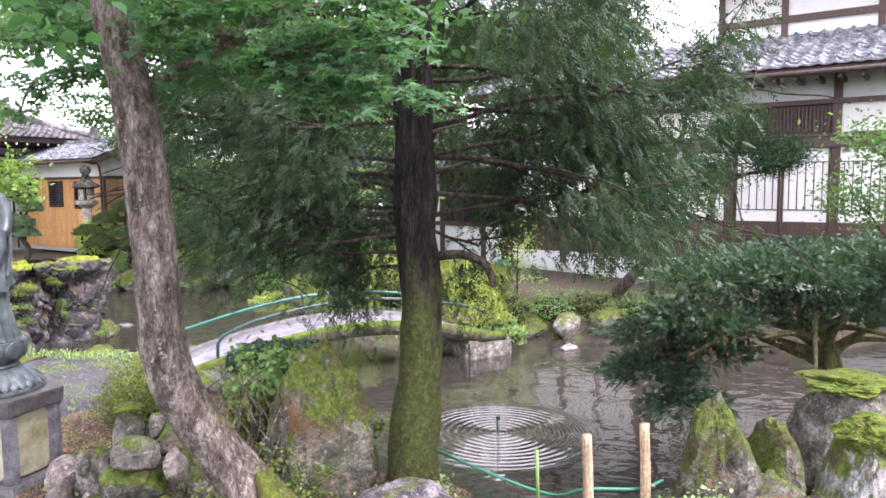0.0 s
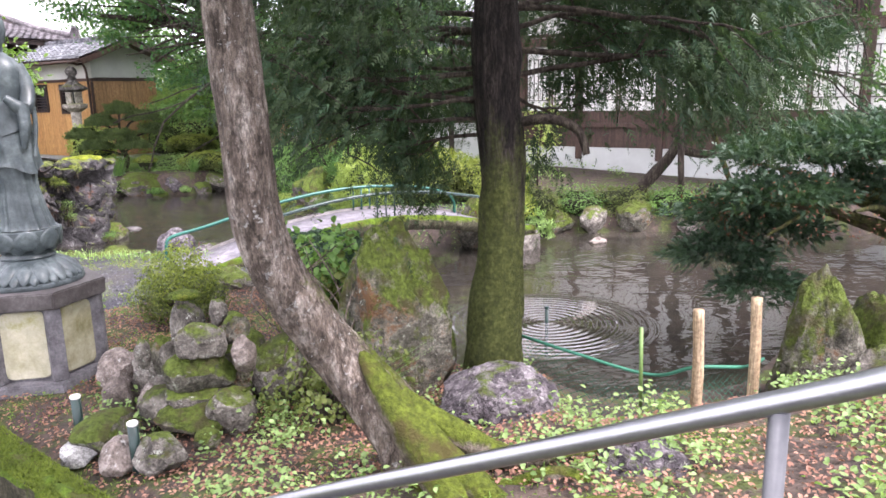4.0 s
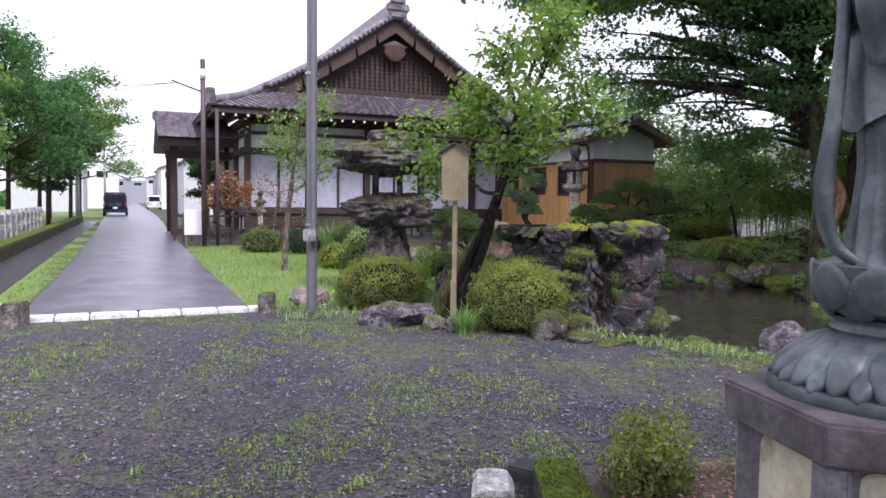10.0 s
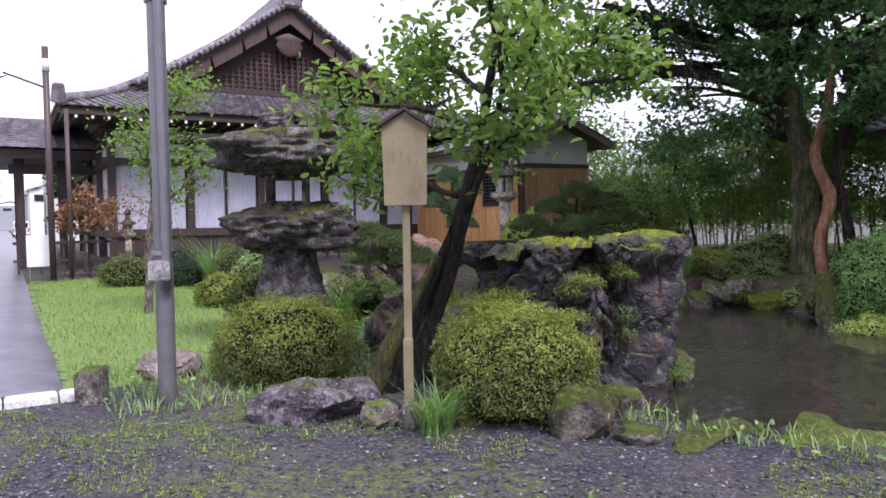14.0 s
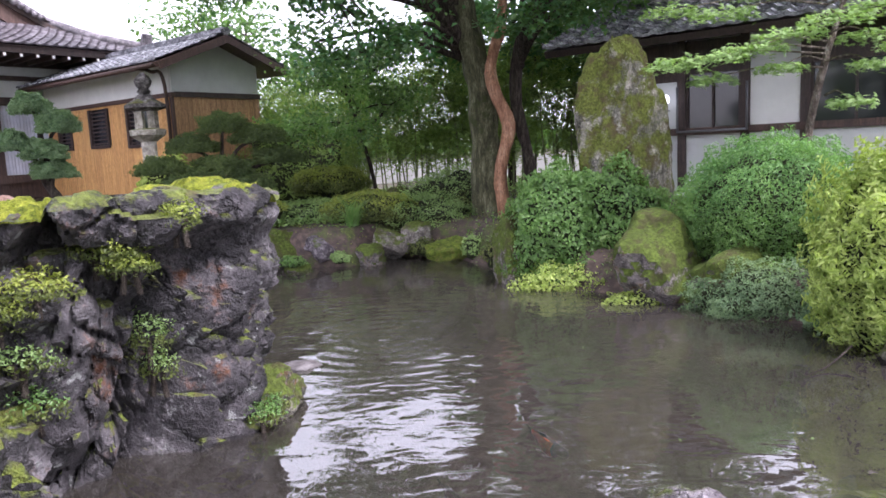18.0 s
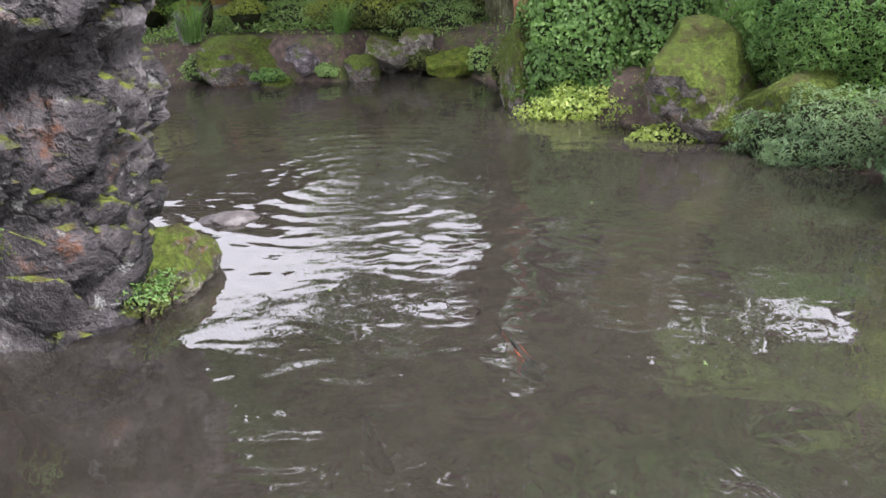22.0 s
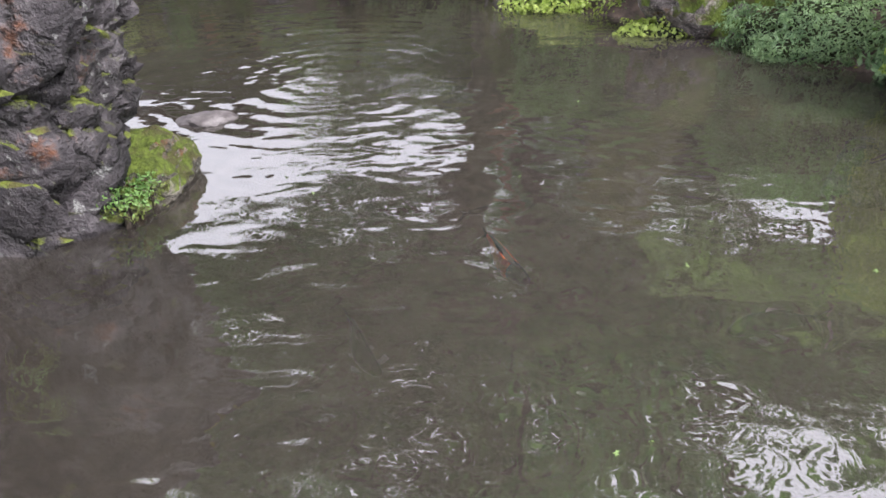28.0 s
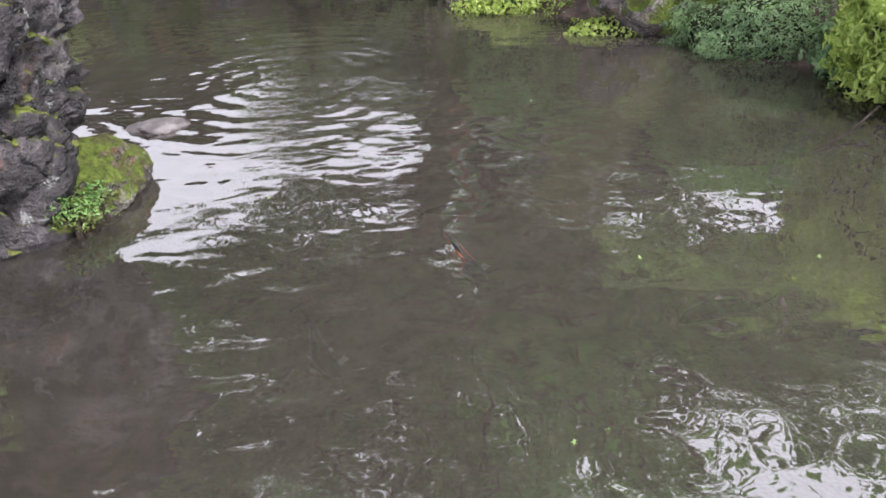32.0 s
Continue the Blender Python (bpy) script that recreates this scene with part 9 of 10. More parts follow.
g = [bm.verts.new(v.co + Vector((0, 0.035, 0))) for v in f]
bm.faces.new(f)
bm.faces.new(g[::-1])
for i in range(5):
    bm.faces.new((f[i], f[(i + 1) % 5], g[(i + 1) % 5], g[i]))
part("board", bm, M["old_wood"], sign)
for sgn in (-1, 1):
    part("roof_board", slabbed([(0, -0.06, 2.19), (0, 0.06, 2.19), (sgn * 0.2, 0.06, 2.06), (sgn * 0.2, -0.06, 2.06)], 0.02), M["dark_wood"], sign)
rr = random.Random(4)
for k in range(4):
    x = -0.09 + 0.055 * k
    z1 = 2.0 - rr.uniform(0, 0.2)
    part("faded_lettering", boxed(x, -0.0225, z1 - rr.uniform(0.15, 0.3), x + 0.018, -0.0205, z1), M["ink"], sign)

lamp = thing("utility_pole", (-9.97, 10.12, 0), "galvanised steel utility pole with conduit and grey box", "pole")
limb("pole", [(0, 0, -0.2), (0, 0, 3), (0, 0, 6.5)], [0.068, 0.066, 0.06], M["galvanised"], lamp, 18)
limb("conduit", [(0.075, -0.05, 0.9), (0.075, -0.05, 3), (0.075, -0.05, 6.5)], 0.035, M["galvanised"], lamp, 12)
part("box", boxed(0.0, -0.17, 0.97, 0.13, -0.06, 1.12, bevel=0.012), M["curb"], lamp, "small pale junction box")
for z in (1.16, 3.05):
    bm = bmesh.new()
    prism(bm, 16, 0.085, 0.085, z, z + 0.03)
    part("band", bm, M["steel"], lamp)
site = lambda v, u, z=0.0: tuple(SITE @ Vector((v, u, z)))
p2 = thing("brown_pole", (*site(0.62, 13.9), 0, 0, 55), "brown painted pole with a thin bracket arm", "pole")
limb("pole", [(0, 0, -0.2), (0, 0, 5.75)], 0.075, M["brown_paint"], p2, 14)
limb("bracket_arm", [(0, 0, 4.75), (-0.9, 0, 5.05)], 0.025, M["brown_paint"], p2, 8)
limb("insulator", [(0, 0, 5.15), (0, 0, 5.45)], 0.09, M["plaster"], p2, 12)
p3 = thing("brown_pole", (*site(1.05, 14.1), 0, 0, 55), "thin brown pole beside the hall corner", "pole")
limb("pole", [(0, 0, -0.2), (0, 0, 4.3)], 0.055, M["brown_paint"], p3, 12)
o = thing("notice_stand", Matrix.Translation(site(0.35, 14.4)) @ pose(0, 0, 0, 0, 0, 50), "white notice stand beside the brown poles", "notice")
part("panel", boxed(-0.28, -0.015, 0.35, 0.28, 0.015, 1.15, bevel=0.005), M["plaster"], o)
for k in (-0.24, 0.2):
    part("leg", boxed(k, 0.016, -0.05, k + 0.04, 0.05, 0.9), M["galvanised"], o)
gate = thing("low_gate", (*site(0.1, 17.0), 0, 0, 55.05), "low dark timber fence at the hall entrance", "fence")
for k in range(9):
    part("picket", boxed(-0.2 + k * 0.28, -0.03, 0.0, -0.14 + k * 0.28, 0.03, 1.0), M["dark_wood"], gate)
for z in (0.35, 0.85):
    part("rail", boxed(-0.3, -0.05, z, 2.3, -0.032, z + 0.08), M["dark_wood"], gate)
small_tree("russet_shrub", site(1.5, 14.6)[0], site(1.5, 14.6)[1], 1.8, 0.75, "russet-leaved small tree before the hall corner", "rust", 2600, 0.09, (0, 0), 0.05, start=0.6, flat=0.5)
small_tree("russet_sapling", site(2.7, 13.8)[0], site(2.7, 13.8)[1], 2.0, 0.7, "sapling with sparse russet leaves on the verge", "rust", 350, 0.09, (0.3, 0), 0.03, "bark")
for x, y, s, lab in ((-10.66, 10.02, 1.0, "short square kerb post at the lane end"), (-12.15, 7.58, 1.1, "short square kerb post by the gutter")):
    o = part("kerb_post", boxed(-0.09, -0.16, -0.1, 0.09, 0.16, 0.26 * s, bevel=0.015), M["stone"], None)
    o.matrix_basis = pose(x, y, 0, 0, 0, 35)
    tagged(o, lab, "kerb post", "kerb posts")
o = part("slab_bridge", boxed(-0.6, -0.18, 0.12, 0.6, 0.18, 0.24, bevel=0.015), M["white_kerb"], None)
o.matrix_basis = pose(-12.75, 7.35, 0, 0, 0, 15)
tagged(o, "pale stone slab bridging the gutter", "slab")

# ---- left side of the lane ----
ditch = thing("lane_wall", SITE, "low mossy retaining wall along the lane ditch", "wall", kind="structure")
bm = boxed(-4.6, 0.6, -0.3, -4.15, 40, 0.35, bevel=0.03)
part("wall", bm, M["mosscurb"], ditch)
part("ditch_bed", boxed(-4.14, 0.6, -0.3, -3.3, 40, 0.014), M["gutterbed"], ditch)
fence = thing("stone_fence", SITE, "pale stone post-and-rail fence above the lane ditch", "fence")
for k in range(18):
    u = 3.0 + k * 1.05
    part("post", boxed(-4.68, u, 0.3, -4.5, u + 0.17, 1.12, bevel=0.015), M["curb"], fence)
    part("rail", boxed(-4.64, u + 0.172, 0.86, -4.54, u + 1.048, 1.0), M["curb"], fence)
    part("low_rail", boxed(-4.64, u + 0.172, 0.5, -4.54, u + 1.048, 0.62), M["curb"], fence)


def car(name, v, u, length, width, height, paint, label, kind="van"):
    e = thing(name, Matrix.Translation(site(v, u)) @ pose(0, 0, 0, 0, 0, 55.05), label, "car")
    w, L = width / 2, length
    prof = [(0.0, 0.3), (0.0, 0.95), (0.12, height - 0.1), (0.25, height), (L * 0.62, height), (L * 0.8, 1.0), (L * 0.98, 0.85), (L, 0.35)] if kind == "van" else [(0.0, 0.35), (0.05, 0.85), (0.35, 0.95), (0.8, height), (L * 0.55, height), (L * 0.75, 0.95), (L * 0.97, 0.8), (L, 0.35)]
    bm = bmesh.new()
    lf = [bm.verts.new((-w if z < height * 0.6 else -w * 0.88, y, z)) for y, z in prof]
    rt = [bm.verts.new((w if z < height * 0.6 else w * 0.88, y, z)) for y, z in prof]
    bm.faces.new(lf[::-1])
    bm.faces.new(rt)
    for i in range(len(prof)):
        j = (i + 1) % len(prof)
        bm.faces.new((lf[i], lf[j], rt[j], rt[i]))
    bmesh.ops.bevel(bm, geom=bm.edges[:], offset=0.06, segments=2, affect="EDGES")
    part("body", bm, paint, e, "", True)
    part("rear_window", boxed(-w * 0.78, -0.02 if kind == "van" else 0.3, height * 0.58, w * 0.78, 0.14 if kind == "van" else 0.5, height * 0.9, bevel=0.02), M["dark_glass"], e)
    for sx in (-1, 1):
        part("side_window", boxed(sx * w * 0.93 - 0.04, L * 0.12, height * 0.6, sx * w * 0.93 + 0.02, L * 0.6, height * 0.86, bevel=0.015), M["dark_glass"], e)
        part("tail_light", boxed(sx * w * 0.9 - 0.07, -0.03, 0.75, sx * w * 0.9 + 0.05, 0.05, 1.05, bevel=0.01), M["red"], e, "red tail light")
        for y in (L * 0.2, L * 0.8):
            bm = bmesh.new()
            prism(bm, 20, 0.3, 0.3, -0.1, 0.1, bevel=0.03)
            o = part("wheel", bm, M["tyre"], e)
            o.matrix_basis = pose(sx * (w - 0.06), y, 0.3, 0, 90, 0)
    part("bumper", boxed(-w * 0.98, -0.08, 0.32, w * 0.98, 0.08, 0.56, bevel=0.03), paint, e)
    part("number_plate", boxed(-0.17, -0.1, 0.6, 0.17, -0.06, 0.76), M["plaster"], e)
    return e


car("dark_blue_van", -2.6, 55.0, 4.2, 1.8, 1.95, M["navy"], "dark blue van parked on the lane side")
car("white_van", 1.4, 92, 4.2, 1.7, 1.9, M["plaster"], "white van parked far down the lane")
car("parked_car", -8.0, 12.0, 4.2, 1.7, 1.45, M["black_paint"], "dark parked car behind the stone fence", "sedan")


def town_house(v, u, w, d, h, wall, label):
    e = thing("town_house", SITE, label, "house", "houses down the lane")
    part("wall", boxed(v, u, 0, v + w, u + d, h), M[wall], e)
    for a, b_ in (((v - 0.4, v + w / 2)), ((v + w + 0.4, v + w / 2))):
        part("roof", slabbed([(a, u - 0.4, h - 0.1), (a, u + d + 0.4, h - 0.1), (b_, u + d + 0.4, h + 1.4), (b_, u - 0.4, h + 1.4)], 0.15), M["tile"], e)
    for k in range(3):
        x = v + 0.5 + k * (w - 1) / 3
        win = part("window", boxed(x, u - 0.03, h - 1.6, x + w * 0.18, u + 0.05, h - 0.7), M["dark_glass"], e)
        part("frame", boxed(x - 0.05, u - 0.06, h - 1.7, x + w * 0.18 + 0.05, u - 0.031, h - 1.6), M["greyplaster"], win)
    return e


for v, u, w, d, h, wl in ((3.0, 60, 7, 9, 5.0, "greyplaster"), (4.0, 75, 7, 9, 5.5, "plaster"), (2.6, 100, 8, 9, 6.0, "plaster"), (-13, 75, 7, 9, 5.0, "greyplaster"), (-11, 105, 8, 9, 6.0, "plaster"), (3.0, 130, 8, 9, 6.5, "far_wall"), (-12, 140, 8, 9, 6.5, "far_wall"), (3.4, 160, 9, 10, 6.5, "far_wall"), (-9.5, 175, 8, 10, 6.0, "far_wall"), (2.5, 195, 9, 10, 7.0, "greyplaster"), (-4.5, 235, 12, 10, 7.0, "far_wall"), (-17, 14, 6, 10, 3.0, "greyplaster")):
    town_house(v, u, w, d, h, wl, "plain two-storey town house with tiled roof")
for v, u, h, c, leaf in ((-6.5, 24, 6.2, 3.0, "maple"), (-6.8, 30, 6.4, 3.0, "maple"), (-6.2, 37, 5.5, 2.2, "conifer"), (-7.5, 19, 5.0, 2.0, "ivy"), (-8.5, 27, 6.0, 2.2, "broad"), (3.2, 33, 4.2, 1.6, "conifer"), (3.4, 38, 4.6, 1.7, "broad"), (-6.5, 46, 5, 2.0, "broad"), (-4.9, 41, 7.0, 3.2, "ivy"), (-5.4, 33, 7.0, 3.0, "broad"), (-5.0, 52, 7.0, 3.2, "ivy")):
    q = site(v, u)
    small_tree("lane_tree", q[0], q[1], h, c, "leafy tree standing along the lane", leaf, 8000, 0.19, (0.2, 0.1), 0.13, start=0.3, group="trees along the lane", branches=9, clump=0.12, flat=0.4)
for v, u, h in ((-4.9, 48, 8.0), (3.0, 70, 8.5), (-4.2, 85, 9)):
    q = site(v, u)
    e = thing("power_pole", (*q, 0, 0, 55), "grey concrete power pole along the lane", "pole", "power poles along the lane")
    limb("pole", [(0, 0, -0.3), (0, 0, h)], [0.16, 0.1], M["curb"], e, 12)
    part("crossarm", boxed(-0.8, -0.05, h - 0.8, 0.8, 0.05, h - 0.68), M["galvanised"], e)
wire = thing("overhead_wire", (0, 0, 0), "thin overhead wires above the lane", "wire")
for off in (-0.5, 0.5):
    limb("wire", [site(-4.9 + off, 48, 7.4), site(-3 + off, 30, 6.6), site(-0.2, 14, 5.0)], 0.012, M["brown_paint"], wire, 4)

# ---- far bank ----
peaked("monolith", -3.3, 18.95, 0.95, (0.66, 0.42, 1.56), "tall mossy standing stone on the far bank", "monolith", 10, 7.7, 0.86, sub=6)
for x, y, z, r, mt, lab in ((-8.5, 20.42, -0.1, (0.6, 0.38, 0.36), "mossrock", "broad moss-topped boulder at the far waterline"), (-7.62, 20.62, -0.12, (0.5, 0.3, 0.27), "purple", "pale rock at the far waterline"), (-6.86, 20.3, -0.25, (0.28, 0.22, 0.22), "mossrock", "mossy stone at the far waterline"), (-6.62, 20.8, -0.1, (0.34, 0.28, 0.28), "stone", "dark stone beside the hollow of the far bank"), (-7.97, 20.12, -0.36, (0.24, 0.16, 0.16), "mossrock", "low mossy stone in the water"),
                            (-6.2, 21.1, -0.1, (0.4, 0.3, 0.3), "stone", "dark stone at the far waterline"), (-5.64, 20.55, -0.25, (0.4, 0.28, 0.24), "allmoss", "moss cushion at the far waterline"), (-3.25, 17.5, -0.05, (0.82, 0.55, 0.56), "mossrock", "large mossy rock on the bank"),
                            (-2.62, 16.85, -0.15, (0.55, 0.45, 0.42), "mossrock", "moss-covered rock of the bank"), (-9.4, 20.85, 0.25, (0.19, 0.17, 0.4), "whiterock", "pale upright stone on the far bank"), (-6.7, 22.6, 0.35, (0.4, 0.3, 0.35), "mossy", "mossy boulder behind the hedge"),
                            (-4.72, 18.5, -0.05, (0.38, 0.34, 0.55), "mossrock", "mossy stump rock at the bank"), (-12.3, 19.6, 0.5, (0.6, 0.45, 0.55), "pinkrock", "pinkish boulder across the inlet"), (-13.5, 20.0, 0.2, (0.7, 0.5, 0.35), "stone", "flat grey rock across the inlet"), (-14.6, 21.2, 0.2, (0.6, 0.5, 0.4), "stone", "grey rock across the inlet"), (-13.3, 17.5, 0.1, (0.5, 0.4, 0.3), "stone", "dark rock at the inlet"),
                            (-2.0, 14.6, -0.3, (0.4, 0.3, 0.2), "mossy", "rock under the yellow shrub"), (0.15, 12.6, 0.0, (0.35, 0.3, 0.5), "mossy", "mossy rock at the bridge end"), (0.9, 13.3, -0.1, (0.35, 0.25, 0.25), "stone", "bank stone of the far pool"),
                            (1.6, 13.65, -0.15, (0.4, 0.25, 0.25), "mossy", "bank stone of the far pool"), (2.4, 13.7, -0.15, (0.42, 0.25, 0.28), "stone", "bank stone of the far pool"), (3.2, 13.7, -0.1, (0.45, 0.28, 0.3), "mossy", "bank stone of the far pool"), (4.1, 13.45, -0.15, (0.4, 0.25, 0.28), "stone", "bank stone of the far pool"), (2.2, 12.6, -0.37, (0.2, 0.13, 0.1), "round", "pale stone rising from the water")):
    boulder("bank_rock", x, y, z, r, lab, mt, (x * 61) % 90, sub=4, group="rocks of the pond bank")
bam = thing("bamboo_hedge", (0, 0, 0), "tall bamboo hedge closing the garden", "bamboo")
bm, tips = bmesh.new(), []
rr = random.Random(12)
for k in range(110):
    t = k / 110
    x, y = -11.2 + 9.6 * t + rr.uniform(-0.3, 0.3), 29.6 - 3.6 * t + rr.uniform(-0.6, 0.6)
    h = rr.uniform(2.0, 3.0) + (0.6 if x > -8.8 else 0.2)
    tube(bm, [(x, y, 0.1), (x + rr.uniform(-0.15, 0.15), y, h * 0.6), (x + rr.uniform(-0.5, 0.5), y + rr.uniform(-0.5, 0.2), h)], [0.022, 0.018, 0.006], 5)
    for z in (0.45, 0.6, 0.75, 0.9, 1.0):
        tips.append((Vector((x + rr.uniform(-0.35, 0.35), y - rr.uniform(0, 0.4), h * z)), None))
part("cane_clump", bm, M["cane"], bam)
spray("foliage", tips, 56000, 0.3, 0.15, "bamboo", bam, 0.2, 0.8, 1.2)
bush("willow_shrub", -9.6, 27.6, 0.2, (1.5, 1.0, 1.5), "bright drooping shrub beside the annex", "bamboo", 9000, 0.11, 0.4, aspect=0.22)
o = part("garden_wall", boxed(-14, 0, 0, 24, 0.2, 1.0), M["plaster"], None)
o.matrix_basis = pose(-2, 33.5, 0, 0, 0, -18)
tagged(o, "low white wall behind the bamboo", "wall", kind="structure")
woods = thing("distant_woods", (0, 0, 0), "line of distant trees round the town", "woods", kind="stuff")
n = 26000
a = rnd.uniform(0, 2 * math.pi, n)
rad = rnd.uniform(110, 170, n)
hh = 7 * (0.6 + 0.4 * np.sin(a * 9) * np.cos(a * 23 + 1)) * rnd.uniform(0, 1, n) ** 0.6
P = np.stack([rad * np.cos(a), rad * np.sin(a), hh], 1)
away = np.abs(((np.degrees(a) - 144.9 + 180) % 360) - 180) > 5
leaves("tree_line", P[away], np.tile([0, 0, 1.0], (away.sum(), 1)), 2.0, M["broad"], woods, 0.7, spread=1.0)

for x, y, r, leaf in ((-8.05, 20.0, (0.2, 0.14, 0.1), "ivy"), (-9.1, 20.35, (0.25, 0.18, 0.2), "weed"), (-6.1, 20.75, (0.25, 0.15, 0.16), "azalea_low"), (-5.3, 20.3, (0.18, 0.2, 0.2), "weed"), (-4.95, 19.5, (0.22, 0.3, 0.22), "azalea_low"), (-7.35, 20.25, (0.14, 0.1, 0.1), "weed")):
    bush("bank_fern", x, y, -0.28, r, "small plants between rocks at the far waterline", leaf, 700, 0.05, 0.5, aspect=0.4, depth=0.4, group="plants of the far waterline", stems=2)

# ---- fish and floating leaves ----
def koi(x, y, heading, length, side, back, head, depth, label):
    """A carp with its nose at the origin: head, flanks, darker back, dorsal, paired and tail fins."""
    e = thing("carp", (x, y, WATER - depth, 0, 0, heading), label, "fish")
    curve = lambda q: 0.045 * length * math.sin(q * 5)
    spine = [(0, 0.012), (0.03, 0.045), (0.08, 0.07), (0.15, 0.088), (0.22, 0.1), (0.32, 0.11), (0.44, 0.108), (0.56, 0.092), (0.68, 0.07), (0.78, 0.048), (0.86, 0.034), (0.9, 0.032)]
    ring = lambda q, w: [(q * length, curve(q) + 0.82 * w * length * math.cos(k * math.pi / 8), w * length * math.sin(k * math.pi / 8)) for k in range(16)]
    loops = [ring(q, w) for q, w in spine]
    skins = {"head": ([], head), "flank": ([], side), "back": ([], back)}
    for i in range(len(loops) - 1):
        for k in range(16):
            nm = "head" if i < 4 else "back" if 3 <= k <= 4 else "flank"
            skins[nm][0].append((loops[i][k], loops[i][(k + 1) % 16], loops[i + 1][(k + 1) % 16], loops[i + 1][k]))
    skins["head"][0].append(tuple(loops[0][::-1]))
    skins["flank"][0].append(tuple(loops[-1]))
    for nm, (quads, mat) in skins.items():
        bm = bmesh.new()
        for q in quads:
            bm.faces.new([bm.verts.new(c) for c in q])
        bmesh.ops.remove_doubles(bm, verts=bm.verts[:], dist=1e-5)
        part(nm, bm, mat, e, "", True)
    y0 = curve(0.9)
    part("tail_fin", slabbed([(0.88 * length, y0, 0.0), (1.06 * length, y0 + 0.015 * length, 0.075 * length), (0.97 * length, y0, 0.0), (1.04 * length, y0 + 0.01 * length, -0.085 * length)], 0.005), back, e)
    part("dorsal_fin", slabbed([(0.36 * length, curve(0.36), 0.1 * length), (0.42 * length, curve(0.42) + 0.02 * length, 0.15 * length), (0.66 * length, curve(0.66) + 0.02 * length, 0.095 * length), (0.66 * length, curve(0.66), 0.06 * length)], 0.004), back, e)
    for sy in (-1, 1):
        part("pectoral_fin", slabbed([(0.2 * length, sy * 0.07 * length + curve(0.2), -0.03), (0.27 * length, sy * 0.08 * length + curve(0.27), -0.03), (0.35 * length, sy * 0.17 * length, -0.03), (0.27 * length, sy * 0.19 * length, -0.03)], 0.004), M["palefin"], e)
        part("pelvic_fin", slabbed([(0.46 * length, sy * 0.06 * length + curve(0.46), -0.04), (0.51 * length, sy * 0.06 * length + curve(0.51), -0.04), (0.57 * length, sy * 0.12 * length, -0.04), (0.51 * length, sy * 0.13 * length, -0.04)], 0.004), M["palefin"], e)
    return e


koi(-4.76, 13.27, 117, 0.46, M["redfish"], M["greyfish"], M["bluefish"], 0.045, "red carp with dark back and blue-grey head in the pond")
koi(-4.05, 12.96, 18, 0.4, M["greyfish"], M["greyfish"], M["greyfish"], 0.05, "grey-brown carp with pale fins just under the water")
koi(-4.72, 14.0, 200, 0.36, M["greyfish"], M["greyfish"], M["greyfish"], 0.06, "dark carp before the red one")
koi(-5.3, 12.75, 120, 0.4, M["greyfish"], M["greyfish"], M["greyfish"], 0.1, "dark carp in the murky water")
koi(-3.48, 12.86, 0, 0.4, M["greyfish"], M["greyfish"], M["bluefish"], 0.05, "blue-grey carp by the bridge")
for k, (x, y) in enumerate(((-4.78, 14.17), (-3.94, 13.7), (-4.12, 13.33), (-4.43, 12.36), (-5.81, 13.99), (-4.54, 12.31), (-4.38, 15.28), (-3.4, 13.3))):
    o = star_leaves("floating_leaf", np.array([[x, y, WATER + 0.006]]), np.array([[0, 0, 1.0]]), 0.018, M["weed"], None, 5)
    tagged(o, "small green maple leaf floating on the pond", "leaf", "leaves on the pond")

# ---- ground cover ----
def scatter(n, x0, x1, y0, y1, keep, seed):
    r = np.random.RandomState(seed)
    X, Y = r.uniform(x0, x1, n), r.uniform(y0, y1, n)
    k = keep(X, Y)
    X, Y = X[k], Y[k]
    return np.stack([X, Y, ground_height(X, Y) + 0.008], 1)


def in_bed(X, Y):
    return (polygon_distance(X, Y, BED) < -0.12) & (polygon_distance(X, Y, POND) > 0.1) & ~((X > 0.2) & (Y > 4.35))


def on_gravel(X, Y):
    v, u = to_site(X, Y)
    return (polygon_distance(X, Y, BED) > 0.25) & (polygon_distance(X, Y, POND) > 0.35) & (u < -0.05) & (Y < 11.3)


def patchy(P, scale, lo, seed):
    return P[lump(P * np.array([1, 1, 0]), seed, scale) > lo]


up1 = np.array([0.0, 0.0, 1.0])


def cover(name, P, size, leaf, aspect, lift, label, spread=0.5, category="plants"):
    if len(P) == 0:
        return
    P = P + np.stack([0 * P[:, 0], 0 * P[:, 0], np.abs(rnd.normal(lift, lift * 0.5, len(P)))], 1)
    e = leaves(name, P, np.tile(up1, (len(P), 1)), size, M[leaf], None, aspect, spread=spread)
    tagged(e, label, category, kind="stuff")


litter = scatter(62000, -5.5, 3.5, 2.0, 8.6, in_bed, 3)
cover("leaf_litter", patchy(litter, 1.3, -0.4, 31), 0.027, "litter", 0.6, 0.012, "fallen red-brown leaves on the bed", 0.35, "leaf litter")
cover("moss_tufts", patchy(scatter(40000, -5.5, 3.5, 2.0, 8.6, in_bed, 4), 1.1, -0.02, 5), 0.024, "grass", 0.25, 0.012, "short moss and grass on the bed", 1.0)
weeds = patchy(scatter(1350, -3.0, 1.8, 2.6, 5.6, in_bed, 6), 1.6, -0.05, 33)
W_ = []
for p in weeds:
    k = rnd.randint(6, 14)
    W_.append(p + np.stack([rnd.normal(0, 0.05, k), rnd.normal(0, 0.05, k), np.abs(rnd.normal(0.06, 0.05, k))], 1))
cover("weeds", np.concatenate(W_), 0.033, "weed", 0.75, 0.01, "soft green weeds among fallen leaves", 0.45)


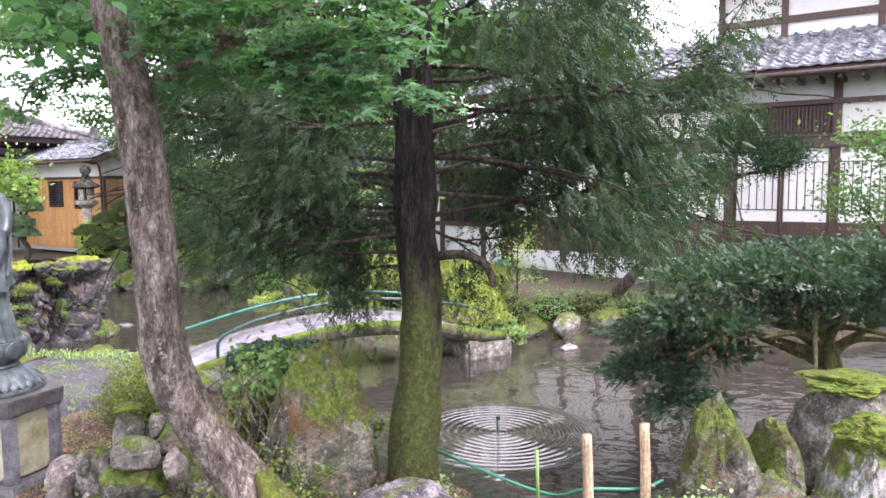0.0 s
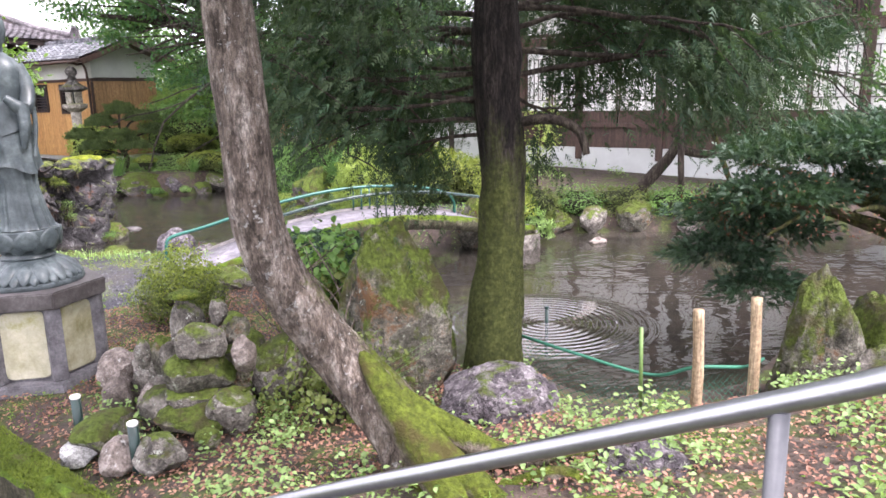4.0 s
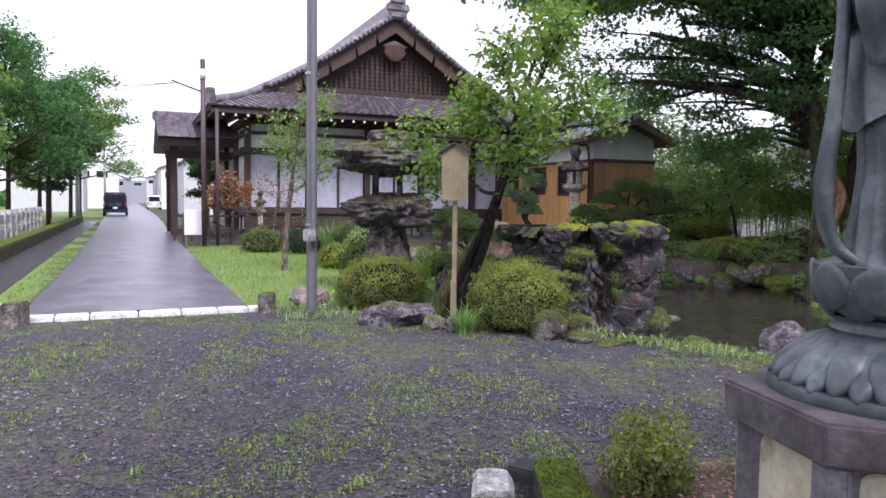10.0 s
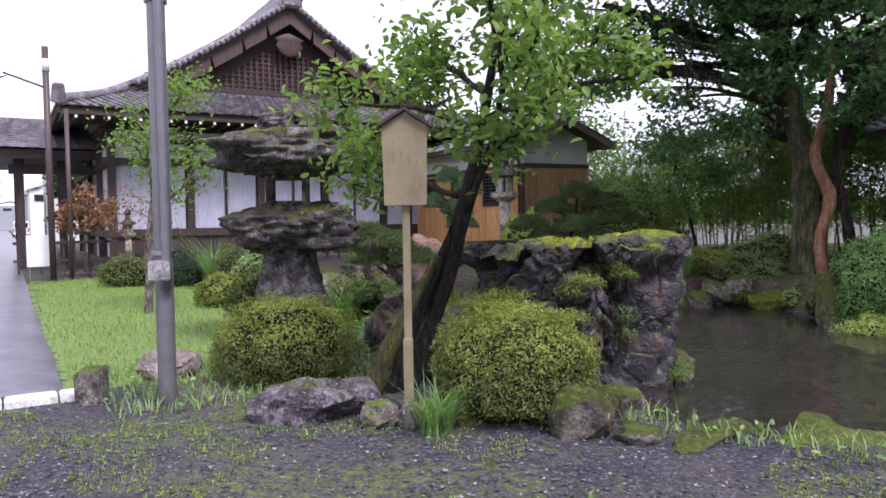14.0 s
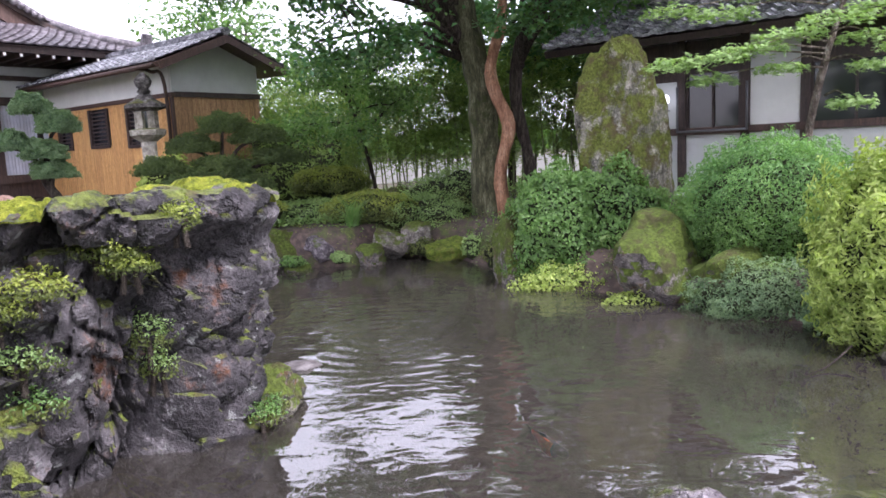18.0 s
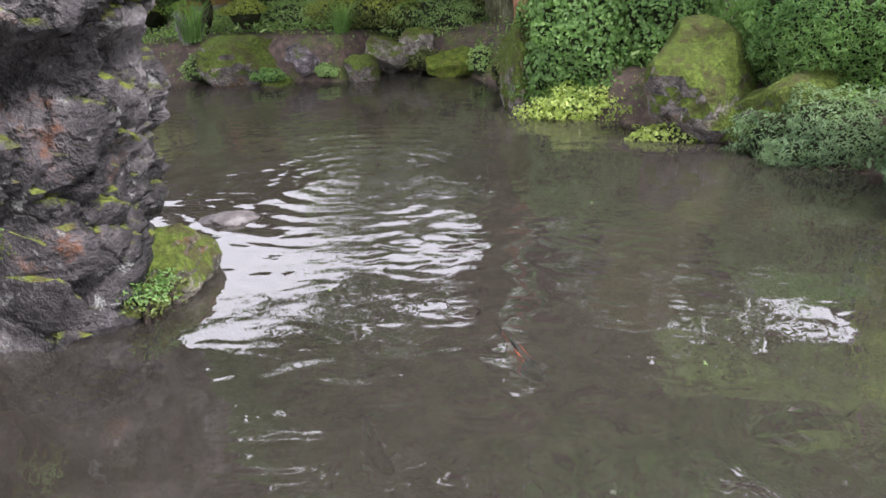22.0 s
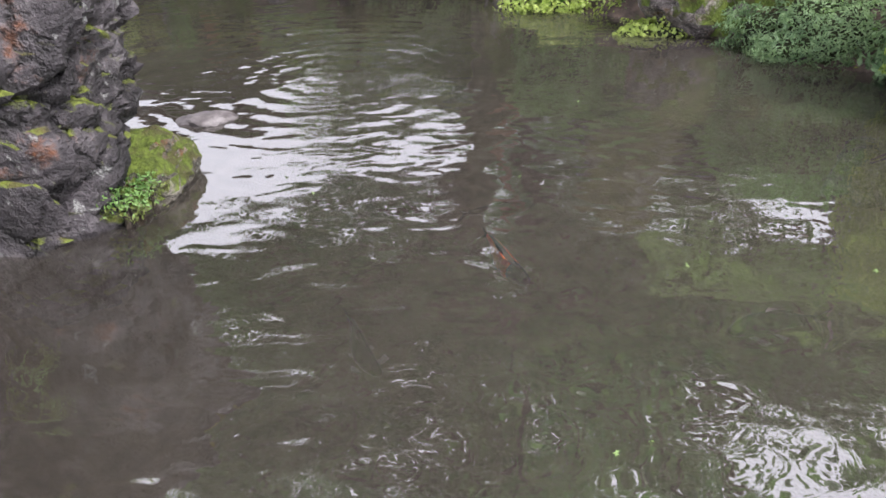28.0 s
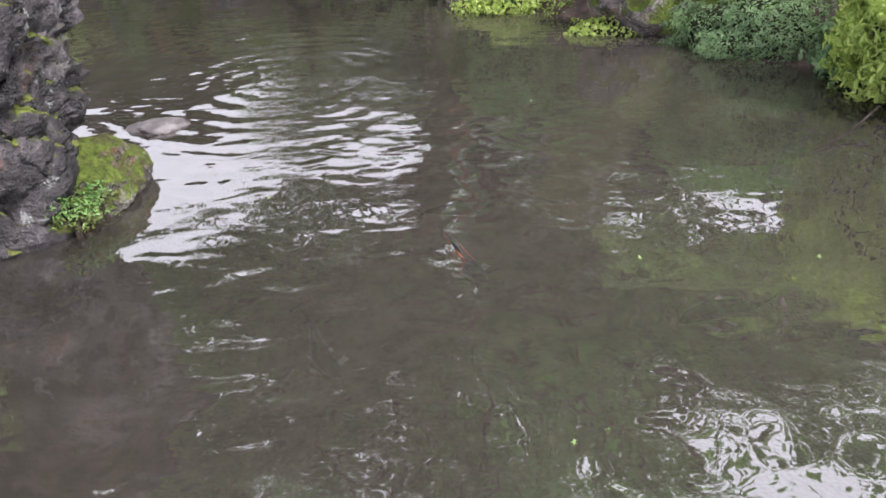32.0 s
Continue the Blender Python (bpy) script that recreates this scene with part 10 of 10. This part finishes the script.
def blades(name, P, h, w, leaf, label, lean=0.35, category="grass"):
    """Narrow upright blades, one bent triangle pair each."""
    n = len(P)
    d = rnd.normal(0, 1, (n, 2))
    d /= np.linalg.norm(d, axis=1)[:, None]
    H = h * rnd.uniform(0.5, 1.3, n)
    s = np.stack([-d[:, 1], d[:, 0], 0 * H], 1) * w
    mid = P + np.stack([d[:, 0] * H * lean * 0.4, d[:, 1] * H * lean * 0.4, H * 0.6], 1)
    tip = P + np.stack([d[:, 0] * H * lean * 1.3, d[:, 1] * H * lean * 1.3, H], 1)
    V = np.stack([P - s, P + s, mid + s * 0.7, mid - s * 0.7, tip], 1).reshape(-1, 3)
    b_ = np.arange(n)[:, None] * 5
    F = [list(map(int, f)) for f in (b_ + [0, 1, 2, 3])] + [list(map(int, f)) for f in (b_ + [3, 2, 4])]
    ob = mesh_of(name, V.tolist(), F, M[leaf])
    tagged(ob, label, category, kind="stuff")
    return ob


gr = patchy(scatter(90000, -13.5, -1.2, 1.0, 11.0, on_gravel, 8), 0.75, 0.05, 9)
gr = patchy(gr, 3.1, -0.1, 41)
blades("gravel_grass", gr, 0.026, 0.003, "grass", "thin grass and weeds growing through the gravel")
cover("gravel_moss", patchy(patchy(scatter(70000, -13.5, -1.2, 1.0, 11.0, on_gravel, 51), 0.75, 0.05, 9), 3.1, -0.15, 41), 0.022, "mossgrass", 0.5, 0.006, "short yellow-green moss in the gravel", 0.6, "moss")
wd = scatter(160, -12.5, -2.0, 2.0, 11.0, on_gravel, 10)
W_ = []
for p in wd:
    k = rnd.randint(5, 11)
    W_.append(p + np.stack([rnd.normal(0, 0.03, k), rnd.normal(0, 0.03, k), 0 * np.arange(k)], 1))
blades("gravel_weeds", np.concatenate(W_), 0.036, 0.007, "grass", "broad-bladed weeds in the gravel", 0.8)


def on_verge(X, Y):
    v, u = to_site(X, Y)
    return ((v > 0.05) & (v < 3.6) & (u > 0.3) & (u < 14)) | ((v > -3.2) & (v < -2.75) & (u > 0.3) & (u < 20))


blades("verge_grass", scatter(60000, -24, -8, 7.5, 23, on_verge, 11), 0.06, 0.005, "grass", "bright short grass on the lane verge", 0.5)


def at_edge(X, Y):
    v, u = to_site(X, Y)
    d = polygon_distance(X, Y, POND)
    return (((u > -0.9) & (u < 1.5) & (v > 0.2) & (v < 4.8)) | ((d > 0.15) & (d < 0.8) & (Y < 11.6) & (X < -3.8) & (X > -7.5))) & (d > 0.1)


eg = scatter(9000, -11.5, -3.5, 8.8, 13.5, at_edge, 12)
blades("edge_grass", eg, 0.1, 0.006, "weed", "weeds along the edge of the gravel", 0.6)
cover("edge_weeds", eg[::5] + np.array([0, 0, 0.03]), 0.05, "weed", 0.6, 0.03, "small leafy weeds along the gravel edge", 0.6)
for x, y, h, k, nm, lab in ((-1.1, 5.0, 0.42, 240, "grass_clump", "dark arching grass clump on the mound"), (-9.3, 20.7, 0.6, 160, "grass_clump", "arching strap leaves on the far bank"), (-7.2, 20.7, 0.45, 120, "grass_clump", "strap-leaved plant by the rocks"), (-7.75, 10.2, 0.3, 130, "grass_clump", "grass tuft at the foot of the notice"), (-10.9, 14.2, 0.5, 200, "grass_clump", "long grass beside the lantern"), (-16.6, 18.2, 1.0, 160, "grass_clump", "tall strap-leaved plant by the hall")):
    P = np.tile([x, y, gz(x, y)], (k, 1)) + np.stack([rnd.normal(0, 0.05, k), rnd.normal(0, 0.05, k), np.zeros(k)], 1)
    e = blades(nm, P, h, 0.007, "ivy", lab, 0.75)
    e["kind"] = ""
    e["category"] = "grass"
# bank cover all round the far water
def on_bank(X, Y):
    d = polygon_distance(X, Y, POND)
    return (d > 0.05) & (d < 2.6) & ((Y > 12.5) | (X > 0))


bk = scatter(25500, -11, 6, 11.8, 24, on_bank, 14)
cover("bank_cover", patchy(bk, 0.9, -0.25, 15), 0.05, "ivy", 0.55, 0.08, "low green plants covering the pond bank", 0.7)
cover("bank_moss", scatter(16000, -11, 6, 11.8, 24, on_bank, 16), 0.035, "mossgrass", 0.5, 0.008, "moss on the pond bank", 0.5)
def behind(X, Y):
    return (polygon_distance(X, Y, POND) > 0.4) & (Y > 16) & (Y > 15 - X * 0.2)


def by_lantern(X, Y):
    v, u = to_site(X, Y)
    return (v > 2.0 + 0.1 * u) & (v < 6) & (u > 0.3) & (u < 9) & (polygon_distance(X, Y, POND) > 0.2)


cover("lantern_undergrowth", patchy(scatter(24000, -18, -7, 10, 19, by_lantern, 71), 0.9, -0.2, 72), 0.07, "ivy", 0.45, 0.09, "dark undergrowth round the stone lantern", 0.7)
cover("undergrowth", patchy(scatter(30000, -12, 4, 17, 30, behind, 18), 0.7, -0.1, 19), 0.09, "weed", 0.35, 0.09, "green undergrowth behind the pond", 0.7)

# pebbles of the yard, the nearest ones as real stones
def pebbles(name, P, size, label):
    n = len(P)
    base = np.array([[1, 0, 0], [0, 1, 0], [-1, 0, 0], [0, -1, 0], [0, 0, 0.7], [0, 0, -0.6]], float)
    S = size * rnd.uniform(0.5, 1.4, (n, 1, 1)) * rnd.uniform(0.6, 1.2, (n, 1, 3))
    a = rnd.uniform(0, 6.28, n)
    c, s = np.cos(a)[:, None], np.sin(a)[:, None]
    q = base[None] * S + rnd.normal(0, size * 0.15, (n, 6, 3))
    V = np.stack([q[:, :, 0] * c - q[:, :, 1] * s, q[:, :, 0] * s + q[:, :, 1] * c, q[:, :, 2]], 2) + P[:, None, :]
    f = np.array([[0, 1, 4], [1, 2, 4], [2, 3, 4], [3, 0, 4]])
    F = (np.arange(n)[:, None, None] * 6 + f[None]).reshape(-1, 3)
    ob = mesh_of(name, V.reshape(-1, 3).tolist(), F.tolist(), M["pebble"])
    return tagged(ob, label, "gravel", kind="stuff")


pebbles("gravel_stones", scatter(52000, -9.5, -1.0, 1.2, 8.5, on_gravel, 20), 0.011, "dark angular gravel of the yard")
pebbles("gravel_stones", scatter(26000, -12.0, -2.5, 5.5, 11.0, on_gravel, 21), 0.012, "dark angular gravel of the yard")

# fuzz of moss along the curb tops
FZ = []
for (x0, y0), (x1, y1), z, n in ((C3, (-3.14, 4.51), 0.2, 5000), ((-3.14, 4.51), C4, 0.2, 5000), (C4, (-1.74, 3.33), 0.2, 3000), ((-1.74, 3.33), (-1.46, 2.98), 0.2, 2000), (C0, C1, 0.16, 1200), ((-5.3, 6.27), (-4.93, 5.68), 0.018, 2600), ((-4.93, 5.68), (-4.25, 4.9), 0.018, 3200)):
    t, w = rnd.rand(n), rnd.uniform(-0.2, 0.02, n) if z > 0.1 else rnd.uniform(-0.13, 0.03, n)
    d = Vector((x1 - x0, y1 - y0, 0)).normalized()
    FZ.append(np.stack([x0 + (x1 - x0) * t - d.y * w, y0 + (y1 - y0) * t + d.x * w, z + 0.012 + 0 * t], 1))
FZ = patchy(np.concatenate(FZ), 2.2, -0.35, 61)
M["mossfuzz"] = leafy("moss_fuzz", (0.035, 0.052, 0.008), (0.14, 0.185, 0.022), 0.8, 0.2)
blades("moss_fuzz", FZ, 0.014, 0.004, "mossfuzz", "short velvety moss along the curb", 0.9, "moss")

# ---- by the residence: white chest, teal bin, coil of hose ----
zb = gz(1.1, 21.45)
chest = thing("white_chest", (1.12, 21.45, zb, 0, 0, -35.5), "white enamel storage chest beside the residence", "chest")
part("body", boxed(-0.63, -0.3, 0.04, 0.63, 0.3, 0.76, bevel=0.02), M["enamel"], chest)
part("lid", boxed(-0.65, -0.32, 0.763, 0.65, 0.32, 0.82, bevel=0.015), M["greyplaster"], chest, "grey lid")
part("handle", boxed(-0.12, -0.345, 0.7, 0.12, -0.322, 0.74, bevel=0.008), M["galvanised"], chest)
for k in (-0.55, 0.45):
    part("foot", boxed(k, -0.28, -0.02, k + 0.1, 0.28, 0.038), M["tyre"], chest)
tb = thing("teal_bin", (1.95, 20.75, gz(1.95, 20.75)), "teal plastic bin with a lid", "bin")
part("body", turned([(0.17, 0.0), (0.21, 0.6), (0.22, 0.62)], 24), M["teal"], tb, "", True)
part("lid", turned([(0.23, 0.622), (0.225, 0.66), (0.1, 0.7)], 24), M["teal"], tb, "", True)
hz_ = gz(1.75, 20.2)
coil = thing("garden_hose", (1.75, 20.1, hz_), "coil of green garden hose on the ground", "hose")
for k in range(4):
    r = 0.26 - 0.02 * (k % 2)
    limb("loop", [(r * math.cos(a * math.pi / 6), r * math.sin(a * math.pi / 6), 0.025 + 0.042 * k) for a in range(13)], 0.02, M["teal"], coil, 8)
# sticks leaning on the white wall
for x, y, h in ((-0.41, 22.0, 0.35), (-0.12, 21.87, 0.55), (0.14, 21.77, 0.6), (0.36, 21.68, 0.42)):
    o = limb("leaning_stick", [(x, y, gz(x, y)), (x + 0.01, y + 0.03, 1.2), (x - 0.01, y + 0.06, 1.55 + h * 0.6)], [0.022, 0.02, 0.017], M["bark"], None, 8, 0.1)
    tagged(o, "thin wooden stick leaning by the wall", "stick", "sticks by the wall")

# ---- added globe for the glow by the residence door, far power pole behind the annex ----
m_, nt_, b_ = nodes("door_glow")
b_.inputs["Base Color"].default_value = (0.9, 0.9, 0.9, 1)
b_.inputs["Emission Color"].default_value = (0.92, 0.95, 1.0, 1)
b_.inputs["Emission Strength"].default_value = 1.5
# Emitting globe and bracket stand in for a bright glow at the doorway
wl = thing("door_glow_globe", (-1.93, 22.22, 2.0, 0, 0, 55), "added glowing globe for the bright glow by the residence door", "lamp")
bm = bmesh.new()
bmesh.ops.create_uvsphere(bm, u_segments=20, v_segments=12, radius=0.09)
part("globe", bm, m_, wl, "", True)
limb("bracket", [(0.0, 0, -0.12), (0.1, 0, -0.18), (0.3, 0, -0.18)], 0.015, M["galvanised"], wl, 8)
e = thing("power_pole", (-13.2, 49.2, 0, 0, 0, 20), "slim grey power pole behind the annex", "pole")
limb("pole", [(0, 0, -0.3), (0, 0, 7.5)], [0.12, 0.08], M["curb"], e, 10)
part("crossarm", boxed(-0.6, -0.05, 5.6, 0.6, 0.05, 5.7), M["galvanised"], e)
